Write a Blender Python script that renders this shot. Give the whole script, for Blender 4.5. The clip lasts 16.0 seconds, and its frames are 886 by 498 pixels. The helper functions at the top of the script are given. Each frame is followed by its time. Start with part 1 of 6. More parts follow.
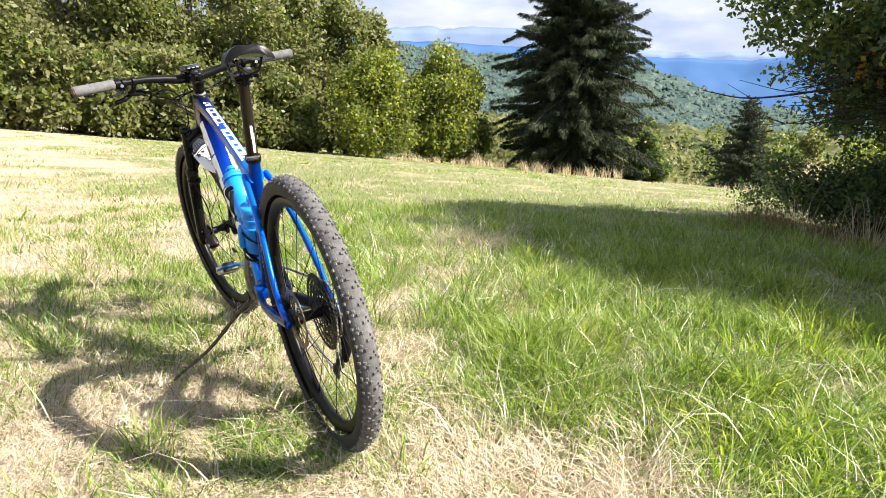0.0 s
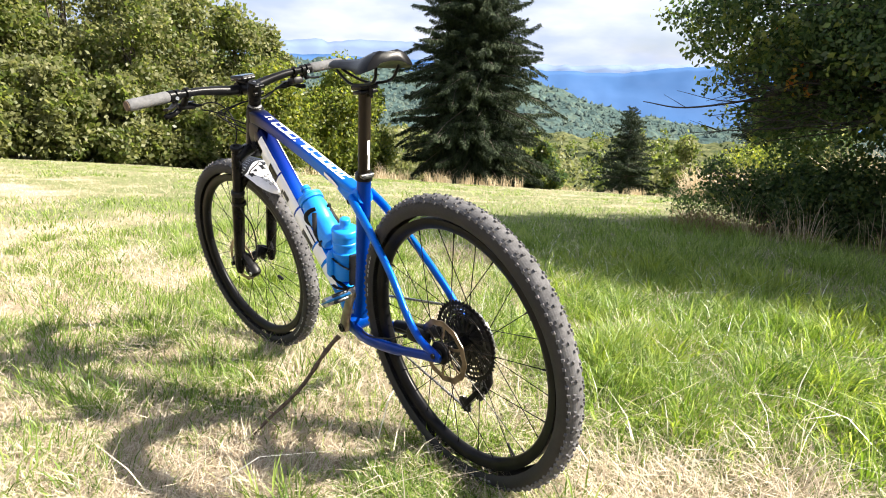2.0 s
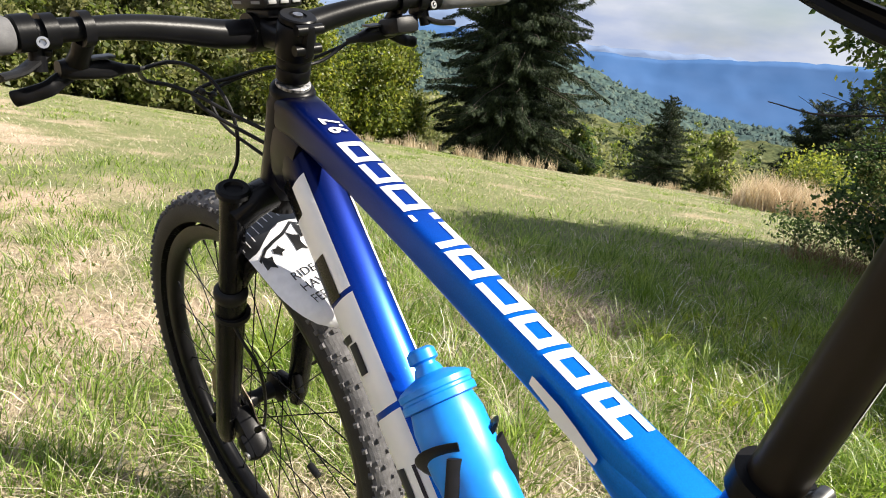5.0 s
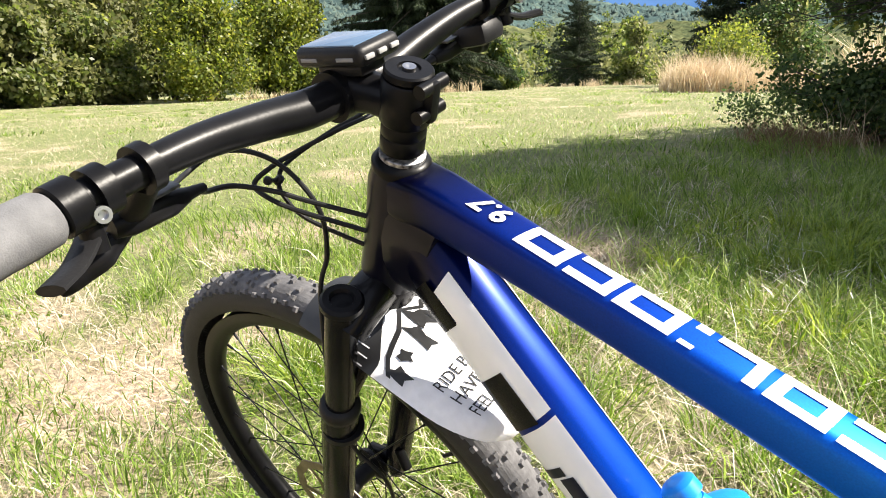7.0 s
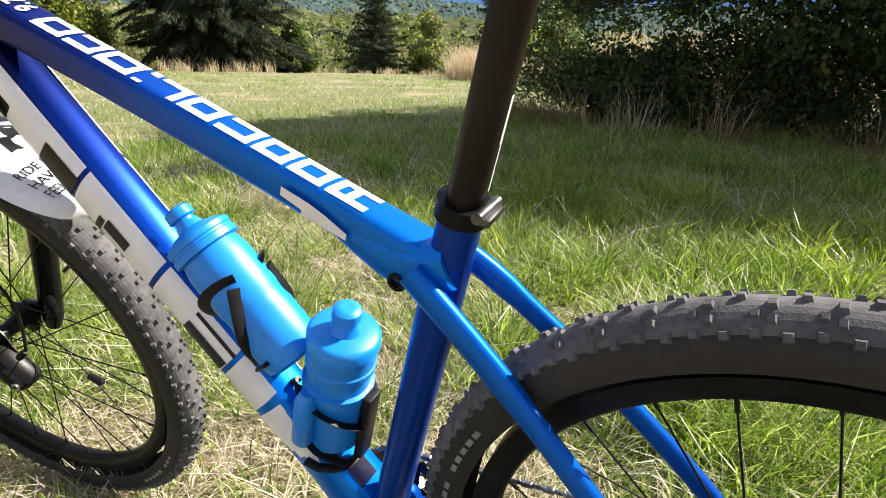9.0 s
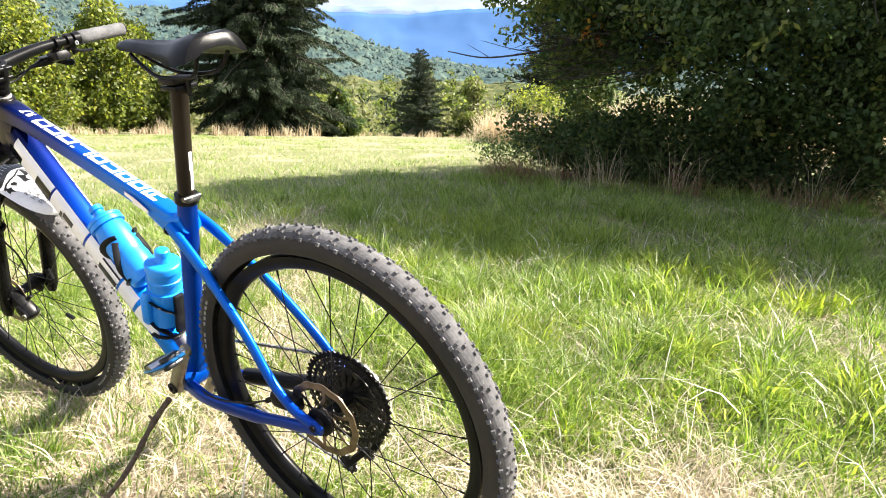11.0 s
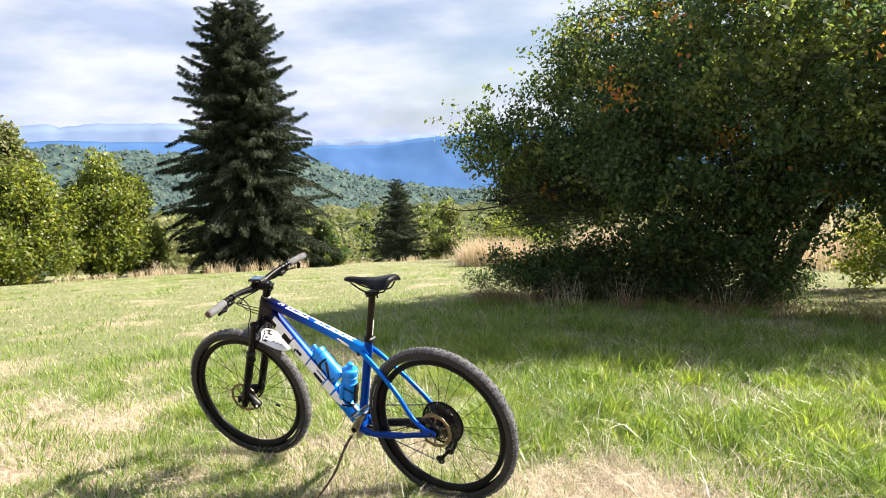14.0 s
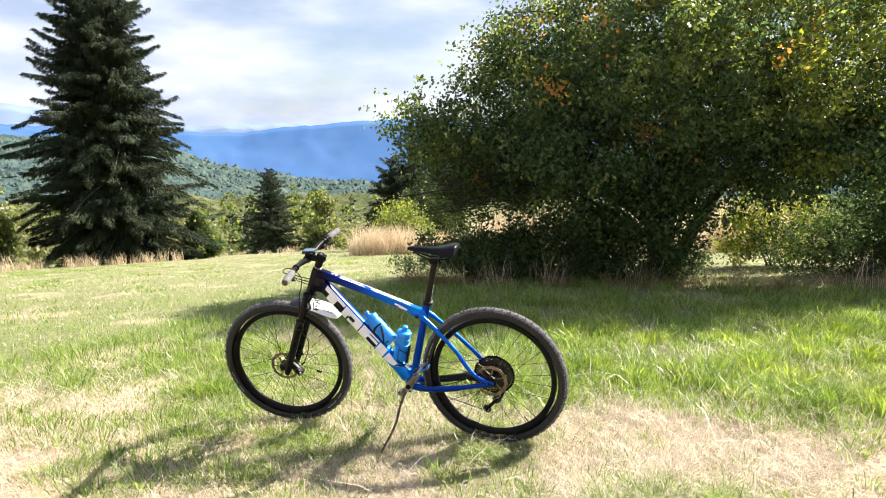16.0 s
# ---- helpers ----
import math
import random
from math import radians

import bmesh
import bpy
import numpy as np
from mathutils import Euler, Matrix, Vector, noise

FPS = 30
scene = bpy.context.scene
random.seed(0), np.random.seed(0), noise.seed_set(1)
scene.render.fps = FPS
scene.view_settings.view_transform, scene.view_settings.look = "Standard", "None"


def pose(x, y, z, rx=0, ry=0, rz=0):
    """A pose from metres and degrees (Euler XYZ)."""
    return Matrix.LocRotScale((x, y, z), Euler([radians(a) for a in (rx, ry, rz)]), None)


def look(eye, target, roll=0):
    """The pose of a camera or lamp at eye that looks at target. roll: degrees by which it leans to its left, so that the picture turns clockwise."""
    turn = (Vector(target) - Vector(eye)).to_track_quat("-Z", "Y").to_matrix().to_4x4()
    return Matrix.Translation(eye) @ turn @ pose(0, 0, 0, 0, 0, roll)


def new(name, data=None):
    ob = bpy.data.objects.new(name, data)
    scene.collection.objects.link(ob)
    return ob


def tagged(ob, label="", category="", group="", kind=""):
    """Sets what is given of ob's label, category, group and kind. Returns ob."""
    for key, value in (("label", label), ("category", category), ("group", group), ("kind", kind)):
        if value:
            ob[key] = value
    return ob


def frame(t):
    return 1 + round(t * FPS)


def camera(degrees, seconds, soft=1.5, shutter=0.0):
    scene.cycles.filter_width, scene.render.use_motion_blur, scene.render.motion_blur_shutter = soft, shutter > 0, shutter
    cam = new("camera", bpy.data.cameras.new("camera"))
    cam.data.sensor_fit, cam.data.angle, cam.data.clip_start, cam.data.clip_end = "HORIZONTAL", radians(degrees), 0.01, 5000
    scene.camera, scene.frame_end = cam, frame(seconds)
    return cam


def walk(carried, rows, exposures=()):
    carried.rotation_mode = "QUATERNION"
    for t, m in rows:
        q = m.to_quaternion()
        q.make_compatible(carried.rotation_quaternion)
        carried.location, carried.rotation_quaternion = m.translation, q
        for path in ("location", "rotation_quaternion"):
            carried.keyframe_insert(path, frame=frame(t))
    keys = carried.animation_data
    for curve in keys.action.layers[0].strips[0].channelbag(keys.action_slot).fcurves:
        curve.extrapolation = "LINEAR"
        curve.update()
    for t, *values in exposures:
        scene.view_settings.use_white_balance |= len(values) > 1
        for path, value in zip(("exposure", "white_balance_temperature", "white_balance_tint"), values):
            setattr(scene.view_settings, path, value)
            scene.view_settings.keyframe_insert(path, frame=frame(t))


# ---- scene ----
cam = camera(68.8, 16.0, soft=1.0)
PATH = [
    (0, (-1.525, 0.564, 1.026), (0.124, -0.415, 0.458), 0.9),
    (0.5, (-1.442, 0.726, 1.031), (0.184, -0.309, 0.496), 1.6),
    (1, (-1.382, 0.919, 1.035), (0.170, -0.237, 0.529), 0.2),
    (1.5, (-1.239, 0.995, 1.011), (0.223, -0.259, 0.471), 0.4),
    (2, (-1.067, 1.008, 1.005), (0.408, -0.236, 0.477), 0.9),
    (2.5, (-0.863, 0.948, 1.002), (0.600, -0.324, 0.511), 2.3),
    (3, (-0.609, 0.880, 0.983), (0.908, -0.338, 0.517), 4.5),
    (3.2, (-0.518, 0.842, 0.972), (0.980, -0.396, 0.500), 3.4),
    (5.3, (0.310, 0.387, 0.960), (1.769, -0.811, 0.301), 7.8),
    (5.5, (0.358, 0.367, 0.965), (1.797, -0.839, 0.275), 8.6),
    (6, (0.451, 0.371, 1.002), (1.849, -0.872, 0.295), 3.2),
    (6.5, (0.510, 0.411, 1.050), (1.903, -0.860, 0.385), -1),
    (7, (0.528, 0.466, 1.036), (1.843, -0.809, 0.234), -3.9),
    (7.5, (0.495, 0.478, 1.002), (1.700, -0.870, 0.147), -2.7),
    (8, (0.388, 0.492, 0.955), (1.509, -0.923, 0.094), -1),
    (8.5, (0.258, 0.499, 0.930), (1.271, -1.022, 0.119), 1.5),
    (9, (0.137, 0.522, 0.926), (0.965, -1.092, 0.084), 2.3),
    (9.5, (-0.019, 0.555, 0.948), (0.631, -1.156, 0.140), 4.6),
    (10, (-0.215, 0.613, 0.985), (0.564, -1.046, 0.183), 3.3),
    (10.2, (-0.309, 0.638, 1.000), (0.562, -0.989, 0.228), 4.1),
    (12.3, (-1.197, 1.510, 1.355), (-0.147, -0.071, 0.726), -1.3),
    (12.5, (-1.231, 1.624, 1.419), (-0.236, 0.015, 0.770), -0),
    (13, (-1.359, 1.843, 1.530), (-0.297, 0.235, 0.996), 0.3),
    (13.5, (-1.417, 2.072, 1.579), (-0.362, 0.419, 1.187), 0.5),
    (14, (-1.364, 2.362, 1.597), (-0.381, 0.650, 1.276), -2.1),
    (14.5, (-1.192, 2.444, 1.559), (-0.223, 0.719, 1.265), -0),
    (15, (-1.023, 2.595, 1.535), (-0.214, 0.791, 1.234), 0.7),
    (15.5, (-0.908, 2.859, 1.555), (-0.272, 1.002, 1.175), -0.8),
    (16, (-0.712, 3.038, 1.578), (-0.098, 1.169, 1.222), -0.6),
]
walk(cam, [(t, look(eye, aim, roll)) for t, eye, aim, roll in PATH], exposures=[(0.0, 1.83), (2.0, 1.94), (3.0, 1.80), (5.5, 1.38), (7.0, 1.85), (8.0, 1.5), (8.5, 1.45), (9.0, 1.5), (9.5, 2.02), (10.0, 2.2), (12.3, 2.1), (14.0, 1.80), (16.0, 1.93)])

# ---- light ----
SUN_FROM = Vector((-0.60, -0.68, 0.77)).normalized()
world = bpy.data.worlds.new("sky")
scene.world = world
world.use_nodes = True
wt = world.node_tree
wt.nodes.clear()
w_out = wt.nodes.new("ShaderNodeOutputWorld")
w_bg = wt.nodes.new("ShaderNodeBackground")
w_sky = wt.nodes.new("ShaderNodeTexSky")
w_sky.sky_type = "NISHITA"
w_sky.sun_disc = False
w_sky.sun_elevation = math.asin(SUN_FROM.z)
w_sky.sun_rotation = math.atan2(SUN_FROM.x, SUN_FROM.y)
w_sky.altitude = 700
w_sky.dust_density = 2.0
w_co = wt.nodes.new("ShaderNodeTexCoord")
w_map = wt.nodes.new("ShaderNodeMapping")
w_map.inputs["Scale"].default_value = (1.0, 1.0, 3.2)
w_n1 = wt.nodes.new("ShaderNodeTexNoise")
w_n1.inputs["Scale"].default_value = 3.4
w_n1.inputs["Detail"].default_value = 7.0
w_n1.inputs["Roughness"].default_value = 0.52
w_r1 = wt.nodes.new("ShaderNodeValToRGB")
w_r1.color_ramp.elements[0].position = 0.30
w_r1.color_ramp.elements[0].color = (0.25, 0.25, 0.25, 1)
w_r1.color_ramp.elements[1].position = 0.56
w_r1.color_ramp.elements[1].color = (1, 1, 1, 1)
w_n2 = wt.nodes.new("ShaderNodeTexNoise")
w_n2.inputs["Scale"].default_value = 5.5
w_n2.inputs["Detail"].default_value = 5.0
w_r2 = wt.nodes.new("ShaderNodeValToRGB")
w_r2.color_ramp.elements[0].position = 0.38
w_r2.color_ramp.elements[0].color = (4.5, 5.2, 7.1, 1)
w_r2.color_ramp.elements[1].position = 0.60
w_r2.color_ramp.elements[1].color = (6.9, 7.2, 8.1, 1)
w_mix = wt.nodes.new("ShaderNodeMix")
w_mix.data_type = "RGBA"
wl = wt.links.new
wl(w_co.outputs["Generated"], w_map.inputs["Vector"])
wl(w_map.outputs["Vector"], w_n1.inputs["Vector"])
wl(w_map.outputs["Vector"], w_n2.inputs["Vector"])
wl(w_n1.outputs["Fac"], w_r1.inputs["Fac"])
wl(w_n2.outputs["Fac"], w_r2.inputs["Fac"])
wl(w_r1.outputs["Color"], w_mix.inputs["Factor"])
wl(w_sky.outputs["Color"], w_mix.inputs["A"])
wl(w_r2.outputs["Color"], w_mix.inputs["B"])
wl(w_mix.outputs["Result"], w_bg.inputs["Color"])
w_bg.inputs["Strength"].default_value = 0.040
wl(w_bg.outputs["Background"], w_out.inputs["Surface"])

sun_data = bpy.data.lights.new("sun", "SUN")
sun_data.energy = 5.0
sun_data.angle = radians(0.53)
sun_data.color = (1.0, 0.92, 0.80)
sun = new("sun", sun_data)
sun.matrix_world = look(SUN_FROM * 50, (0, 0, 0))


# ---- materials ----
def material(name, stops, scale=8.0, rough=0.7, metal=0.0, bump=0.0, bump_scale=None, detail=6.0, coat=0.0,
             fine=0.0, fine_scale=120.0, spec=0.5, spread=(0.35, 0.65), island=0.0, trans=0.0, rough_var=0.0, through_gain=1.5):
    """Principled material: noise between the colour stops, a finer grain over it, and relief."""
    m = bpy.data.materials.new(name)
    m.use_nodes = True
    t = m.node_tree
    p = t.nodes["Principled BSDF"]
    co = t.nodes.new("ShaderNodeTexCoord")
    n = t.nodes.new("ShaderNodeTexNoise")
    n.inputs["Scale"].default_value = scale
    n.inputs["Detail"].default_value = detail
    t.links.new(co.outputs["Object"], n.inputs["Vector"])
    fac = n.outputs["Fac"]
    if island:
        g = t.nodes.new("ShaderNodeNewGeometry")
        mx = t.nodes.new("ShaderNodeMix")
        mx.inputs["Factor"].default_value = island
        t.links.new(fac, mx.inputs["A"])
        t.links.new(g.outputs["Random Per Island"], mx.inputs["B"])
        fac = mx.outputs["Result"]
        spread = (0.15, 0.85)
    ramp = t.nodes.new("ShaderNodeValToRGB")
    r = ramp.color_ramp
    while len(r.elements) < len(stops):
        r.elements.new(0.5)
    for i, c in enumerate(stops):
        r.elements[i].position = spread[0] + (spread[1] - spread[0]) * i / max(1, len(stops) - 1)
        r.elements[i].color = (*c, 1)
    t.links.new(fac, ramp.inputs["Fac"])
    col = ramp.outputs["Color"]
    if fine:
        n2 = t.nodes.new("ShaderNodeTexNoise")
        n2.inputs["Scale"].default_value = fine_scale
        n2.inputs["Detail"].default_value = 3.0
        t.links.new(co.outputs["Object"], n2.inputs["Vector"])
        hsv = t.nodes.new("ShaderNodeHueSaturation")
        mr = t.nodes.new("ShaderNodeMapRange")
        mr.inputs["From Min"].default_value, mr.inputs["From Max"].default_value = 0.3, 0.7
        mr.inputs["To Min"].default_value, mr.inputs["To Max"].default_value = 1 - fine, 1 + fine
        t.links.new(n2.outputs["Fac"], mr.inputs["Value"])
        t.links.new(mr.outputs["Result"], hsv.inputs["Value"])
        t.links.new(col, hsv.inputs["Color"])
        col = hsv.outputs["Color"]
    t.links.new(col, p.inputs["Base Color"])
    p.inputs["Roughness"].default_value = rough
    if rough_var:
        mr = t.nodes.new("ShaderNodeMapRange")
        mr.inputs["To Min"].default_value, mr.inputs["To Max"].default_value = rough - rough_var, rough + rough_var
        t.links.new(n.outputs["Fac"], mr.inputs["Value"])
        t.links.new(mr.outputs["Result"], p.inputs["Roughness"])
    p.inputs["Metallic"].default_value = metal
    p.inputs["Coat Weight"].default_value = coat
    p.inputs["Coat Roughness"].default_value = 0.06
    p.inputs["Specular IOR Level"].default_value = spec
    if bump:
        b = t.nodes.new("ShaderNodeBump")
        b.inputs["Strength"].default_value = bump
        b.inputs["Distance"].default_value = 0.01
        n3 = t.nodes.new("ShaderNodeTexNoise")
        n3.inputs["Scale"].default_value = bump_scale or scale * 4
        n3.inputs["Detail"].default_value = 4.0
        t.links.new(co.outputs["Object"], n3.inputs["Vector"])
        t.links.new(n3.outputs["Fac"], b.inputs["Height"])
        t.links.new(b.outputs["Normal"], p.inputs["Normal"])
    if trans:
        # thin leaves: part of the light passes through
        tr = t.nodes.new("ShaderNodeBsdfTranslucent")
        hs = t.nodes.new("ShaderNodeHueSaturation")
        hs.inputs["Saturation"].default_value, hs.inputs["Value"].default_value = 1.1, through_gain
        t.links.new(col, hs.inputs["Color"])
        t.links.new(hs.outputs["Color"], tr.inputs["Color"])
        ms = t.nodes.new("ShaderNodeMixShader")
        ms.inputs["Fac"].default_value = trans
        out = t.nodes["Material Output"]
        t.links.new(p.outputs["BSDF"], ms.inputs[1])
        t.links.new(tr.outputs["BSDF"], ms.inputs[2])
        t.links.new(ms.outputs["Shader"], out.inputs["Surface"])
    return m


def faded_paint(name, stops, axis="X"):
    """Glossy lacquer that fades from colour to colour along one axis of the bicycle: stops of (position in metres, colour)."""
    m = material(name, [stops[0][1]], rough=0.34, coat=0.14, metal=0.5, spec=0.1)
    t = m.node_tree
    p = t.nodes["Principled BSDF"]
    co = t.nodes.new("ShaderNodeTexCoord")
    p.inputs["Coat Roughness"].default_value = 0.17
    sep = t.nodes.new("ShaderNodeSeparateXYZ")
    t.links.new(co.outputs["Object"], sep.inputs[0])
    lo, hi = stops[0][0], stops[-1][0]
    mr = t.nodes.new("ShaderNodeMapRange")
    mr.inputs["From Min"].default_value, mr.inputs["From Max"].default_value = lo, hi
    t.links.new(sep.outputs[axis], mr.inputs["Value"])
    ramp = t.nodes.new("ShaderNodeValToRGB")
    r = ramp.color_ramp
    while len(r.elements) < len(stops):
        r.elements.new(0.5)
    for i, (x, c) in enumerate(stops):
        r.elements[i].position = (x - lo) / (hi - lo)
        r.elements[i].color = (*c, 1)
    t.links.new(mr.outputs["Result"], ramp.inputs["Fac"])
    fl = t.nodes.new("ShaderNodeTexNoise")
    fl.inputs["Scale"].default_value = 700
    hsv = t.nodes.new("ShaderNodeHueSaturation")
    mv = t.nodes.new("ShaderNodeMapRange")
    mv.inputs["To Min"].default_value, mv.inputs["To Max"].default_value = 0.75, 1.25
    t.links.new(co.outputs["Object"], fl.inputs["Vector"])
    t.links.new(fl.outputs["Fac"], mv.inputs["Value"])
    t.links.new(mv.outputs["Result"], hsv.inputs["Value"])
    t.links.new(ramp.outputs["Color"], hsv.inputs["Color"])
    t.links.new(hsv.outputs["Color"], p.inputs["Base Color"])
    return m


NAVY, DEEP, MID, BRIGHT = (0.001, 0.0012, 0.010), (0.0, 0.005, 0.065), (0.0, 0.028, 0.26), (0.0, 0.15, 0.62)
paint_top = faded_paint("top_tube_paint", [(0.33, BRIGHT), (0.50, (0.0, 0.125, 0.58)), (0.62, (0.0, 0.065, 0.43)), (0.69, MID), (0.80, (0.0, 0.010, 0.13)), (0.845, DEEP), (0.875, NAVY)])
paint_down = faded_paint("down_tube_paint", [(0.44, BRIGHT), (0.57, (0.0, 0.17, 0.70)), (0.66, (0.0, 0.055, 0.42)), (0.76, (0.0, 0.016, 0.18)), (0.84, DEEP), (0.875, NAVY)])
paint_seat = faded_paint("seat_tube_paint", [(0.30, (0.0, 0.030, 0.25)), (0.36, (0.0, 0.036, 0.29)), (0.45, (0.0, 0.07, 0.42))])
paint_stay = faded_paint("stay_paint", [(0.0, (0.0, 0.035, 0.32)), (0.2, (0.0, 0.095, 0.50)), (0.35, (0.0, 0.115, 0.55))])
paint_head = material("head_tube_paint", [(0.003, 0.003, 0.007), (0.006, 0.006, 0.011)], rough=0.28, coat=0.1, spec=0.12)
black_gloss = material("black_gloss", [(0.003, 0.003, 0.004), (0.007, 0.007, 0.008)], scale=14, rough=0.22, coat=0.06, spec=0.12)
black_satin = material("black_satin", [(0.003, 0.003, 0.0035), (0.007, 0.007, 0.008)], scale=20, rough=0.34, bump=0.02, bump_scale=300, spec=0.12)
black_carbon = material("black_carbon_post", [(0.008, 0.006, 0.0045), (0.016, 0.0125, 0.009)], scale=10, rough=0.42, coat=0.04, spec=0.12)
black_plastic = material("black_plastic", [(0.006, 0.006, 0.007), (0.012, 0.012, 0.013)], scale=30, rough=0.45, bump=0.05, bump_scale=500, spec=0.2)
rubber = material("tyre_rubber", [(0.008, 0.0076, 0.0076), (0.018, 0.0165, 0.0155)], scale=9, rough=0.75, bump=0.1, bump_scale=400, fine=0.2)
tread_rubber = material("dusty_tread_rubber", [(0.058, 0.057, 0.060), (0.120, 0.117, 0.121)], scale=14, rough=0.9, bump=0.15, bump_scale=500, fine=0.25)
grip_foam = material("grip_foam", [(0.085, 0.085, 0.09), (0.13, 0.13, 0.135)], scale=60, rough=0.95, bump=0.15, bump_scale=900)
steel = material("bright_steel", [(0.45, 0.45, 0.46), (0.62, 0.62, 0.63)], scale=30, rough=0.28, metal=1.0)
worn_alloy = material("worn_crank_alloy", [(0.16, 0.13, 0.10), (0.34, 0.31, 0.28)], scale=26, rough=0.35, metal=0.8, rough_var=0.15)
rotor_steel = material("rotor_steel", [(0.15, 0.115, 0.085), (0.28, 0.225, 0.175)], scale=40, rough=0.35, metal=1.0)
dark_steel = material("dark_steel", [(0.02, 0.02, 0.021), (0.06, 0.06, 0.06)], scale=60, rough=0.35, metal=0.8)
chain_steel = material("chain_steel", [(0.10, 0.10, 0.10), (0.4, 0.4, 0.4)], scale=200, rough=0.35, metal=0.9)
white_decal = material("white_decal", [(0.72, 0.73, 0.75), (0.82, 0.82, 0.83)], scale=20, rough=0.35, coat=0.3)
navy_decal = material("navy_decal", [(0.003, 0.004, 0.018), (0.005, 0.006, 0.03)], scale=20, rough=0.3, coat=0.15, spec=0.2)
grey_decal = material("grey_decal", [(0.16, 0.16, 0.16), (0.24, 0.24, 0.24)], scale=40, rough=0.7)
bottle_blue = material("cyan_bottle_plastic", [(0.004, 0.20, 0.70), (0.006, 0.25, 0.78)], scale=12, rough=0.38, fine=0.05)
bottle_dark = material("blue_bottle_plastic", [(0.004, 0.17, 0.62), (0.006, 0.22, 0.70)], scale=12, rough=0.38)
screen_glass = material("display_glass", [(0.05, 0.09, 0.16), (0.08, 0.13, 0.2)], scale=6, rough=0.08)
guard_white = material("white_guard_plastic", [(0.70, 0.71, 0.74), (0.80, 0.80, 0.82)], scale=16, rough=0.45, fine=0.05)
guard_black = material("black_guard_print", [(0.008, 0.008, 0.009), (0.02, 0.02, 0.02)], scale=20, rough=0.4)
clamp_silver = material("dark_clamp", [(0.035, 0.035, 0.035), (0.12, 0.12, 0.12)], scale=60, rough=0.38, metal=0.9)
worn_ring = material("scuffed_ring", [(0.02, 0.02, 0.02), (0.55, 0.55, 0.56)], scale=160, rough=0.4, metal=0.7)
pedal_blue = material("blue_anodised", [(0.01, 0.14, 0.38), (0.03, 0.2, 0.45)], scale=30, rough=0.35, metal=0.6)
bark_stick = material("stick_bark", [(0.05, 0.032, 0.022), (0.13, 0.09, 0.06)], scale=60, rough=0.9, bump=0.5, bump_scale=120)
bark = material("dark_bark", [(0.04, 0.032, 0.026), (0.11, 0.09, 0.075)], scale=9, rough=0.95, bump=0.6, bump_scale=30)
# darker copy of the bark above, shade under the large tree in its colour
bark_shade = material("shaded_bark", [(0.018, 0.015, 0.012), (0.05, 0.042, 0.036)], scale=9, rough=0.95, bump=0.6, bump_scale=30)
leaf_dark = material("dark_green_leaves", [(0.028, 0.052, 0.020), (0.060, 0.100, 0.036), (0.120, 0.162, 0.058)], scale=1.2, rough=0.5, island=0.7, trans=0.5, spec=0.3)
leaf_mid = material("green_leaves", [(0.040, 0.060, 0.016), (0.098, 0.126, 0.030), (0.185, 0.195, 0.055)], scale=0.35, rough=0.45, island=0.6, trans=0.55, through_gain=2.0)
leaf_olive = material("olive_leaves", [(0.076, 0.090, 0.034), (0.140, 0.150, 0.058), (0.235, 0.225, 0.098)], scale=0.06, rough=0.6, island=0.5, trans=0.45, through_gain=1.8)
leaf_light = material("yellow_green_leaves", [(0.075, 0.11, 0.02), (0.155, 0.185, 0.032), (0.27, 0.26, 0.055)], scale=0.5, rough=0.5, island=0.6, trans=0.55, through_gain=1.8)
leaf_autumn = material("autumn_leaves", [(0.20, 0.17, 0.03), (0.32, 0.20, 0.05), (0.36, 0.12, 0.05)], scale=0.8, rough=0.5, island=0.7, trans=0.55, through_gain=2.0)
needles = material("spruce_needles", [(0.012, 0.020, 0.012), (0.024, 0.038, 0.018), (0.056, 0.072, 0.028)], scale=0.5, rough=0.7, island=0.5, trans=0.08, spec=0.2)
grass_green = material("green_grass", [(0.045, 0.092, 0.013), (0.152, 0.238, 0.034), (0.38, 0.44, 0.14)], scale=0.9, rough=0.40, island=0.6, trans=0.5)
grass_lush = material("lush_grass", [(0.10, 0.140, 0.018), (0.22, 0.285, 0.040), (0.38, 0.43, 0.11)], scale=2.0, rough=0.33, island=0.6, trans=0.5)
grass_white = material("bleached_grass_blades", [(0.5, 0.47, 0.38), (0.68, 0.65, 0.56), (0.78, 0.76, 0.70)], scale=3.0, rough=0.4, island=0.6, trans=0.2)
grass_dry = material("straw_grass", [(0.28, 0.225, 0.155), (0.50, 0.425, 0.315), (0.66, 0.585, 0.47)], scale=0.9, rough=0.6, island=0.7, trans=0.25)
reed_dry = material("dry_reeds", [(0.32, 0.24, 0.15), (0.52, 0.42, 0.28), (0.66, 0.56, 0.42)], scale=0.4, rough=0.7, island=0.6, trans=0.25)
grass_heap = material("grey_dead_grass", [(0.13, 0.095, 0.07), (0.27, 0.21, 0.16), (0.42, 0.35, 0.27)], scale=3.0, rough=0.8, island=0.7, trans=0.1)
grass_red = material("rusty_dead_grass", [(0.12, 0.06, 0.035), (0.22, 0.13, 0.07), (0.3, 0.2, 0.11)], scale=1.0, rough=0.8, island=0.6, trans=0.15)


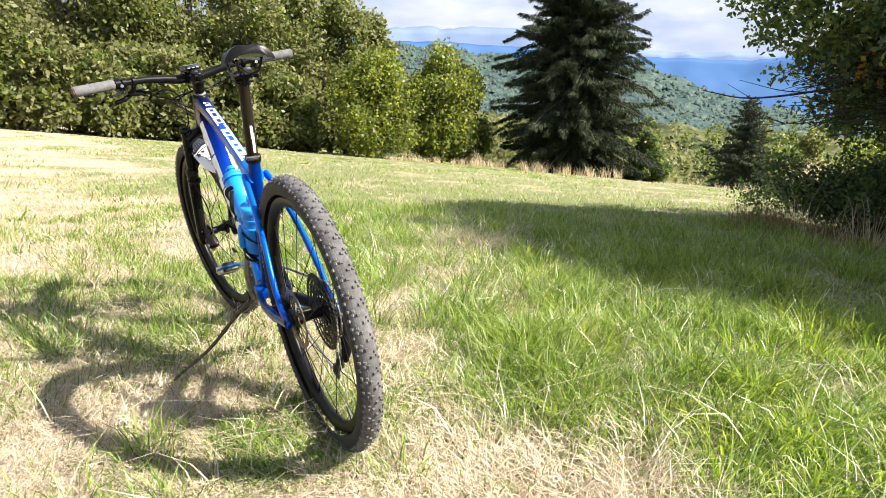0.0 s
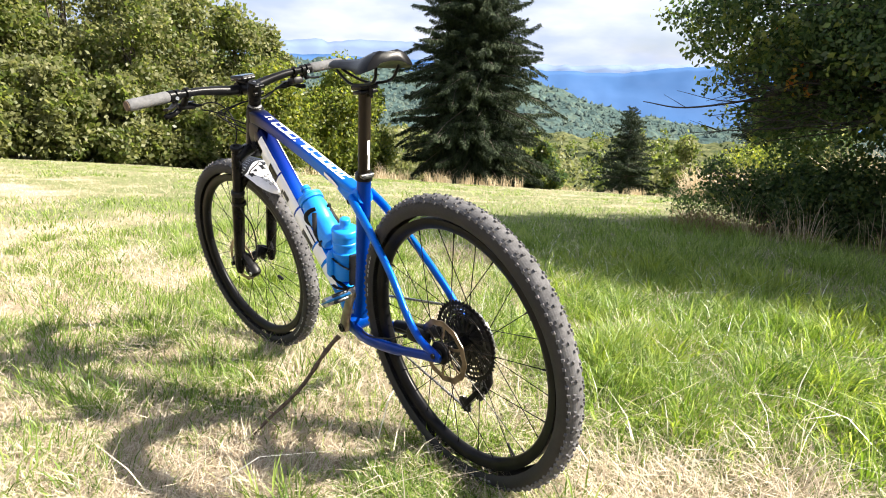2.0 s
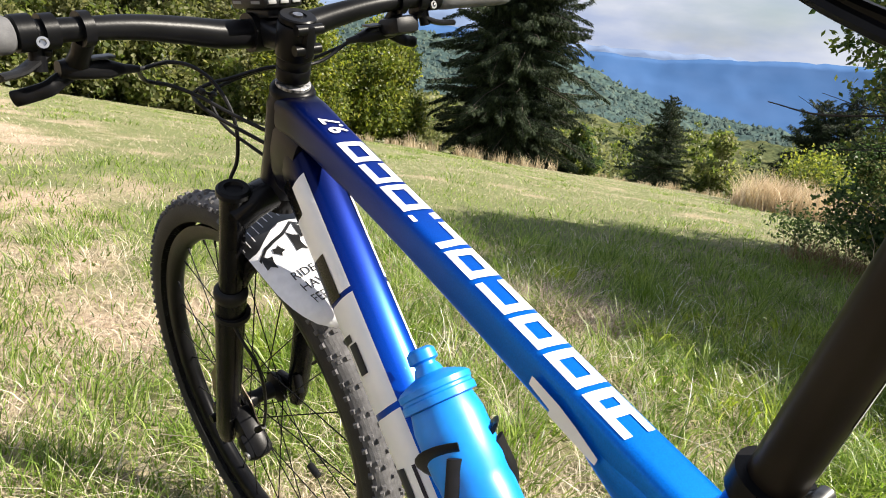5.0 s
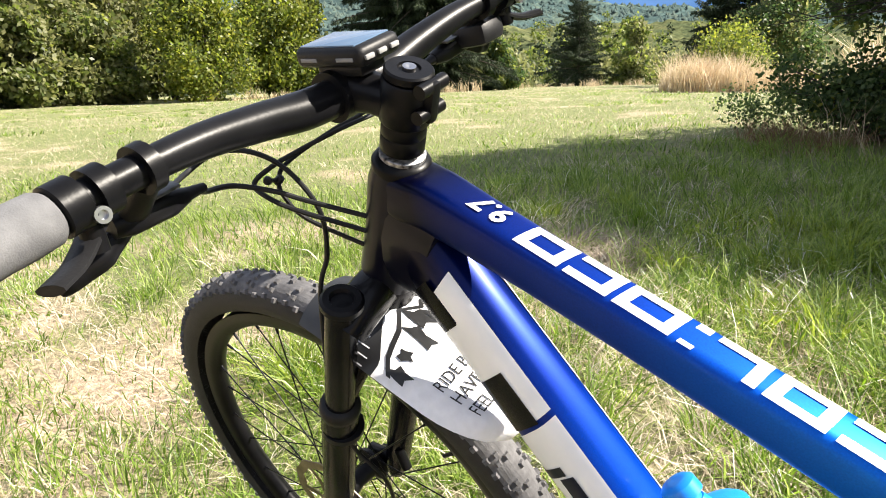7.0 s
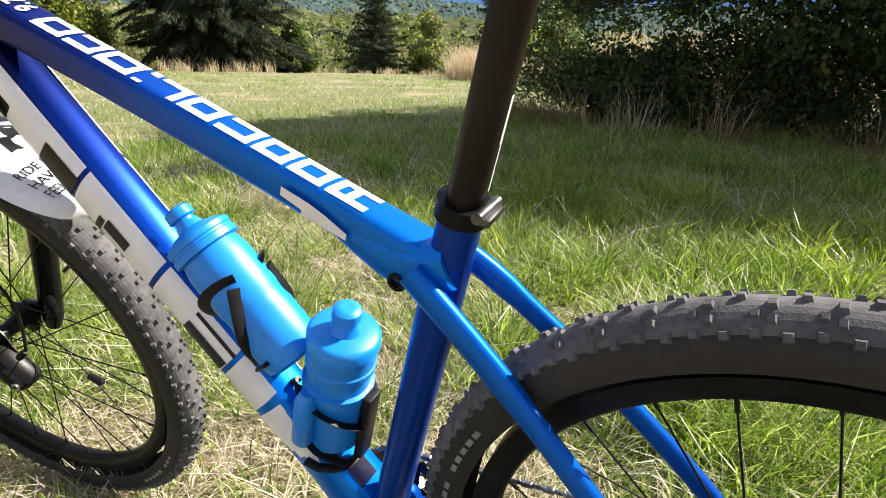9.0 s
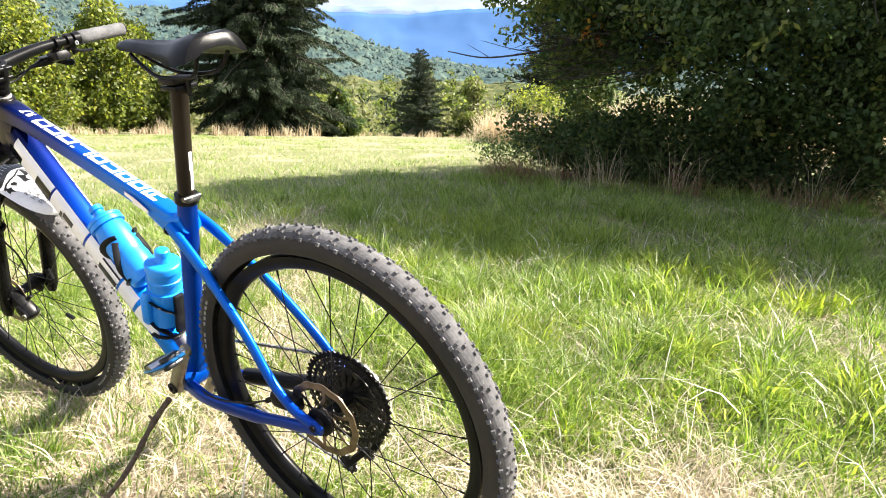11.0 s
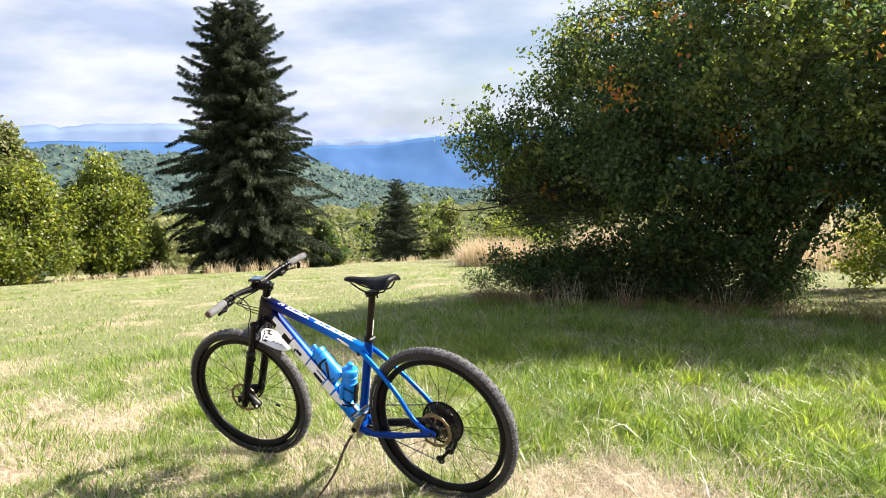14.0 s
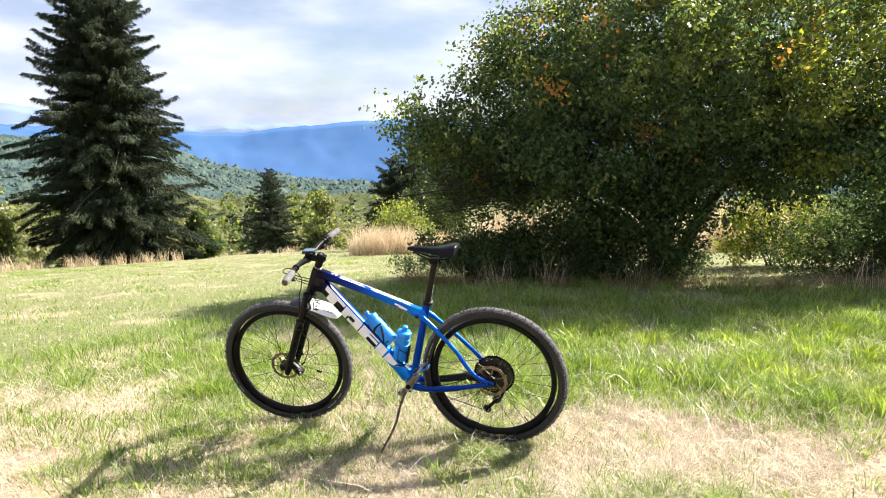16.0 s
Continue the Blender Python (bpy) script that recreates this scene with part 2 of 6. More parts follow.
# ---- mesh helpers ----
def mesh_object(name, verts, faces, mat, parent=None, label="", smooth=True, m=None):
    me = bpy.data.meshes.new(name)
    me.from_pydata([tuple(v) for v in verts], [], faces)
    me.materials.append(mat)
    if smooth:
        me.polygons.foreach_set("use_smooth", [True] * len(me.polygons))
    me.update()
    ob = new(name, me)
    if parent:
        ob.parent = parent
    if m is not None:
        ob.matrix_basis = m
    if label:
        ob["label"] = label
    return ob


def part(name, shape, mat, parent, label="", smooth=True, m=None):
    """Links a shape, (verts, faces) or a bmesh, as one mesh under a thing or a part."""
    if isinstance(shape, bmesh.types.BMesh):
        bm = shape
        bm.verts.index_update()
        shape = [v.co.copy() for v in bm.verts], [[v.index for v in f.verts] for f in bm.faces]
        bm.free()
    ob = mesh_object(name, shape[0], shape[1], mat, parent, label, smooth, m)
    if smooth:
        ob.data.set_sharp_from_angle(angle=radians(42))
    return ob


def joined(*shapes):
    verts, faces = [], []
    for v, f in shapes:
        o = len(verts)
        verts += list(v)
        faces += [[i + o for i in q] for q in f]
    return verts, faces


def moved(shape, m):
    return [m @ Vector(v) for v in shape[0]], shape[1]


def tube(points, radii, seg=12, side=None, power=2.0, closed=False, caps=True):
    """A tube through points. radii: a number, or one for each point, or pairs (along side, across). power: squareness of its section."""
    pts = [Vector(p) for p in points]
    n = len(pts)
    if not isinstance(radii, (list, tuple)):
        radii = [radii] * n
    verts, faces = [], []
    prev = Vector(side) if side else None
    for i, p in enumerate(pts):
        a, b = pts[(i - 1) % n] if (closed or i) else p, pts[(i + 1) % n] if (closed or i < n - 1) else p
        t = (b - a).normalized()
        if prev is None:
            prev = t.orthogonal()
        s = (prev - t * prev.dot(t)).normalized()
        prev = s
        u = t.cross(s)
        ra, rb = radii[i] if isinstance(radii[i], (list, tuple)) else (radii[i], radii[i])
        for k in range(seg):
            c, w = math.cos(2 * math.pi * k / seg), math.sin(2 * math.pi * k / seg)
            e = 2.0 / power
            verts.append(p + s * (ra * math.copysign(abs(c) ** e, c)) + u * (rb * math.copysign(abs(w) ** e, w)))
    rings = n if closed else n - 1
    for i in range(rings):
        j = (i + 1) % n
        for k in range(seg):
            l = (k + 1) % seg
            faces.append([i * seg + k, i * seg + l, j * seg + l, j * seg + k])
    if caps and not closed:
        faces.append(list(range(seg))[::-1])
        faces.append([(n - 1) * seg + k for k in range(seg)])
    return verts, faces


def bend(points, steps=8):
    """A smooth line through points (Catmull-Rom)."""
    p = [Vector(q) for q in points]
    p = [2 * p[0] - p[1]] + p + [2 * p[-1] - p[-2]]
    out = []
    for i in range(1, len(p) - 2):
        for k in range(steps):
            t = k / steps
            out.append(0.5 * (2 * p[i] + (p[i + 1] - p[i - 1]) * t + (2 * p[i - 1] - 5 * p[i] + 4 * p[i + 1] - p[i + 2]) * t * t
                              + (3 * p[i] - p[i - 1] - 3 * p[i + 1] + p[i + 2]) * t ** 3))
    out.append(p[-2])
    return out


def lathe_rings(profile, origin, axis, seg=24):
    """As lathe, for profiles that step outwards at one height."""
    o, a = Vector(origin), Vector(axis).normalized()
    s = a.orthogonal().normalized()
    u = a.cross(s)
    verts, faces = [], []
    for h, r in profile:
        for k in range(seg):
            w = 2 * math.pi * k / seg
            verts.append(o + a * h + (s * math.cos(w) + u * math.sin(w)) * max(r, 1e-4))
    for i in range(len(profile) - 1):
        for k in range(seg):
            l = (k + 1) % seg
            faces.append([i * seg + k, i * seg + l, (i + 1) * seg + l, (i + 1) * seg + k])
    faces.append(list(range(seg))[::-1])
    faces.append([(len(profile) - 1) * seg + k for k in range(seg)])
    return verts, faces


def block(size, m=None, bevel=0.002, seg=2):
    bm = bmesh.new()
    bmesh.ops.create_cube(bm, size=1.0)
    bmesh.ops.scale(bm, vec=size, verts=bm.verts)
    if bevel:
        bmesh.ops.bevel(bm, geom=bm.edges[:], offset=bevel, segments=seg, affect="EDGES", profile=0.5)
    bm.verts.index_update()
    s = [v.co.copy() for v in bm.verts], [[v.index for v in f.verts] for f in bm.faces]
    bm.free()
    return moved(s, m) if m is not None else s


def axes(origin, x, z):
    """A pose at origin whose x axis runs along x and whose z axis leans to z."""
    x = Vector(x).normalized()
    y = Vector(z).cross(x).normalized()
    z = x.cross(y)
    m = Matrix((x, y, z)).transposed().to_4x4()
    m.translation = origin
    return m


def big_mesh(name, verts, quads, tris, mat, smooth=False):
    """A large mesh from arrays: verts n x 3, quads a x 4, tris b x 3."""
    me = bpy.data.meshes.new(name)
    quads, tris = np.asarray(quads, np.int32).reshape(-1, 4), np.asarray(tris, np.int32).reshape(-1, 3)
    me.vertices.add(len(verts))
    me.vertices.foreach_set("co", np.asarray(verts, np.float32).ravel())
    loops = np.concatenate([quads.ravel(), tris.ravel()])
    me.loops.add(len(loops))
    me.loops.foreach_set("vertex_index", loops)
    me.polygons.add(len(quads) + len(tris))
    starts = np.concatenate([np.arange(len(quads)) * 4, len(quads) * 4 + np.arange(len(tris)) * 3])
    me.polygons.foreach_set("loop_start", starts.astype(np.int32))
    if smooth:
        me.polygons.foreach_set("use_smooth", np.ones(len(quads) + len(tris), bool))
    me.materials.append(mat)
    me.update(calc_edges=True)
    me.validate()
    return new(name, me)


rng = np.random.default_rng(7)


# ---- ground ----
NEAR_SLOPE, EASE = np.array((-0.040, 0.040)), 5.5
DOWN = np.array((0.5150, -0.8572))


def lump(x, y, s, seed=0.0):
    """Cheap smooth unevenness between -1 and 1."""
    return (np.sin(x * s + 1.3 + seed) * np.cos(y * s * 1.17 + 0.7 * seed) + np.sin(x * s * 2.3 + y * s * 1.9 + 2.1 * seed) * 0.5
            + np.cos(x * s * 0.61 - y * s * 1.43 + seed) * 0.7) / 2.2


def ground_z(x, y):
    """The hillside: gentle under the bicycle, steeper below, dropping into the valley past the meadow's edge, levelling out uphill."""
    x, y = np.asarray(x, float), np.asarray(y, float)
    r = np.hypot(x, y) + 1e-6
    s = 1 - (EASE / r) * (1 - np.exp(-r / EASE))
    u = x * DOWN[0] + y * DOWN[1]
    fade = 1 / (1 + (r / 300) ** 2)
    z = (NEAR_SLOPE[0] * x + NEAR_SLOPE[1] * y) * (1 - s) * fade
    uf = np.where(u > 0, u, 25 * np.tanh(u / 25))
    uf = np.where(uf > 62, 62 + 1.9 * np.minimum(uf - 62, 48) + 0.75 * np.maximum(uf - 110, 0), uf)
    deep = 230.0
    uf = np.where(uf > deep, deep + 1500 * (1 - np.exp(-np.maximum(uf - deep, 0) / 900)), uf)
    z = z - 0.172 * uf * s
    z = z + 0.025 * lump(x, y, 1.1) * np.clip(r / 3, 0.25, 1) + 0.05 * lump(x, y, 0.35, 2.0) * np.clip(r / 8, 0, 1)
    z = z + np.clip((r - 70) / 300, 0, 8) * lump(x, y, 0.012, 4.0)
    return z


def polar_sheet(cx, cy, radii, around):
    ang = np.linspace(0, 2 * np.pi, around, endpoint=False)
    gx = cx + radii[:, None] * np.cos(ang)
    gy = cy + radii[:, None] * np.sin(ang)
    v = np.stack([gx, gy, ground_z(gx, gy)], -1).reshape(-1, 3)
    n = len(radii)
    i, k = np.meshgrid(np.arange(n - 1), np.arange(around), indexing="ij")
    l = (k + 1) % around
    q = np.stack([i * around + k, (i + 1) * around + k, (i + 1) * around + l, i * around + l], -1).reshape(-1, 4)
    centre = np.array([[cx, cy, float(ground_z(cx, cy))]])
    t = np.array([[len(v), a, (a + 1) % around] for a in range(around)])
    return np.concatenate([v, centre]), q, t


def meadow_material():
    m = material("meadow_soil_and_straw", [(0.1, 0.1, 0.1)], rough=0.95)
    t = m.node_tree
    p = t.nodes["Principled BSDF"]
    co = t.nodes.new("ShaderNodeTexCoord")

    def noise_at(scale, detail=6.0, rough=0.55):
        n = t.nodes.new("ShaderNodeTexNoise")
        n.inputs["Scale"].default_value, n.inputs["Detail"].default_value, n.inputs["Roughness"].default_value = scale, detail, rough
        t.links.new(co.outputs["Object"], n.inputs["Vector"])
        return n.outputs["Fac"]

    def ramp(fac, stops):
        r = t.nodes.new("ShaderNodeValToRGB")
        while len(r.color_ramp.elements) < len(stops):
            r.color_ramp.elements.new(0.5)
        for e, (pos, c) in zip(r.color_ramp.elements, stops):
            e.position, e.color = pos, (*c, 1)
        t.links.new(fac, r.inputs["Fac"])
        return r.outputs["Color"]

    def mixed(fac, a, b):
        x = t.nodes.new("ShaderNodeMix")
        x.data_type = "RGBA"
        t.links.new(fac, x.inputs["Factor"])
        t.links.new(a, x.inputs["A"])
        t.links.new(b, x.inputs["B"])
        return x.outputs["Result"]

    straw = ramp(noise_at(38, 8, 0.7), [(0.30, (0.12, 0.08, 0.055)), (0.47, (0.36, 0.27, 0.185)), (0.68, (0.60, 0.50, 0.375))])
    green = ramp(noise_at(30, 8, 0.7), [(0.30, (0.05, 0.065, 0.02)), (0.5, (0.13, 0.15, 0.045)), (0.72, (0.28, 0.28, 0.12))])
    # greener below the path, drier on the mown side
    sep = t.nodes.new("ShaderNodeSeparateXYZ")
    t.links.new(co.outputs["Object"], sep.inputs[0])
    mr = t.nodes.new("ShaderNodeMapRange")
    mr.inputs["From Min"].default_value, mr.inputs["From Max"].default_value = -2.0, 0.9
    mr.inputs["To Min"].default_value, mr.inputs["To Max"].default_value = 0.16, -0.10
    t.links.new(sep.outputs["Y"], mr.inputs["Value"])
    add = t.nodes.new("ShaderNodeMath")
    add.operation = "ADD"
    t.links.new(noise_at(0.9, 5, 0.6), add.inputs[0])
    t.links.new(mr.outputs["Result"], add.inputs[1])
    patch = ramp(add.outputs[0], [(0.42, (0, 0, 0)), (0.62, (1, 1, 1))])
    t.links.new(mixed(patch, straw, green), p.inputs["Base Color"])
    b = t.nodes.new("ShaderNodeBump")
    b.inputs["Strength"].default_value, b.inputs["Distance"].default_value = 0.8, 0.03
    t.links.new(noise_at(45, 8, 0.7), b.inputs["Height"])
    t.links.new(b.outputs["Normal"], p.inputs["Normal"])
    return m


meadow = meadow_material()
v, q, t3 = polar_sheet(0.4, 0.2, np.concatenate([np.linspace(0.15, 6, 50), np.geomspace(6.2, 4700, 110)]), 220)
ground = tagged(big_mesh("ground", v, q, t3, meadow, smooth=True), "sunny sloping meadow of short green and straw-coloured grass", "ground", kind="structure")


# ---- the mountain bike: x forward, y to its left, z up, from the ground under the rear axle ----
bike = tagged(new("mountain_bike"), "blue hardtail mountain bike with black fork propped on a stick", "bicycle")
bike.matrix_world = pose(0, 0, 0, -7.0, 2.06, 0)
R_WHEEL, BASE = 0.374, 1.170
BB = Vector((0.435, 0, 0.318))
AXIS = Vector((-0.387, 0, 0.922)).normalized()
STEER = Matrix.Translation((0.915, 0, 0.87)) @ Matrix.Rotation(radians(8.2), 4, AXIS) @ Matrix.Translation((-0.915, 0, -0.87))


def make_wheel(name, label, rear):
    """Wheel about the y axis: rim with tyre, tread, hub, spokes, brake disc and valve."""
    rim_r = 0.311
    prof = [(-0.0145, 0.006), (-0.0145, -0.004), (-0.011, -0.016), (-0.004, -0.021), (0.004, -0.021), (0.011, -0.016), (0.0145, -0.004), (0.0145, 0.006), (0.010, 0.006), (-0.010, 0.006)]
    n = 96
    verts = [((rim_r + dr) * math.cos(2 * math.pi * i / n), y, (rim_r + dr) * math.sin(2 * math.pi * i / n)) for i in range(n) for y, dr in prof]
    k = len(prof)
    faces = [[i * k + j, i * k + (j + 1) % k, ((i + 1) % n) * k + (j + 1) % k, ((i + 1) % n) * k + j] for i in range(n) for j in range(k)]
    wheel = part(name, (verts, faces), black_satin, bike, label)
    # casing
    verts, faces = [], []
    sec = []
    for j in range(15):
        a = radians(-128 + 256 * j / 14)
        sec.append((0.0275 * math.sin(a), 0.0275 * math.cos(a)))
    mid = R_WHEEL - 0.0275 - 0.004
    for i in range(n):
        c, s = math.cos(2 * math.pi * i / n), math.sin(2 * math.pi * i / n)
        verts += [((mid + h) * c, y, (mid + h) * s) for y, h in sec]
    k = len(sec)
    faces = [[i * k + j, i * k + j + 1, ((i + 1) % n) * k + j + 1, ((i + 1) % n) * k + j] for i in range(n) for j in range(k - 1)]
    tyre = part("tyre", (verts, faces), rubber, wheel, "dusty black rubber")
    # knobs
    shapes = []
    rows = 118
    for i in range(rows):
        w = 2 * math.pi * i / rows
        half = math.pi / rows
        odd = i % 2
        spots = [(radians(9 if odd else -9), 0, 0.0074, 0.0078), (radians(-27 if odd else 27), half, 0.0066, 0.0066),
                 (radians(34 if odd else -34), 0, 0.0066, 0.0068), (radians(53 + 4 * odd), half, 0.0078, 0.0076), (radians(-53 - 4 * odd), half, 0.0078, 0.0076)]
        for a, dw, sx, sy in spots:
            y, h = 0.0275 * math.sin(a), 0.0275 * math.cos(a)
            ww = w + dw
            out = Vector((math.cos(ww) * math.cos(a), math.sin(a), math.sin(ww) * math.cos(a)))
            at = Vector(((mid + h) * math.cos(ww), y, (mid + h) * math.sin(ww))) + out * 0.0008
            m = axes(at, (-math.sin(ww), 0, math.cos(ww)), out)
            vs = [m @ Vector((x * sx / 2 * f, yy * sy / 2 * f, z)) for z, f in ((-0.002, 1.02), (0.0030, 0.68)) for x, yy in ((-1, -1), (1, -1), (1, 1), (-1, 1))]
            shapes.append((vs, [[4, 5, 6, 7], [0, 1, 5, 4], [1, 2, 6, 5], [2, 3, 7, 6], [3, 0, 4, 7]]))
    band, nb = [], 11
    for i in range(n):
        c, s = math.cos(2 * math.pi * i / n), math.sin(2 * math.pi * i / n)
        for j in range(nb):
            a = radians(-56 + 112 * j / (nb - 1))
            band.append(((mid + 0.0279 * math.cos(a)) * c, 0.0279 * math.sin(a), (mid + 0.0279 * math.cos(a)) * s))
    shapes.append((band, [[i * nb + j, i * nb + j + 1, ((i + 1) % n) * nb + j + 1, ((i + 1) % n) * nb + j] for i in range(n) for j in range(nb - 1)]))
    tagged(part("tread", joined(*shapes), tread_rubber, wheel, "dusty grey tread knobs", smooth=False), kind="stuff")
    # lettering on the side walls as plain bars
    bars = []
    for side in (1, -1):
        for start in (0.15, 4.4):
            for b in range(9):
                if b == 3:
                    continue
                w0 = start + b * 0.045
                vs = []
                for ww, hh in ((w0, 0.0), (w0 + 0.030, 0.0), (w0 + 0.030, 1.0), (w0, 1.0)):
                    a = radians(86 + 11 * hh)
                    y, h = 0.0281 * math.sin(a) * side, 0.0281 * math.cos(a)
                    vs.append(((mid + h) * math.cos(ww), y, (mid + h) * math.sin(ww)))
                bars.append((vs, [[0, 1, 2, 3]]))
    tagged(part("lettering", joined(*bars), grey_decal, wheel, "pale printed marks", smooth=False), kind="stuff")
    # hub
    o = 0.072 if rear else 0.052
    hub = [(-o, 0.008), (-o + 0.01, 0.012), (-o + 0.012, 0.029), (-o + 0.018, 0.030), (-o + 0.026, 0.016), (0, 0.0125), (o - 0.030, 0.016), (o - 0.020, 0.030), (o - 0.014, 0.029), (o - 0.012, 0.012), (o, 0.008)]
    part("hub", lathe_rings(hub, (0, 0, 0), (0, 1, 0), 20), black_satin, wheel)
    for i in range(28):
        w = 2 * math.pi * (i + 0.5) / 28
        side = 1 if i % 2 else -1
        lean = 0.75 if (i // 2) % 2 else -0.75
        a = Vector((0.028 * math.cos(w + lean * 1.6), side * (o - 0.02), 0.028 * math.sin(w + lean * 1.6)))
        b = Vector(((rim_r - 0.018) * math.cos(w), side * 0.003, (rim_r - 0.018) * math.sin(w)))
        c = a.lerp(b, 0.95)
        part("spoke", tube([a, c, c + (b - c) * 0.02, b], [0.0011, 0.0011, 0.0021, 0.0022], 6), black_satin, wheel)
    # brake disc on the left: ring, arms
    dr = 0.081
    y = 0.046 if rear else 0.044
    sh = []
    nn = 72
    ring = [(-0.0009, dr - 0.015), (0.0009, dr - 0.015), (0.0009, dr), (-0.0009, dr)]
    vs = []
    for i in range(nn):
        w = 2 * math.pi * i / nn
        wave = 0.0016 * math.sin(w * 12)
        vs += [((r + wave) * math.cos(w), y + h, (r + wave) * math.sin(w)) for h, r in ring]
    sh.append((vs, [[i * 4 + j, i * 4 + (j + 1) % 4, ((i + 1) % nn) * 4 + (j + 1) % 4, ((i + 1) % nn) * 4 + j] for i in range(nn) for j in range(4)]))
    for i in range(6):
        w = 2 * math.pi * i / 6
        p0 = Vector((0.022 * math.cos(w), y, 0.022 * math.sin(w)))
        p1 = Vector(((dr - 0.013) * math.cos(w + 0.7), y, (dr - 0.013) * math.sin(w + 0.7)))
        mid_p = (p0 + p1) / 2 + Vector((0.006 * math.cos(w + 2), 0, 0.006 * math.sin(w + 2)))
        sh.append(tube(bend([p0, mid_p, p1], 4), [(0.0009, 0.0045)] * 9, 6, side=(0, 1, 0)))
    sh.append(lathe_rings([(-0.002, 0.012), (-0.002, 0.025), (0.002, 0.025), (0.002, 0.012)], (0, y, 0), (0, 1, 0), 20))
    part("brake_disc", joined(*sh), rotor_steel, wheel, "bronze-tinted steel")
    if not rear:
        turned = pose(0, 0, 0, 0, -40, 0)
        a, d = turned @ Vector((0.995 - BASE, 0.010, 0.318 - R_WHEEL)), (turned @ Vector((-0.95, 0.04, -0.30))).normalized()
        part("spoke_magnet", tube([a - d * 0.014, a - d * 0.012, a + d * 0.012, a + d * 0.014], [0.004, 0.006, 0.006, 0.004], 14), black_plastic, wheel, "small black spoke magnet")
    w = 4.1 if rear else 3.2
    vdir = Vector((math.cos(w), 0, math.sin(w)))
    part("valve", tube([vdir * (rim_r - 0.015), vdir * (rim_r - 0.055)], [0.0035, 0.0025], 8), black_plastic, wheel)
    return wheel


rear_wheel = make_wheel("rear_wheel", "wheel with knobbly tyre and black rim", True)
rear_wheel.matrix_basis = Matrix.Translation((0, 0, R_WHEEL))
front_wheel = make_wheel("front_wheel", "wheel with knobbly tyre and black rim", False)
front_wheel.matrix_basis = Matrix.Translation((BASE, 0, R_WHEEL)) @ STEER.to_3x3().to_4x4() @ pose(0, 0, 0, 0, 40, 0)

# frame tubes, their side lies along y
TT_A, TT_B = Vector((0.345, 0, 0.695)), Vector((0.868, 0, 0.887))
DT_A, DT_B = Vector((0.455, 0, 0.342)), Vector((0.898, 0, 0.855))
TT_DIR, DT_DIR = (TT_B - TT_A).normalized(), (DT_B - DT_A).normalized()
TT_UP, DT_UP = Vector((-TT_DIR.z, 0, TT_DIR.x)), Vector((-DT_DIR.z, 0, DT_DIR.x))
TT_LIFT = [0.004 * math.sin(math.pi * i / 10) + 0.006 for i in range(11)]
tt = [TT_A.lerp(TT_B, i / 10) + TT_UP * TT_LIFT[i] for i in range(11)]
TT_HALF = [0.0215, 0.0205, 0.020, 0.0197, 0.0195, 0.0195, 0.0195, 0.0197, 0.020, 0.021, 0.0225]
part("top_tube", tube(tt + [Vector((0.890, 0, 0.8965)), Vector((0.914, 0, 0.902))], list(zip((0.0215, 0.0205, 0.0195, 0.0190, 0.0188, 0.0188, 0.0190, 0.0193, 0.0200, 0.0212, 0.024, 0.0265, 0.0255), TT_HALF + [0.024, 0.020])), 36, side=(0, 1, 0), power=4.2), paint_top, bike, "top tube fading from navy to bright blue")
DT_RA, DT_RB = 0.031, 0.034
part("down_tube", tube([DT_A.lerp(DT_B, i / 10) for i in range(11)], [(0.036, 0.032)] + [(DT_RA, DT_RB)] * 8 + [(0.029, 0.034), (0.026, 0.036)], 32, side=(0, 1, 0), power=2.7), paint_down, bike, "down tube fading from navy to bright blue")
ST_TOP = Vector((0.313, 0, 0.763))
ST_DIR = (ST_TOP - BB).normalized()
part("seat_tube", tube([BB, BB.lerp(ST_TOP, 0.15), BB.lerp(ST_TOP, 0.5), BB.lerp(ST_TOP, 0.8), ST_TOP], [(0.030, 0.020), (0.022, 0.019), (0.0185, 0.019), (0.0185, 0.0195), (0.018, 0.018)], 24, side=(0, 1, 0), power=2.2), paint_seat, bike, "deep blue seat tube")
part("bottom_bracket_shell", lathe_rings([(-0.046, 0.017), (-0.046, 0.023), (-0.04, 0.0255), (0.04, 0.0255), (0.046, 0.023), (0.046, 0.017)], BB, (0, 1, 0), 28), paint_seat, bike)
HT_B, HT_T = Vector((0.956, 0, 0.798)), Vector((0.905, 0, 0.920))
part("head_tube", tube([HT_B, HT_B.lerp(HT_T, 0.1), HT_B.lerp(HT_T, 0.5), HT_B.lerp(HT_T, 0.9), HT_T], [0.0295, 0.031, 0.0285, 0.0285, 0.0255], 24, side=(0, 1, 0)), paint_head, bike, "glossy black head tube")
part("frame_gusset", tube([Vector((0.875, 0, 0.835)), Vector((0.905, 0, 0.85)), Vector((0.925, 0, 0.862))], [(0.025, 0.050), (0.028, 0.056), (0.027, 0.050)], 20, side=(0, 1, 0), power=3), paint_head, bike)
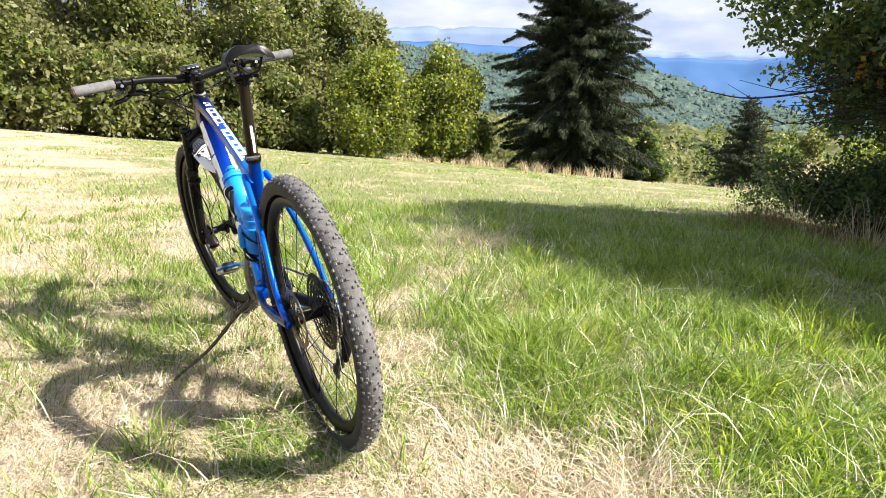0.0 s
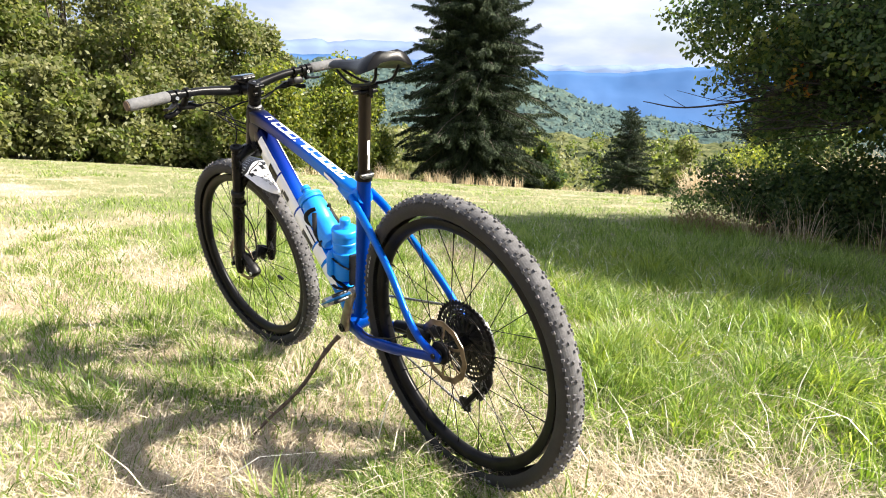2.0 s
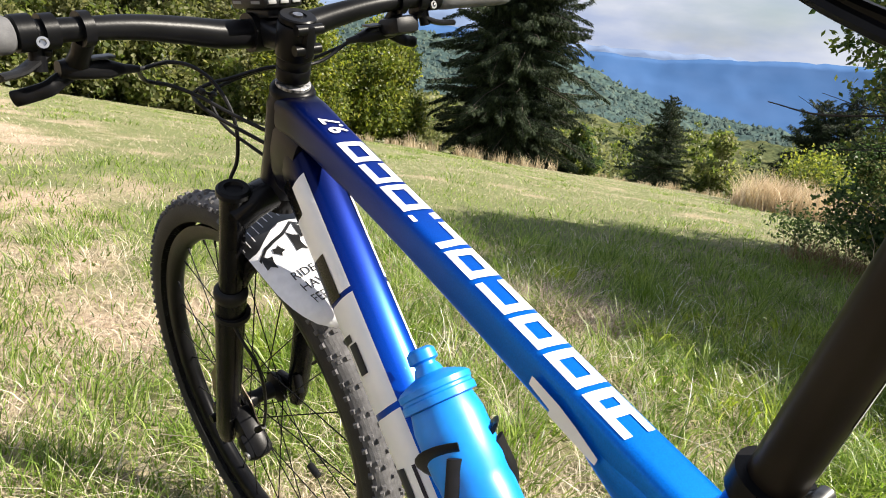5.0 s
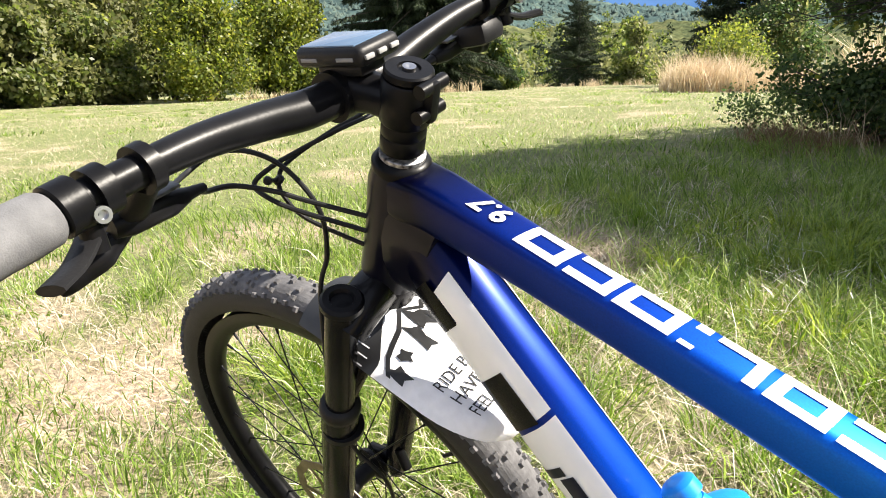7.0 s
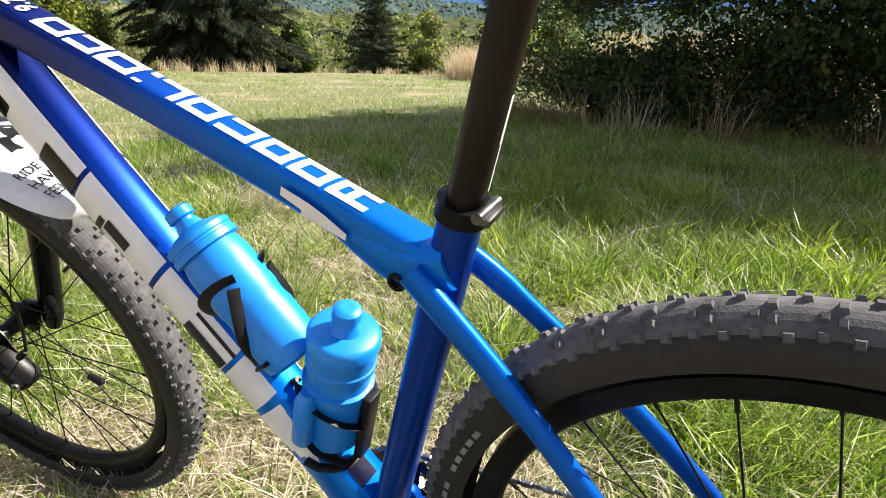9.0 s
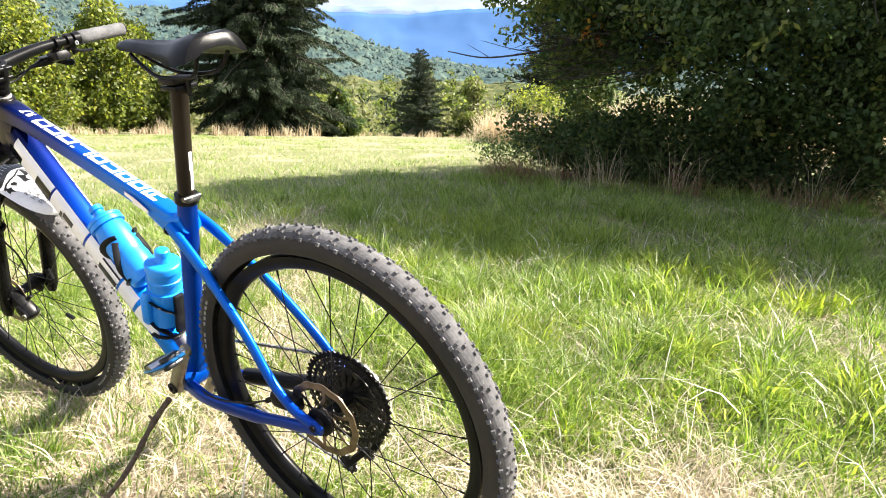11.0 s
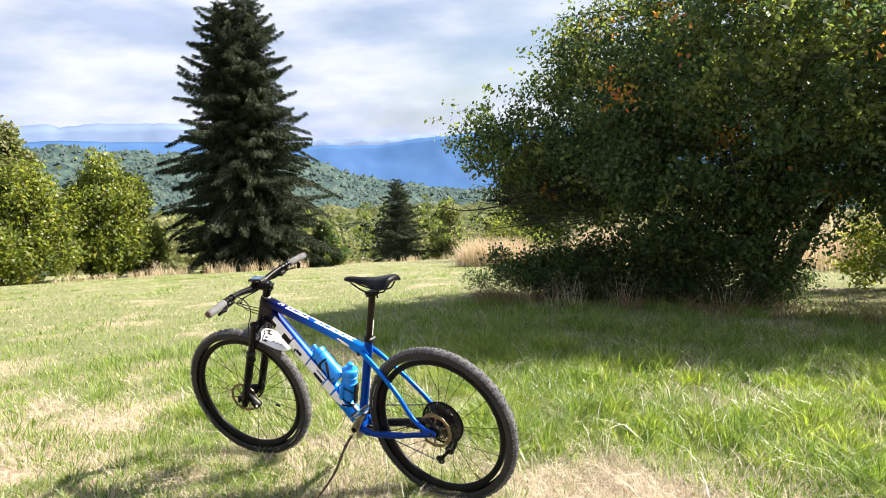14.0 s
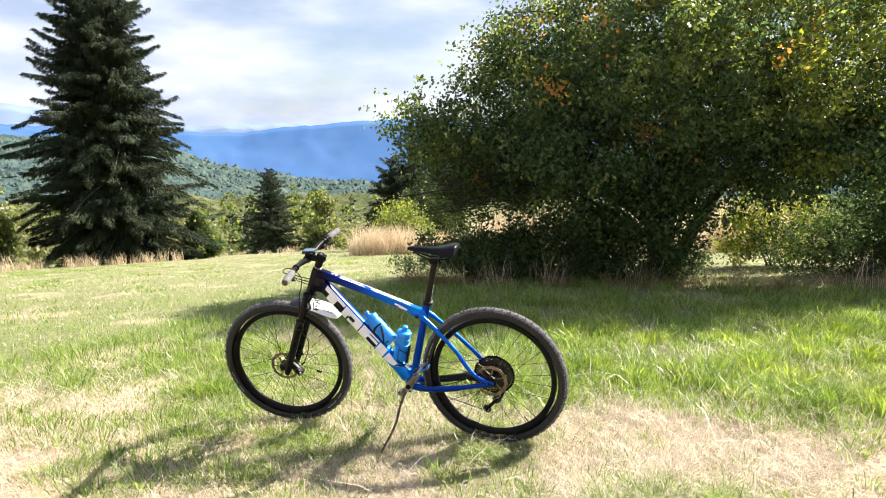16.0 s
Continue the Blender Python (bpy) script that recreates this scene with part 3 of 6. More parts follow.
# joint of top tube and seat tube with its pivot bolt
part("seat_joint", tube(bend([(0.45, 0, 0.738), (0.40, 0, 0.713), (0.36, 0, 0.700), (0.322, 0, 0.708)], 4), [(0.018, 0.010), (0.019, 0.012), (0.020, 0.015), (0.021, 0.017), (0.022, 0.019), (0.023, 0.021), (0.0235, 0.0225), (0.024, 0.0235), (0.0245, 0.024), (0.0245, 0.024), (0.024, 0.0235), (0.0235, 0.0225), (0.023, 0.021)], 24, side=(0, 1, 0), power=3.2), paint_top, bike)
for s in (1, -1):
    part("pivot_bolt", lathe_rings([(0, 0.0090), (0.003, 0.0090), (0.004, 0.008), (0.004, 0.005), (0.001, 0.004), (0.001, 0.0)], (0.368, 0.0225 * s, 0.690), (0, s, 0), 18), black_satin, bike)
    if s > 0:
        st = bend([(0.352, 0.027, 0.705), (0.28, 0.034, 0.638), (0.195, 0.046, 0.553), (0.155, 0.053, 0.507), (0.122, 0.059, 0.458), (0.088, 0.064, 0.418), (0.048, 0.068, 0.390), (0.006, 0.070, 0.376)], 4)
    else:
        st = bend([(0.352, -0.037, 0.705), (0.30, -0.047, 0.663), (0.20, -0.062, 0.566), (0.11, -0.068, 0.474), (0.05, -0.068, 0.405), (0.006, -0.070, 0.372)], 5)
    part("seatstay", tube(st, [(0.0085, 0.0125)] * 6 + [(0.008, 0.0105)] * (len(st) - 6), 14, side=(0, 1, 0), power=2.6), paint_stay, bike, "slim bright blue seatstay")
    cs = bend([(0.425, 0.036 * s, 0.306), (0.34, 0.048 * s, 0.302), (0.20, 0.058 * s, 0.322), (0.09, 0.066 * s, 0.348), (0.0, 0.071 * s, 0.368)], 5)
    part("chainstay", tube(cs, [(0.010, 0.019)] * 4 + [(0.0095, 0.0155)] * 8 + [(0.008, 0.012)] * (len(cs) - 12), 14, side=(0, 1, 0), power=2.8), paint_seat, bike, "deep blue chainstay")
    part("dropout", tube([(0.03, 0.070 * s, 0.372), (0.0, 0.071 * s, 0.372), (-0.016, 0.071 * s, 0.368)], [(0.006, 0.013), (0.007, 0.017), (0.006, 0.010)], 14, side=(0, 1, 0)), paint_seat, bike)
part("chainstay_protector", tube([(0.33, -0.050, 0.3075), (0.20, -0.0590, 0.3265), (0.09, -0.0665, 0.3505)], [(0.0125, 0.018)] * 2 + [(0.011, 0.0165)], 14, side=(0, 1, 0), power=2.8), black_plastic, bike, "matt grey rubber guard")
part("rear_axle", tube([(0, -0.082, R_WHEEL), (0, 0.080, R_WHEEL)], 0.007, 14), black_satin, bike)

# seat post, clamp, saddle
POST_TOP = ST_TOP + ST_DIR * 0.224
part("seat_post", tube([ST_TOP - ST_DIR * 0.02, ST_TOP + ST_DIR * 0.12, POST_TOP], 0.0156, 24), black_carbon, bike, "black carbon seat post")
part("seat_clamp", lathe_rings([(-0.012, 0.019), (-0.012, 0.0225), (0.004, 0.0225), (0.004, 0.017)], ST_TOP, ST_DIR, 24), black_satin, bike)
part("clamp_lever", joined(block((0.016, 0.030, 0.008), axes(ST_TOP + Vector((-0.023, 0.006, -0.002)), (1, 0, 0.2), ST_DIR), 0.003),
                           tube([ST_TOP + Vector((-0.022, -0.014, 0)), ST_TOP + Vector((-0.022, 0.024, 0.002))], 0.005, 10)), clamp_silver, bike, "dark grey clamp lever")
for h0, h1, w in ((0.018, 0.075, 0.0), (0.060, 0.098, 0.35)):
    pl = ST_DIR
    s1 = Vector((0, 1, 0)).cross(pl).normalized()
    vs = [ST_TOP + pl * hh + (Vector((0, 1, 0)) * math.sin(a) * 0.0160 + s1 * math.cos(a) * 0.0160 * -1) for hh in (h0, h1) for a in [radians(-28 + w * 20 + 9 * k) for k in range(4)]]
    part("post_marking", (vs, [[i, i + 1, i + 5, i + 4] for i in range(3)]), white_decal, bike, "white printed stripe")
SAD = Vector((0.243, 0, 1.024))
vs, fs = [], []
stations = [(-0.112, 0.048, 0.016, 0.012), (-0.106, 0.064, 0.020, 0.014), (-0.085, 0.070, 0.021, 0.012), (-0.052, 0.062, 0.018, 0.008), (-0.02, 0.046, 0.015, 0.005), (0.03, 0.030, 0.012, 0.004), (0.08, 0.023, 0.011, 0.006), (0.125, 0.020, 0.010, 0.008), (0.145, 0.013, 0.006, 0.007)]
for x, w, h, lift in stations:
    for k in range(20):
        a = 2 * math.pi * k / 20
        yy, zz = math.cos(a), math.sin(a)
        sx = math.copysign(abs(yy) ** 0.8, yy)
        drop = -0.030 * abs(sx) ** 3 * (w / 0.073)
        groove = -0.006 * math.exp(-(sx / 0.22) ** 2) if zz > 0.3 and -0.11 < x < 0.09 else 0
        vs.append(SAD + Vector((x, w * sx, lift + 0.012 + (h * zz * 0.85 if zz > 0 else h * zz * 0.45) + drop + groove)))
fs = [[i * 20 + k, i * 20 + (k + 1) % 20, (i + 1) * 20 + (k + 1) % 20, (i + 1) * 20 + k] for i in range(len(stations) - 1) for k in range(20)]
fs += [list(range(20))[::-1], [(len(stations) - 1) * 20 + k for k in range(20)]]
saddle = part("saddle", (vs, fs), black_satin, bike, "slim black saddle with a groove")
for s in (1, -1):
    part("saddle_rail", tube(bend([SAD + Vector((-0.095, 0.032 * s, 0.004)), SAD + Vector((-0.072, 0.026 * s, -0.024)), SAD + Vector((-0.03, 0.022 * s, -0.032)), SAD + Vector((0.03, 0.022 * s, -0.031)), SAD + Vector((0.075, 0.015 * s, -0.016)), SAD + Vector((0.115, 0.008 * s, 0.004))], 5), 0.0037, 8), black_satin, saddle)
part("saddle_clamp", joined(block((0.045, 0.052, 0.012), Matrix.Translation(POST_TOP + Vector((0.0, 0, 0.006))), 0.004), block((0.040, 0.050, 0.009), Matrix.Translation(POST_TOP + Vector((0, 0, -0.006))), 0.003), tube([POST_TOP + Vector((-0.024, 0, -0.02)), POST_TOP + Vector((-0.024, 0, 0.012))], 0.004, 8)), black_satin, bike)

# fork and steering, turned a little to the left
def steered(shape):
    return moved(shape, STEER)


CROWN = Vector((0.962, 0, 0.786))
FORK = -AXIS
part("fork_crown", steered(joined(
    tube(bend([CROWN + Vector((0.004, 0.068, -0.010)), CROWN + Vector((-0.003, 0.040, 0.006)), CROWN + Vector((-0.004, 0, 0.012)), CROWN + Vector((-0.003, -0.040, 0.006)), CROWN + Vector((0.004, -0.068, -0.010))], 4), [(0.022, 0.020)] * 17, 16, side=(1, 0, 0), power=2.8),
    lathe_rings([(-0.01, 0.027), (0.012, 0.029), (0.02, 0.026)], CROWN, AXIS, 20))), black_gloss, bike, "glossy black fork crown")
for s in (1, -1):
    top = CROWN + Vector((0.004, 0.068 * s, 0.0)) - FORK * 0.022
    part("fork_stanchion", steered(tube([top, top + FORK * 0.20], 0.0165, 20)), black_gloss, bike, "black stanchion")
    part("fork_cap", steered(lathe_rings([(0.0, 0.021), (0.006, 0.021), (0.009, 0.018), (0.009, 0.012), (0.005, 0.010), (0.006, 0.0)], top - FORK * 0.002, AXIS, 20)), black_satin, bike)
    low = top + FORK * 0.155
    part("fork_seal", steered(lathe_rings([(0.0, 0.018), (0.004, 0.0225), (0.012, 0.0235), (0.016, 0.022), (0.02, 0.0215)], low - FORK * -0.0, FORK, 20)), black_plastic, bike)
    bot = top + FORK * 0.505
    part("fork_lower", steered(joined(tube([low + FORK * 0.012, low + FORK * 0.06, low + FORK * 0.2, bot - FORK * 0.03, bot], [(0.0215, 0.0215), (0.021, 0.021), (0.019, 0.020), (0.018, 0.0195), (0.012, 0.014)], 20, side=(0, 1, 0)),
                               tube([bot - FORK * 0.035 + Vector((0, -0.004 * s, 0)), bot - FORK * 0.03 + Vector((0.044, -0.008 * s, 0.012))], [(0.012, 0.020), (0.011, 0.015)], 14, side=(0, 1, 0)))), black_gloss, bike, "glossy black fork leg")
part("fork_arch", steered(tube(bend([CROWN + Vector((0.07, 0.066, -0.165)), CROWN + Vector((0.052, 0.058, -0.120)), CROWN + Vector((0.03, 0.035, -0.082)), CROWN + Vector((0.02, 0, -0.068)), CROWN + Vector((0.03, -0.035, -0.082)), CROWN + Vector((0.052, -0.058, -0.120)), CROWN + Vector((0.07, -0.066, -0.165))], 4), [(0.010, 0.014)] * 25, 12, side=(1, 0, 0))), black_gloss, bike)
part("front_axle", steered(tube([(BASE, -0.078, R_WHEEL), (BASE, 0.082, R_WHEEL)], [0.008, 0.008], 14)), black_satin, bike)
caliper = part("front_caliper", steered(joined(block((0.088, 0.034, 0.036), axes((1.098, 0.050, 0.366), (0.66, 0, 0.75), (-0.75, 0, 0.66)), 0.009),
                                               block((0.046, 0.046, 0.030), axes((1.086, 0.052, 0.352), (0.66, 0, 0.75), (-0.75, 0, 0.66)), 0.010),
                                               tube([(1.118, 0.054, 0.372), (1.128, 0.062, 0.420)], 0.009, 10), tube([(1.062, 0.054, 0.392), (1.046, 0.049, 0.404)], [0.0055, 0.0045], 10))), black_satin, bike, "black brake caliper")
for x, z in ((1.115, 0.400), (1.074, 0.346)):
    part("caliper_bolt", steered(lathe_rings([(0, 0.0075), (0.006, 0.0070), (0.006, 0.0035), (0.003, 0.003), (0.003, 0)], (x, 0.069, z), (0, 1, 0), 12)), steel, caliper, "bright bolt head")
part("fork_lockout_leg", steered(tube([(1.10, -0.05, 0.39), (1.11, -0.055, 0.42)], 0.008, 10)), black_satin, bike)

# headset, stem, bar
part("headset_cover", lathe_rings([(0, 0.026), (0.006, 0.0265), (0.010, 0.024), (0.012, 0.019)], HT_T, AXIS, 24), black_satin, bike)
part("headset_cap_ring", lathe_rings([(0.0, 0.0190), (0.001, 0.0202), (0.005, 0.0202), (0.006, 0.019)], HT_T + AXIS * 0.010, AXIS, 24), worn_ring, bike, "scuffed silver ring")
part("spacer", steered(lathe_rings([(0.020, 0.0185), (0.021, 0.0192), (0.034, 0.0192), (0.035, 0.0185), (0.036, 0.0192), (0.046, 0.0192), (0.047, 0.0185)], HT_T, AXIS, 24)), black_satin, bike)
SC = HT_T + AXIS * 0.066
BARC = SC + Vector((0.062, 0, 0.008))
part("stem", steered(joined(lathe_rings([(-0.019, 0.0200), (-0.017, 0.0215), (0.017, 0.0215), (0.019, 0.0200)], SC, AXIS, 24),
                            tube([SC + Vector((0.012, 0, 0)), SC.lerp(BARC, 0.5), BARC - Vector((0.01, 0, 0))], [(0.018, 0.017), (0.0165, 0.0155), (0.020, 0.018)], 20, side=(0, 1, 0), power=2.6),
                            tube([BARC + Vector((0, -0.022, 0)), BARC + Vector((0, 0.022, 0))], 0.0215, 24),
                            block((0.016, 0.012, 0.036), axes(SC + Vector((-0.022, 0, -0.001)), (1, 0, 0.4), AXIS), 0.004))), black_satin, bike, "black alloy stem")
for h in (-0.011, 0.011):
    part("stem_bolt", steered(tube([SC + Vector((-0.024, -0.016, 0)) + AXIS * h, SC + Vector((-0.024, 0.016, 0)) + AXIS * h], 0.0058, 12)), black_satin, bike)
part("top_cap", steered(lathe_rings([(0.0195, 0.0185), (0.021, 0.0200), (0.026, 0.0200), (0.0275, 0.0185), (0.0275, 0.0095), (0.0255, 0.009), (0.0255, 0.0)], SC, AXIS, 28)), black_satin, bike)
part("top_cap_bolt", steered(lathe_rings([(0.0255, 0.0055), (0.0285, 0.0055), (0.0285, 0.003), (0.0265, 0.0)], SC, AXIS, 16)), steel, bike)
bar_pts = bend([BARC + Vector((0, y, 0)) + Vector((dx, 0, dz)) for y, dx, dz in ((0.380, -0.034, 0.020), (0.28, -0.022, 0.021), (0.17, -0.010, 0.019), (0.10, -0.003, 0.010), (0.04, 0, 0), (-0.04, 0, 0), (-0.10, -0.003, 0.010), (-0.17, -0.010, 0.019), (-0.28, -0.022, 0.021), (-0.380, -0.034, 0.020))], 5)
rad = [0.0111 if abs(p.y) > 0.19 else 0.0159 if abs(p.y) < 0.05 else 0.0111 + 0.0048 * (0.19 - abs(p.y)) / 0.14 for p in bar_pts]
part("handlebar", steered(tube(bar_pts, rad, 20)), black_satin, bike, "wide matt black handlebar")


def bar_at(y):
    """Point and outward direction of the bar at that distance to the left."""
    best = min(range(1, len(bar_pts) - 1), key=lambda i: abs(bar_pts[i].y - y))
    d = (bar_pts[best + 1] - bar_pts[best - 1]).normalized() * (1 if y < 0 else -1)
    return bar_pts[best] + d * (abs(y) - abs(bar_pts[best].y)) / max(1e-3, abs(d.y)), d


for s in (1, -1):
    a, d = bar_at(0.262 * s)
    b, d = bar_at(0.380 * s)
    d = (b - a).normalized()
    L = (b - a).length
    prof = [(-0.004, 0.0140), (0.0, 0.0165)] + [(L * k / 8, 0.0165 + 0.0006 * (k % 2)) for k in range(1, 8)] + [(L, 0.0165), (L + 0.004, 0.0150), (L + 0.006, 0.010)]
    part("grip", steered(lathe_rings(prof, a, d, 22)), grip_foam, bike, "grey foam grip")
    part("bar_plug", steered(lathe_rings([(L + 0.0055, 0.0145), (L + 0.008, 0.0135), (L + 0.008, 0.0)], a, d, 16)), bark_stick if s > 0 else black_plastic, bike)
    part("grip_collar", steered(lathe_rings([(-0.022, 0.0145), (-0.021, 0.0165), (-0.006, 0.0165), (-0.005, 0.0145)], a, d, 20)), black_satin, bike)
    # shifter or lock-out clamp with its bolt
    c, _ = bar_at(0.228 * s)
    clamp = part("lever_clamp", steered(joined(lathe_rings([(-0.006, 0.0112), (-0.006, 0.0160), (0.006, 0.0160), (0.006, 0.0112)], c, d, 20), block((0.022, 0.011, 0.018), axes(c + Vector((0.012, 0.004 * s, -0.016)), (1, 0, -0.6), (0, 0, 1)), 0.004), tube([c + Vector((0.006, 0.010 * s, -0.010)), c + Vector((0.006, 0.014 * s, -0.034))], 0.0075, 10))), black_satin, bike)
    part("clamp_bolt", steered(lathe_rings([(0, 0.0052), (0.004, 0.0052), (0.004, 0.0030), (0.001, 0.0026), (0.001, 0.0)], c + Vector((-0.014, 0.010 * s, -0.0085)), (-1, 0, 0.1), 14)), steel, clamp)
    # brake: clamp, reservoir body, blade
    e, _ = bar_at(0.196 * s)
    body_a, body_b = e + Vector((0.036, 0.022 * s, -0.036)), e + Vector((0.044, -0.040 * s, -0.044))
    brake = part("brake_lever_body", steered(joined(lathe_rings([(-0.005, 0.0118), (-0.005, 0.0165), (0.005, 0.0165), (0.005, 0.0118)], e, d, 20),
                                                    tube([e + Vector((0.006, 0, -0.010)), e + Vector((0.020, 0.002 * s, -0.022)), e + Vector((0.037, 0.004 * s, -0.036))], [(0.010, 0.009), (0.009, 0.010), (0.014, 0.009)], 12, side=(0, 1, 0)),
                                                    tube([body_a, body_a.lerp(body_b, 0.2), body_a.lerp(body_b, 0.75), body_b], [(0.008, 0.008), (0.0125, 0.0105), (0.011, 0.010), (0.006, 0.006)], 16, side=(1, 0, 0), power=2.6))), black_satin, bike, "black hydraulic brake lever body")
    part("reservoir_cover", steered(block((0.018, 0.046, 0.003), axes(body_a.lerp(body_b, 0.5) + Vector((-0.004, 0, 0.0108)), (1, 0, 0.1), (0, 0, 1)), 0.0012)), clamp_silver, brake, "grey alloy cover")
    part("brake_blade", steered(tube(bend([body_a + Vector((0.004, -0.010 * s, -0.006)), body_a + Vector((0.003, 0.004 * s, -0.013)), body_a + Vector((0.002, 0.012 * s, -0.017)), body_a + Vector((0.006, 0.024 * s, -0.020)), body_a + Vector((0.008, 0.036 * s, -0.022)), body_a + Vector((0.012, 0.041 * s, -0.023))], 4), [(0.005, 0.008)] * 21, 10, side=(1, 0, 0))), black_satin, brake, "black one-finger blade")
    part("hose_nut", steered(tube([body_b - (body_b - body_a).normalized() * 0.004, body_b + (body_b - body_a).normalized() * 0.018], [0.0060, 0.0036], 10)), black_plastic, brake)
    part("shift_paddle", steered(tube(bend([c + Vector((0.012, 0.006 * s, -0.020)), c + Vector((0.0, 0.030 * s, -0.032)), c + Vector((-0.012, 0.052 * s, -0.034))], 4), [(0.004, 0.010)] * 9, 10, side=(0, 0, 1))), black_plastic, clamp)
part("shifter_pod", steered(joined(block((0.046, 0.042, 0.024), axes(bar_at(-0.205)[0] + Vector((0.018, 0.0, -0.032)), (1, 0, -0.1), (0, 0, 1)), 0.008))), black_plastic, bike, "black shifter under the bar")
# cycle computer on its mount
GPS = BARC + Vector((-0.012, 0, 0.033))
gm = STEER @ axes(GPS, (1, 0, 0.02), (-0.12, 0, 1))
gps = part("cycle_computer", block((0.074, 0.050, 0.0165), gm, 0.006, 3), black_plastic, bike, "black cycle computer with a dark screen")
part("screen", block((0.061, 0.042, 0.002), gm @ Matrix.Translation((0.001, 0, 0.0082)), 0.0009), screen_glass, gps, "glossy blue-grey screen")
for y in (-0.015, 0.0, 0.015):
    part("button", block((0.003, 0.010, 0.004), gm @ Matrix.Translation((-0.0375, y, -0.001)), 0.001), grey_decal, gps)
for x in (-0.02, 0.02):
    part("side_mark", block((0.018, 0.0012, 0.003), gm @ Matrix.Translation((x, 0.0250, -0.001)), 0.0003), grey_decal, gps)
part("computer_mount", joined(block((0.05, 0.03, 0.010), gm @ Matrix.Translation((0, 0, -0.013)), 0.003)), black_plastic, bike)

# hoses and cables
hose = lambda name, pts, r=0.0025: part(name, tube(bend(pts, 7), r, 8), black_plastic, bike)
hose("brake_hose", [STEER @ (bar_at(0.196)[0] + Vector((0.046, -0.056, -0.047))), (0.996, 0.135, 0.938), (1.008, 0.105, 0.929), (0.997, 0.075, 0.913), (0.981, 0.055, 0.898), (0.950, 0.028, 0.879), (0.925, 0.012, 0.868)])
hose("lockout_cable", [STEER @ (bar_at(0.196)[0] + Vector((0.030, 0.0, -0.022))), (0.970, 0.178, 0.957), (1.025, 0.135, 0.949), (1.034, 0.100, 0.954), (1.017, 0.075, 0.948), (0.999, 0.055, 0.925), (0.981, 0.045, 0.884), (0.990, 0.045, 0.835), (1.000, 0.060, 0.790), STEER @ Vector((1.018, 0.080, 0.66)), STEER @ Vector((1.020, 0.072, 0.595)), STEER @ Vector((1.001, 0.062, 0.547)), STEER @ Vector((1.005, 0.055, 0.502)), STEER @ Vector((1.024, 0.050, 0.452)), STEER @ Vector((1.047, 0.048, 0.405))])
hose("brake_hose", [STEER @ (bar_at(-0.196)[0] + Vector((0.046, 0.056, -0.047))), (0.998, -0.08, 0.945), (0.994, -0.010, 0.943), (1.016, 0.030, 0.932), (1.022, 0.058, 0.926), (1.030, 0.075, 0.915), (1.010, 0.076, 0.905), (0.993, 0.060, 0.888), (0.952, 0.028, 0.863), (0.93, 0.014, 0.852)])
hose("gear_cable", [STEER @ (bar_at(-0.205)[0] + Vector((0.030, 0.025, -0.034))), (1.012, -0.07, 0.946), (1.009, -0.010, 0.940), (1.022, 0.040, 0.924), (1.018, 0.056, 0.913), (1.010, 0.060, 0.899), (0.999, 0.050, 0.874), (0.960, 0.026, 0.846), (0.938, 0.014, 0.834)], 0.0022)
part("cable_clip", joined(block((0.010, 0.010, 0.008), axes((1.018, 0.056, 0.913), (0.5, 0.5, -0.5), (0, 0, 1)), 0.003), block((0.008, 0.008, 0.008), axes((1.012, 0.070, 0.919), (0.5, 0.5, 0.5), (0, 0, 1)), 0.003), tube([(1.018, 0.056, 0.913), (1.012, 0.070, 0.919)], 0.002, 6)), black_plastic, bike)


def tt_top(s, y, lift):
    """A point on the top tube's upper face, s along it and y to the left."""
    k = s / (TT_B - TT_A).length * 10
    i = max(0, min(9, int(k)))
    rise = TT_LIFT[i] + (TT_LIFT[i + 1] - TT_LIFT[i]) * (k - i)
    half = TT_HALF[i] + (TT_HALF[i + 1] - TT_HALF[i]) * (k - i)
    edge = (1 - min(0.999, abs(y) / 0.0202) ** 4.2) ** (1 / 4.2)
    return TT_A + TT_DIR * s + TT_UP * (rise + half * edge + lift) + Vector((0, y, 0))


def tt_patch(s0, s1, y0, y1, lift=0.0006, skew=0.0):
    n = 6
    vs = []
    for i in range(n + 1):
        for y, sk in ((y0, -skew), (y1, skew)):
            s = s0 + (s1 - s0) * i / n + sk
            vs.append(tt_top(s, y, lift))
    return vs, [[2 * i, 2 * i + 1, 2 * i + 3, 2 * i + 2] for i in range(n)]


# ten slanted plain shapes along the top: two thin bars joined by a thick one
for k, (s, e) in enumerate(((0.068, 0.109), (0.114, 0.150), (0.155, 0.190), (0.195, 0.233), (0.239, 0.277), (0.283, 0.318), (0.324, 0.334), (0.340, 0.383), (0.388, 0.424), (0.429, 0.469))):
    if e - s < 0.02:
        part("marking_bar", tt_patch(s, e, -0.0128, 0.0140, 0.0007, 0.0024), white_decal, bike, "white painted bar", smooth=False)
        continue
    sides = ((0.0072, 0.0140), (-0.0128, -0.0060)) if k != 5 else ((-0.0128, -0.0060),)
    for y0, y1 in sides:
        slant = 0.18 * (y0 + y1) / 2
        part("marking_bar", tt_patch(s + slant, e + slant, y0, y1, 0.0007, 0.0006), white_decal, bike, "white painted bar", smooth=False)
    for c in ((s, e - 0.0085) if k in (1, 2, 4, 7, 9) else ((s + e - 0.0085) / 2, e - 0.0085) if k == 0 else (s,)):
        part("marking_bar", tt_patch(c, c + 0.0085, -0.0062, 0.0074 if k != 5 else 0.0140, 0.0009, 0.0012), white_decal, bike, "white painted bar", smooth=False)


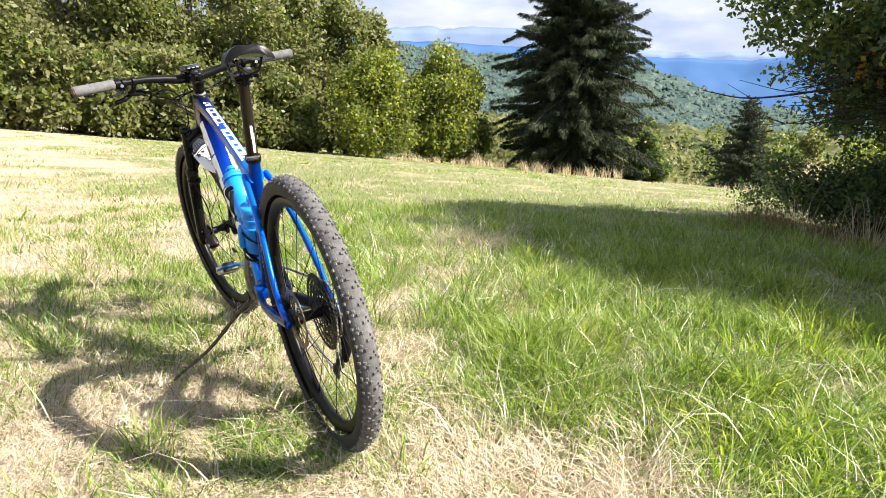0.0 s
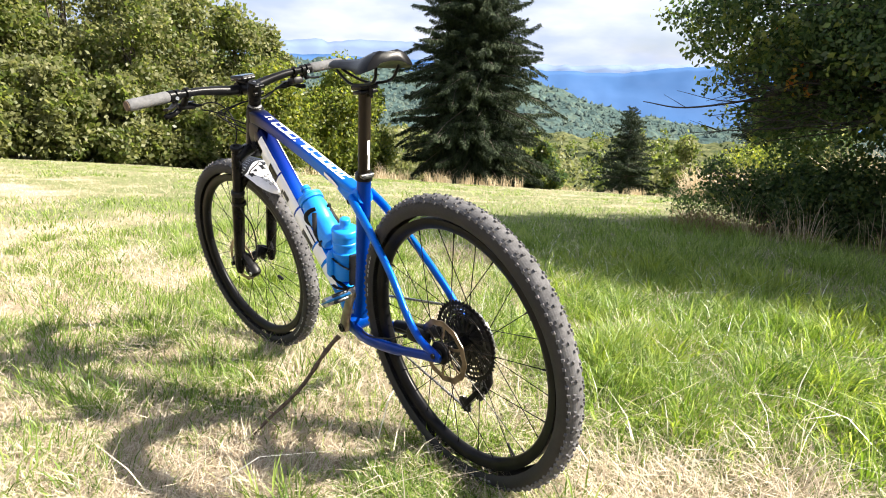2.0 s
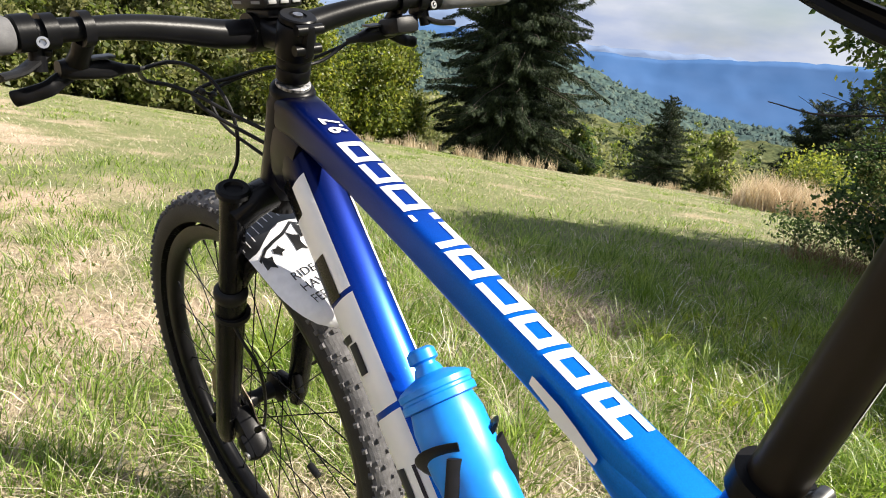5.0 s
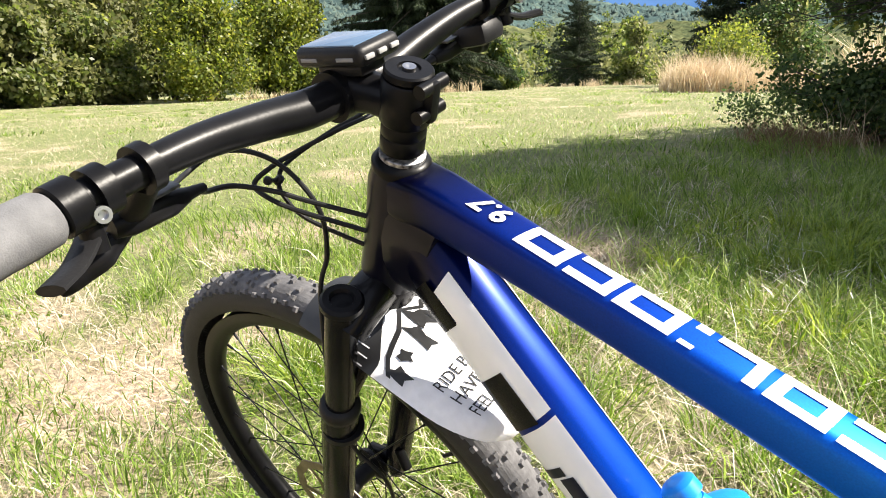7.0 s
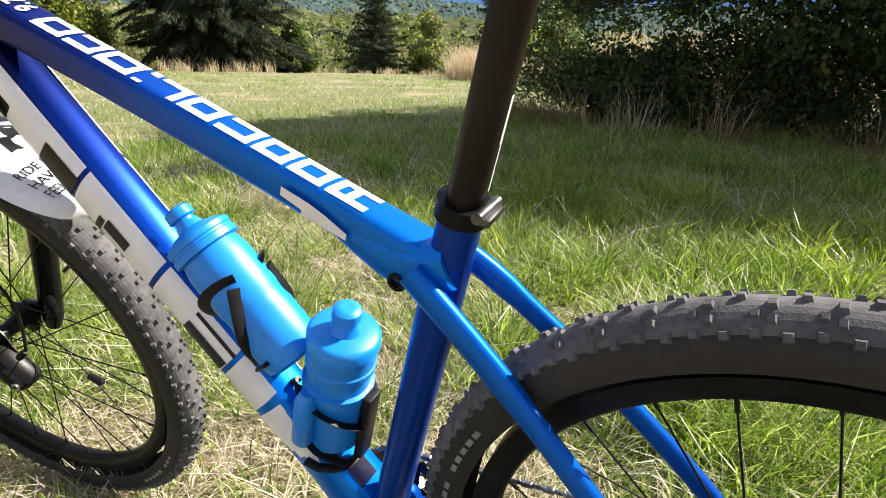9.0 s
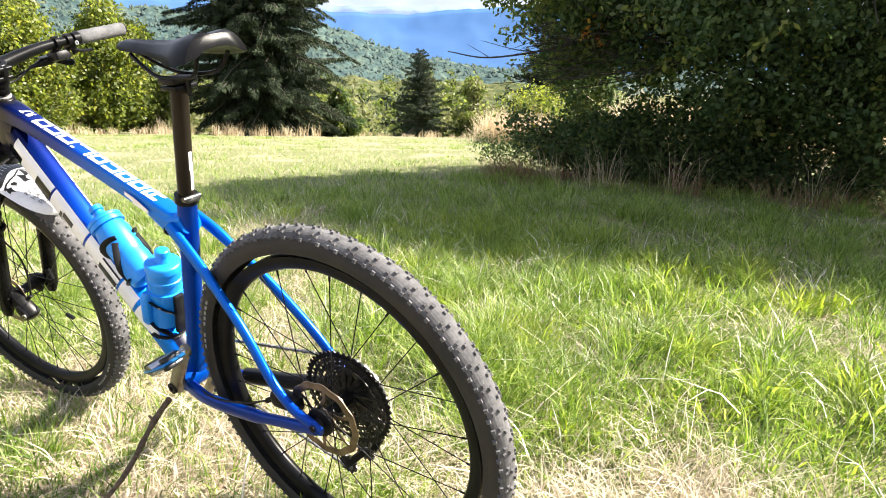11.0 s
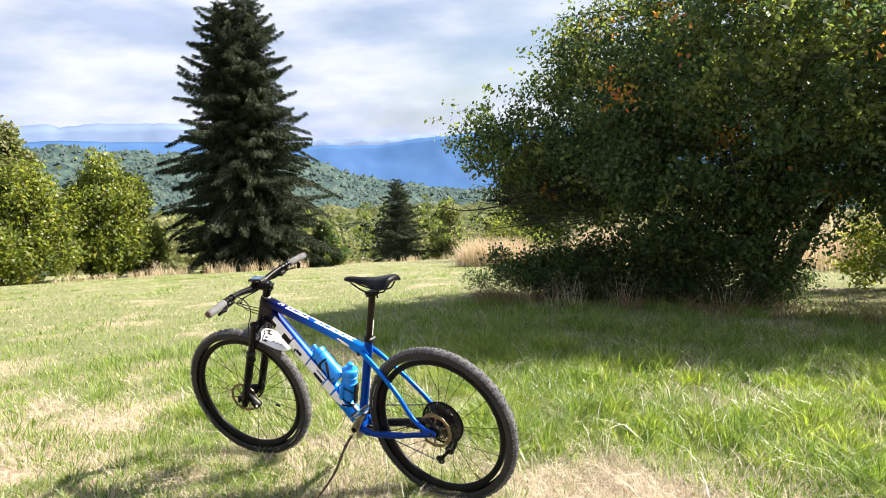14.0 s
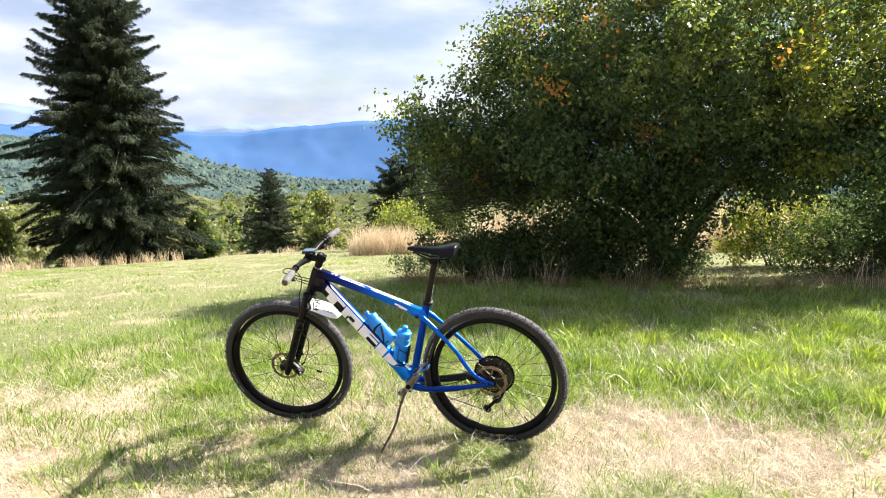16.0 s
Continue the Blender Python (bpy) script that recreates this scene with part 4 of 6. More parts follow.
def flat_text(body, size, bold=0.0):
    """Outlines of built-in letters as a flat mesh."""
    cu = bpy.data.curves.new("letters", "FONT")
    cu.body, cu.size, cu.resolution_u, cu.offset, cu.shear = body, size, 3, bold, 0.15 if bold else 0.0
    ob = new("letters", cu)
    dg = bpy.context.evaluated_depsgraph_get()
    me = bpy.data.meshes.new_from_object(ob.evaluated_get(dg))
    vs = [v.co.copy() for v in me.vertices]
    fs = [list(p.vertices) for p in me.polygons]
    bpy.data.objects.remove(ob)
    bpy.data.curves.remove(cu)
    bpy.data.meshes.remove(me)
    return vs, fs


vs, fs = flat_text("9.7", 0.027, 0.0007)
vs = [tt_top(0.486 + v.x, v.y - 0.0095, 0.0012) for v in vs]
part("model_number", (vs, fs), white_decal, bike, "white painted numerals", smooth=False)
part("top_tube_sticker", moved(joined(([(-.036, 0, -.009), (.012, 0, -.009), (.012, 0, -.004), (.036, 0, -.001), (.036, 0, .008), (.006, 0, .007), (-.012, 0, .004), (-.036, 0, -.002)], [[0, 1, 2, 3, 4, 5, 6, 7]])), axes(TT_A + TT_DIR * 0.112 + TT_UP * 0.007 + Vector((0, 0.0236, 0)), TT_DIR, TT_UP)), white_decal, bike, "torn white sticker", smooth=False)


def dt_patch(s0, s1, a0, a1, lift=0.0006, nose=0.0):
    """A patch of the down tube's skin: s along it, a round it in degrees from the left side, negative to the underside."""
    vs = []
    n, k = 3, 7
    for i in range(n + 1):
        for j in range(k + 1):
            a = radians(a0 + (a1 - a0) * j / k)
            s = s0 + (s1 - s0) * i / n + nose * j / k
            c, w = math.cos(a), math.sin(a)
            e = 2 / 2.7
            vs.append(DT_A + DT_DIR * s + Vector((0, 1, 0)) * ((DT_RA + lift) * math.copysign(abs(c) ** e, c)) + DT_UP * ((DT_RB + lift) * math.copysign(abs(w) ** e, w)))
    return vs, [[i * (k + 1) + j, i * (k + 1) + j + 1, (i + 1) * (k + 1) + j + 1, (i + 1) * (k + 1) + j] for i in range(n) for j in range(k)]


for mirror in (False, True):
    def sided(a0, a1):
        return (180 - a0, 180 - a1) if mirror else (a0, a1)
    # white blocks from the head tube down, each (from, to, lowest angle, dark insets)
    for s0, s1, low_a, cuts in ((0.592, 0.628, 8, ()), (0.488, 0.592, -52, ((0.489, 0.541, -52, 20, black_gloss),)), (0.358, 0.482, -52, ((0.403, 0.438, -6, 13, navy_decal), (0.440, 0.449, -52, 4, navy_decal))),
                                (0.232, 0.351, -52, ((0.236, 0.300, -22, 4, navy_decal), (0.236, 0.300, 26, 36, navy_decal))), (0.170, 0.225, -52, ())):
        d = part("frame_marking", dt_patch(s0, s1, *sided(low_a, 54), nose=0.006), white_decal, bike, "white painted block marking")
        for c0, c1, a0, a1, ink in cuts:
            part("dark_inset", dt_patch(c0, c1, *sided(a0, a1), lift=0.0011), ink, d)
    tip = [dt_patch(0.075 + 0.011 * k, 0.0865 + 0.011 * k, *sided(10 - 7.5 * k, 24 + 2.5 * k), lift=0.0006) for k in range(8)]
    part("frame_marking", joined(*tip), white_decal, bike, "white painted wedge")
    part("frame_marking", dt_patch(0.594, 0.640, *sided(-60, 6)), black_gloss, bike, "black painted block")
part("frame_label", dt_patch(0.028, 0.060, 62, 100, 0.0008), navy_decal, bike, "small dark label")
part("cage_bolt", tube([DT_A + DT_DIR * 0.172 + DT_UP * 0.032, DT_A + DT_DIR * 0.172 + DT_UP * 0.046], [0.0045, 0.004], 12), dark_steel, bike)

# mud guard under the fork crown: a curved sheet over the tyre, with print
GC = Vector((BASE, 0, R_WHEEL))


def guard_point(u, w, lift=0.0):
    """u runs back along the tyre (0 at the fork, 1 at the tip), w across from -1 (right) to 1 (left)."""
    a = radians(105 + 36 * u)
    half = 0.044 + 0.020 * math.sin(min(1, u * 1.4) * math.pi * 0.5)
    if u > 0.7:
        half *= math.sqrt(max(0.0, 1 - ((u - 0.7) / 0.31) ** 2)) * 0.75 + 0.25
    bow = w * 0.95
    r = R_WHEEL + 0.026 + 0.064 * u ** 1.1 - 0.055 * (1 - math.cos(bow)) + lift * math.cos(bow)
    y = half * 1.05 * math.sin(bow) / math.sin(0.95) + lift * math.sin(bow)
    return STEER @ (GC + Vector((math.cos(a) * r, y, math.sin(a) * r)))


def guard_patch(u0, u1, w0, w1, lift, nu=12, nw=12):
    vs = [guard_point(u0 + (u1 - u0) * i / nu, w0 + (w1 - w0) * j / nw, lift) for i in range(nu + 1) for j in range(nw + 1)]
    return vs, [[i * (nw + 1) + j, i * (nw + 1) + j + 1, (i + 1) * (nw + 1) + j + 1, (i + 1) * (nw + 1) + j] for i in range(nu) for j in range(nw)]


def sheet(u0, u1):
    a, b = guard_patch(u0, u1, -1, 1, 0.0008, 18, 16), guard_patch(u0, u1, -1, 1, -0.0008, 18, 16)
    shell = joined(a, (b[0], [f[::-1] for f in b[1]]))
    return shell


guard = part("mud_guard", sheet(0.0, 1.0), guard_white, bike, "white plastic mud guard with a printed mountain and words")
edge = lambda w: 0.35 + 0.12 * min(1, max(0, (w - 0.15) / 0.6)) + 0.06 * min(1, max(0, (-w - 0.5) / 0.4))
nu, nw = 10, 20
vs = [guard_point(edge(-1 + 2 * j / nw) * i / nu, -1 + 2 * j / nw, 0.0013) for i in range(nu + 1) for j in range(nw + 1)]
part("guard_front_print", (vs, [[i * (nw + 1) + j, i * (nw + 1) + j + 1, (i + 1) * (nw + 1) + j + 1, (i + 1) * (nw + 1) + j] for i in range(nu) for j in range(nw)]), guard_black, guard, "black printed end")
for k in range(13):
    w0 = -0.8 + 1.75 * k / 12
    e = edge(w0) - 0.035
    for u0, u1, dw in ((e - 0.11, e - 0.02, 0.010), (e - 0.16, e - 0.13, 0.008)):
        part("printed_ray", guard_patch(u0, u1, w0 - dw, w0 + dw, 0.0018, 3, 1), guard_white, guard)
# mountain outline and dark rock faces
peaks = [(-0.85, 0.47), (-0.55, 0.39), (-0.38, 0.42), (-0.1, 0.365), (0.2, 0.43), (0.42, 0.45), (0.62, 0.47), (0.85, 0.52)]
for (w0, u0), (w1, u1) in zip(peaks, peaks[1:]):
    vs = [guard_point(u0, w0, 0.0018), guard_point(u1, w1, 0.0018), guard_point(u1 + 0.022, w1, 0.0018), guard_point(u0 + 0.022, w0, 0.0018)]
    part("printed_outline", (vs, [[0, 1, 2, 3]]), guard_black, guard, smooth=False)
for cw, cu, sw, su in ((-0.15, 0.46, 0.20, 0.085), (0.12, 0.52, 0.15, 0.095), (-0.32, 0.49, 0.11, 0.065), (0.46, 0.53, 0.10, 0.045), (0.74, 0.56, 0.15, 0.065), (-0.55, 0.51, 0.13, 0.05)):
    vs = [guard_point(cu + su * f * math.sin(a), cw + sw * f * math.cos(a), 0.0017) for k in range(9) for a in [2 * math.pi * k / 9] for f in [(1.0, 0.45, 0.9, 0.6)[(k * 3 + int(cw * 10)) % 4]]]
    part("printed_rock", (vs, [list(range(9))]), guard_black, guard, smooth=False)
for n, line in enumerate(("RIDE BIKES", "HAVE FUN", "FEEL GOOD")):
    vs, fs = flat_text(line, 1.0)
    wid = max(v.x for v in vs)
    vs = [guard_point(0.70 + 0.072 * n + (1 - v.y / 0.7) * 0.046 - 0.025, 0.60 - v.x / wid * 0.95, 0.0016) for v in vs]
    part("slogan_line", (vs, fs), guard_black, guard, "black printed words", smooth=False)
for k in range(4):
    w0 = 0.16 - 0.10 * k
    vs = [guard_point(0.905, w0, 0.0016), guard_point(0.905, w0 - 0.035, 0.0016), guard_point(0.935, w0 - 0.085, 0.0016), guard_point(0.935, w0 - 0.05, 0.0016)]
    part("printed_dash", (vs, [[0, 1, 2, 3]]), guard_black, guard, smooth=False)
for s in (1, -1):
    part("guard_strap", steered(lathe_rings([(0, 0.0235), (0.0, 0.0245), (0.008, 0.0245), (0.008, 0.0235)], CROWN + Vector((0.07, 0.066 * s, -0.165)), FORK, 16)), black_plastic, guard)

# bottles in their cages
def bottle(base, axis, r, length, tool):
    a = Vector(axis).normalized()
    body = [(0, r * 0.75), (0.004, r * 0.95), (0.012, r), (length * 0.40, r), (length * 0.46, r * 0.955), (length * 0.52, r * 0.955), (length * 0.58, r), (length * 0.88, r), (length, r * 0.90)]
    if tool:
        body = [(0, r * 0.8), (0.005, r * 0.97), (0.02, r), (length * 0.56, r), (length * 0.57, r * 1.06), (length * 0.65, r * 1.06), (length * 0.66, r * 0.93), (length * 0.80, r * 0.93), (length * 0.81, r * 1.02), (length * 0.86, r * 1.02), (length * 0.87, r * 0.97), (length, r * 0.97)]
    b = part("tool_bottle" if tool else "water_bottle", lathe_rings(body, base, a, 32), bottle_dark if tool else bottle_blue, bike, "blue plastic tool bottle" if tool else "bright blue plastic water bottle")
    lid = [(0, r * 0.93), (0.001, r * 1.05), (0.008, r * 1.05), (0.0095, r * 1.0), (0.012, r * 1.0), (0.0135, r * 1.04), (0.019, r * 1.04), (0.022, r * 0.95), (0.027, r * 0.66), (0.030, r * 0.42), (0.036, r * 0.36), (0.038, r * 0.34)]
    if tool:
        lid = [(0, r * 0.93), (0.001, r * 1.04), (0.014, r * 1.04), (0.017, r * 0.98), (0.019, r * 0.90), (0.0205, r * 0.46), (0.024, r * 0.42), (0.030, r * 0.36), (0.038, r * 0.34)]
    part("lid", lathe_rings(lid, base + a * (length + 0.0005), a, 32), bottle_blue, b)
    noz = [(0, r * 0.30), (0.006, r * 0.30), (0.008, r * 0.42), (0.018, r * 0.40), (0.021, r * 0.30), (0.021, r * 0.15)]
    part("nozzle", lathe_rings(noz, base + a * (length + (0.029 if tool else 0.036)), a, 20), bottle_blue, b)
    return b


DTB = DT_A + DT_UP * (DT_RB + 0.040)
bottle(DTB + DT_DIR * 0.193, DT_DIR, 0.0365, 0.150, False)
ST_F = Vector((-ST_DIR.z, 0, ST_DIR.x)) * -1
STB = BB + ST_F * (0.0195 + 0.0720)
bottle(STB + ST_DIR * 0.100, ST_DIR, 0.0365, 0.145, True)
part("multi_tool_pouch", tube([STB + ST_DIR * 0.115 + Vector((0.012, 0.038, 0)), STB + ST_DIR * 0.125 + Vector((0.012, 0.041, 0)), STB + ST_DIR * 0.185 + Vector((0.012, 0.041, 0)), STB + ST_DIR * 0.197 + Vector((0.012, 0.038, 0))], [0.008, 0.012, 0.012, 0.008], 16), bottle_blue, bike, "blue plastic capsule")


def cage(base, axis, outward, r, length):
    a, o = Vector(axis).normalized(), Vector(outward).normalized()
    s = Vector((0, 1, 0))
    wrap = lambda h, ang, rr=0.0: base + a * h + (o * math.cos(ang) + s * math.sin(ang)) * (r + 0.0025 + rr)
    c = part("bottle_cage", joined(block((0.10, 0.022, 0.010), axes(base + a * 0.06 - o * (r + 0.006), a, o), 0.0015),
                                   tube([wrap(-0.004, x) for x in np.linspace(math.pi * 0.45, math.pi * 1.55, 9)], [(0.0025, 0.006)] * 9, 8, side=a)), black_plastic, bike, "black plastic bottle cage")
    for m in (1, -1):
        angs = np.linspace(math.pi, 0.55, 12)
        part("cage_arm", tube([wrap(0.055 + 0.035 * math.sin((math.pi - x) * 0.8), x * m) for x in angs], [(0.0025, 0.0085)] * 12, 8, side=a), black_plastic, c)
        part("cage_arm", tube(bend([wrap(0.0, math.pi * 0.85 * m), wrap(0.03, 1.5 * m), wrap(0.078, 0.75 * m)], 5), [(0.0025, 0.0075)] * 11, 8, side=a), black_plastic, c)
    return c


cage(DTB + DT_DIR * 0.215, DT_DIR, DT_UP, 0.0365, 0.15)
cage(STB + ST_DIR * 0.085, ST_DIR, ST_F, 0.0365, 0.15)

# drivetrain
def gear(r, teeth, y, thick, hole=0.0):
    n = teeth * 4
    vs = []
    for i in range(n):
        w = 2 * math.pi * i / n
        rr = r + (0.0035 if i % 4 in (1, 2) else -0.001)
        for hh in (-thick / 2, thick / 2):
            vs.append((rr * math.cos(w), y + hh, rr * math.sin(w)))
    for i in range(n):
        w = 2 * math.pi * i / n
        for hh in (-thick / 2, thick / 2):
            vs.append((hole * math.cos(w), y + hh, hole * math.sin(w)))
    fs = []
    for i in range(n):
        j = (i + 1) % n
        fs += [[2 * i, 2 * i + 1, 2 * j + 1, 2 * j], [2 * i + 1, 2 * n + 2 * i + 1, 2 * n + 2 * j + 1, 2 * j + 1], [2 * i, 2 * j, 2 * n + 2 * j, 2 * n + 2 * i], [2 * n + 2 * i, 2 * n + 2 * j, 2 * n + 2 * j + 1, 2 * n + 2 * i + 1]]
    return vs, fs


cassette = part("cassette", lathe_rings([(-0.060, 0.018), (-0.022, 0.022)], (0, 0, R_WHEEL), (0, 1, 0), 18), black_satin, bike, "large black twelve-speed cassette")
AX = Matrix.Translation((0, 0, R_WHEEL))
for i, teeth in enumerate((51, 45, 39, 33, 28, 24, 21, 18, 16, 14, 12, 10)):
    r = teeth * 0.0127 / (2 * math.pi)
    part("sprocket", moved(gear(r, teeth, -0.0235 - 0.0036 * i, 0.0018, r * 0.905 if r > 0.045 else 0.016), AX), dark_steel if i else black_satin, cassette, smooth=False)
    if r > 0.045:
        # pierced web: an inner band, many short ribs outside it and slanted arms inside
        y = -0.0235 - 0.0036 * i
        on = lambda f, w: Vector((r * f * math.cos(w), y, r * f * math.sin(w)))
        web = [tube([on(0.70, 2 * math.pi * k / 36) for k in range(36)], [(0.0010, 0.0022)] * 36, 6, side=(0, 1, 0), closed=True)]
        ribs = 20 - 2 * i
        for k in range(ribs):
            w = 2 * math.pi * k / ribs + i * 0.1
            web.append(tube([on(0.69, w), on(0.92, w + 0.09)], [(0.0009, 0.0026), (0.0009, 0.0032)], 6, side=(0, 1, 0)))
        for k in range(10):
            w = 2 * math.pi * k / 10 + i * 0.25
            web.append(tube([Vector((0.019 * math.cos(w), y, 0.019 * math.sin(w))), on(0.71, w + 0.35)], [(0.001, 0.0045), (0.001, 0.0032)], 6, side=(0, 1, 0)))
        tagged(part("sprocket_web", joined(*web), dark_steel, cassette, m=AX), kind="stuff")
ring = part("chainring", moved(joined(gear(0.064, 32, -0.050, 0.003, 0.046)), Matrix.Translation(BB)), dark_steel, bike, "black chainring", smooth=False)
for k in range(4):
    w = 2 * math.pi * k / 4 + 0.3
    part("chainring_arm", moved(tube([Vector((0.012 * math.cos(w), -0.051, 0.012 * math.sin(w))), Vector((0.052 * math.cos(w), -0.050, 0.052 * math.sin(w)))], [(0.004, 0.012), (0.003, 0.008)], 8, side=(0, 1, 0)), Matrix.Translation(BB)), black_satin, ring)
# chain: loop over ring, sprocket and two pulleys
CH_Y = -0.046
jock_a, jock_b = Vector((0.002, CH_Y - 0.006, 0.218)), Vector((0.058, CH_Y - 0.006, 0.160))
line = []
sr = 39 * 0.0127 / (2 * math.pi)
for k in range(13):
    w = radians(92 + 150 * k / 12)
    line.append(Vector((sr * math.cos(w), CH_Y, R_WHEEL + sr * math.sin(w))))
line += [jock_a + Vector((-0.012, 0, 0.012)), jock_a + Vector((0.012, 0, 0.004)), jock_a + Vector((0.008, 0, -0.012))]
line += [jock_b + Vector((-0.014, 0, 0.006)), jock_b + Vector((-0.004, 0, -0.014)), jock_b + Vector((0.010, 0, -0.010))]
for k in range(9):
    w = radians(-100 + 190 * k / 8)
    line.append(BB + Vector((0.0655 * math.cos(w), CH_Y - 0.003, 0.0655 * math.sin(w))))
links = []
path = line + [line[0]]
dist = [0]
for a, b in zip(path, path[1:]):
    dist.append(dist[-1] + (b - a).length)
total = dist[-1]
n_links = int(total / 0.0127)
for k in range(n_links):
    s = total * k / n_links
    i = max(j for j in range(len(path) - 1) if dist[j] <= s)
    f = (s - dist[i]) / max(1e-6, dist[i + 1] - dist[i])
    p, d = path[i].lerp(path[i + 1], f), (path[i + 1] - path[i]).normalized()
    up = d.cross(Vector((0, 1, 0)))
    links.append(block((0.0135, 0.0062 if k % 2 else 0.0040, 0.0072 if k % 2 else 0.0060), axes(p, d, up), 0.0012, 1))
tagged(part("chain", joined(*links), chain_steel, bike, "oily steel chain", smooth=False), kind="stuff")
mech = part("rear_derailleur", joined(
    block((0.096, 0.0035, 0.016), axes(jock_a.lerp(jock_b, 0.5) + Vector((0, -0.007, 0)), jock_b - jock_a, (1, 0, 0)), 0.0015),
    block((0.092, 0.0025, 0.014), axes(jock_a.lerp(jock_b, 0.5) + Vector((0, 0.007, 0)), jock_b - jock_a, (1, 0, 0)), 0.001),
    tube([(0.0, -0.072, 0.345), (-0.014, -0.070, 0.295), (-0.016, -0.066, 0.250), (-0.002, -0.062, 0.222)], [(0.009, 0.015), (0.013, 0.020), (0.015, 0.021), (0.012, 0.018)], 12, side=(0, 1, 0)),
    block((0.045, 0.024, 0.026), axes((-0.004, -0.070, 0.245), (0.6, 0, -0.8), (0.8, 0, 0.6)), 0.006)), black_satin, bike, "black rear derailleur")
for j in (jock_a, jock_b):
    part("pulley", moved(gear(0.021, 12, 0, 0.004, 0.006), Matrix.Translation(j)), dark_steel, mech, smooth=False)
part("rear_caliper", joined(block((0.07, 0.028, 0.034), axes((0.085, 0.052, 0.392), (0.9, 0, 0.0), (0, 0, 1)), 0.008), tube([(0.11, 0.052, 0.392), (0.14, 0.055, 0.375)], 0.006, 10)), black_satin, bike, "black rear brake caliper")
part("brake_hose", tube(bend([(0.14, 0.056, 0.375), (0.22, 0.060, 0.345), (0.33, 0.052, 0.318), (0.40, 0.036, 0.318)], 6), 0.0023, 8), black_plastic, bike)

# cranks and pedals: the left arm points up and back
ARM = Vector((-0.105, 0, 0.136)).normalized()
for s in (1, -1):
    d = ARM * s
    y0, y1 = 0.060 * s, 0.078 * s
    tip = BB + d * 0.172 + Vector((0, y1, 0))
    crank = part("crank_arm", tube([BB + Vector((0, y0, 0)) - d * 0.012, BB + Vector((0, y0, 0)), BB + d * 0.05 + Vector((0, y0 + 0.008 * s, 0)), BB + d * 0.14 + Vector((0, y1, 0)), tip, tip + d * 0.011], [(0.008, 0.014), (0.010, 0.020), (0.0085, 0.0165), (0.0075, 0.014), (0.0075, 0.0145), (0.005, 0.008)], 18, side=(0, 1, 0), power=2.5), worn_alloy, bike, "worn scuffed crank arm")
    part("crank_bolt", lathe_rings([(0, 0.014), (0.006, 0.013), (0.006, 0.006), (0.003, 0.005), (0.003, 0)], BB + Vector((0, y0 + 0.008 * s, 0)), (0, s, 0), 18), black_satin, crank)
    ped = tip + Vector((0, 0.052 * s, 0))
    pedal = part("pedal", joined(tube([tip, tip + Vector((0, 0.025 * s, 0))], [0.0075, 0.0085], 14), tube([tip + Vector((0, 0.025 * s, 0)), tip + Vector((0, 0.085 * s, 0))], [0.013, 0.012], 14)), steel, bike, "small steel and blue clip-in pedal")
    tilt = pose(0, 0, 0, 0, 25, 0)
    for z in (0.012, -0.012):
        part("pedal_jaw", moved(block((0.020, 0.046, 0.008), Matrix.Translation((0.030, 0, z * 0.6)), 0.003), Matrix.Translation(ped) @ tilt), dark_steel, pedal)
        part("pedal_jaw", moved(block((0.016, 0.040, 0.010), Matrix.Translation((-0.030, 0, z * 0.7)), 0.003), Matrix.Translation(ped) @ tilt), dark_steel, pedal)
    part("pedal_cage", moved(joined(tube([(x * 0.038, y * 0.028, 0) for x, y in ((1, -.8), (1, .8), (.5, 1), (-.5, 1), (-1, .8), (-1, -.8), (-.5, -1), (.5, -1))], [(0.004, 0.007)] * 8, 8, side=(0, 0, 1), closed=True)), Matrix.Translation(ped) @ tilt), pedal_blue, pedal, "blue anodised body")

# the stick that props the bicycle up, in world space
RB3 = bike.matrix_world.to_3x3()
foot_xy = RB3 @ Vector((0.507, 0.385, 0.05))
foot = Vector((foot_xy.x, foot_xy.y, float(ground_z(foot_xy.x, foot_xy.y)) - 0.015))
head = RB3 @ (BB + Vector((0.012, 0.070, -0.030)))
pts, rad = [], []
for i in range(15):
    t = i / 14
    p = foot.lerp(head, t) + Vector((0.006 * math.sin(t * 9), 0.006 * math.sin(t * 7 + 1), -0.004 * math.sin(math.pi * t)))
    pts.append(p)
    rad.append((0.0056 + 0.0012 * math.sin(i * 2.7)) * (0.75 + 0.5 * t))
stick = tagged(part("stick", tube(pts, rad, 10), bark_stick, None), "crooked dark brown stick propping the bicycle", "stick")
for i, d in ((4, (0.01, 0.012, 0.012)), (9, (-0.012, 0.01, 0.01)), (12, (0.012, 0.004, 0.012))):
    part("twig_stub", tube([pts[i], pts[i] + Vector(d)], [0.004, 0.002], 7), bark_stick, stick)


# ---- distance ----
def polar(az, far, cx=-0.5, cy=1.0):
    a = np.radians(az)
    return cx + far * np.cos(a), cy + far * np.sin(a)


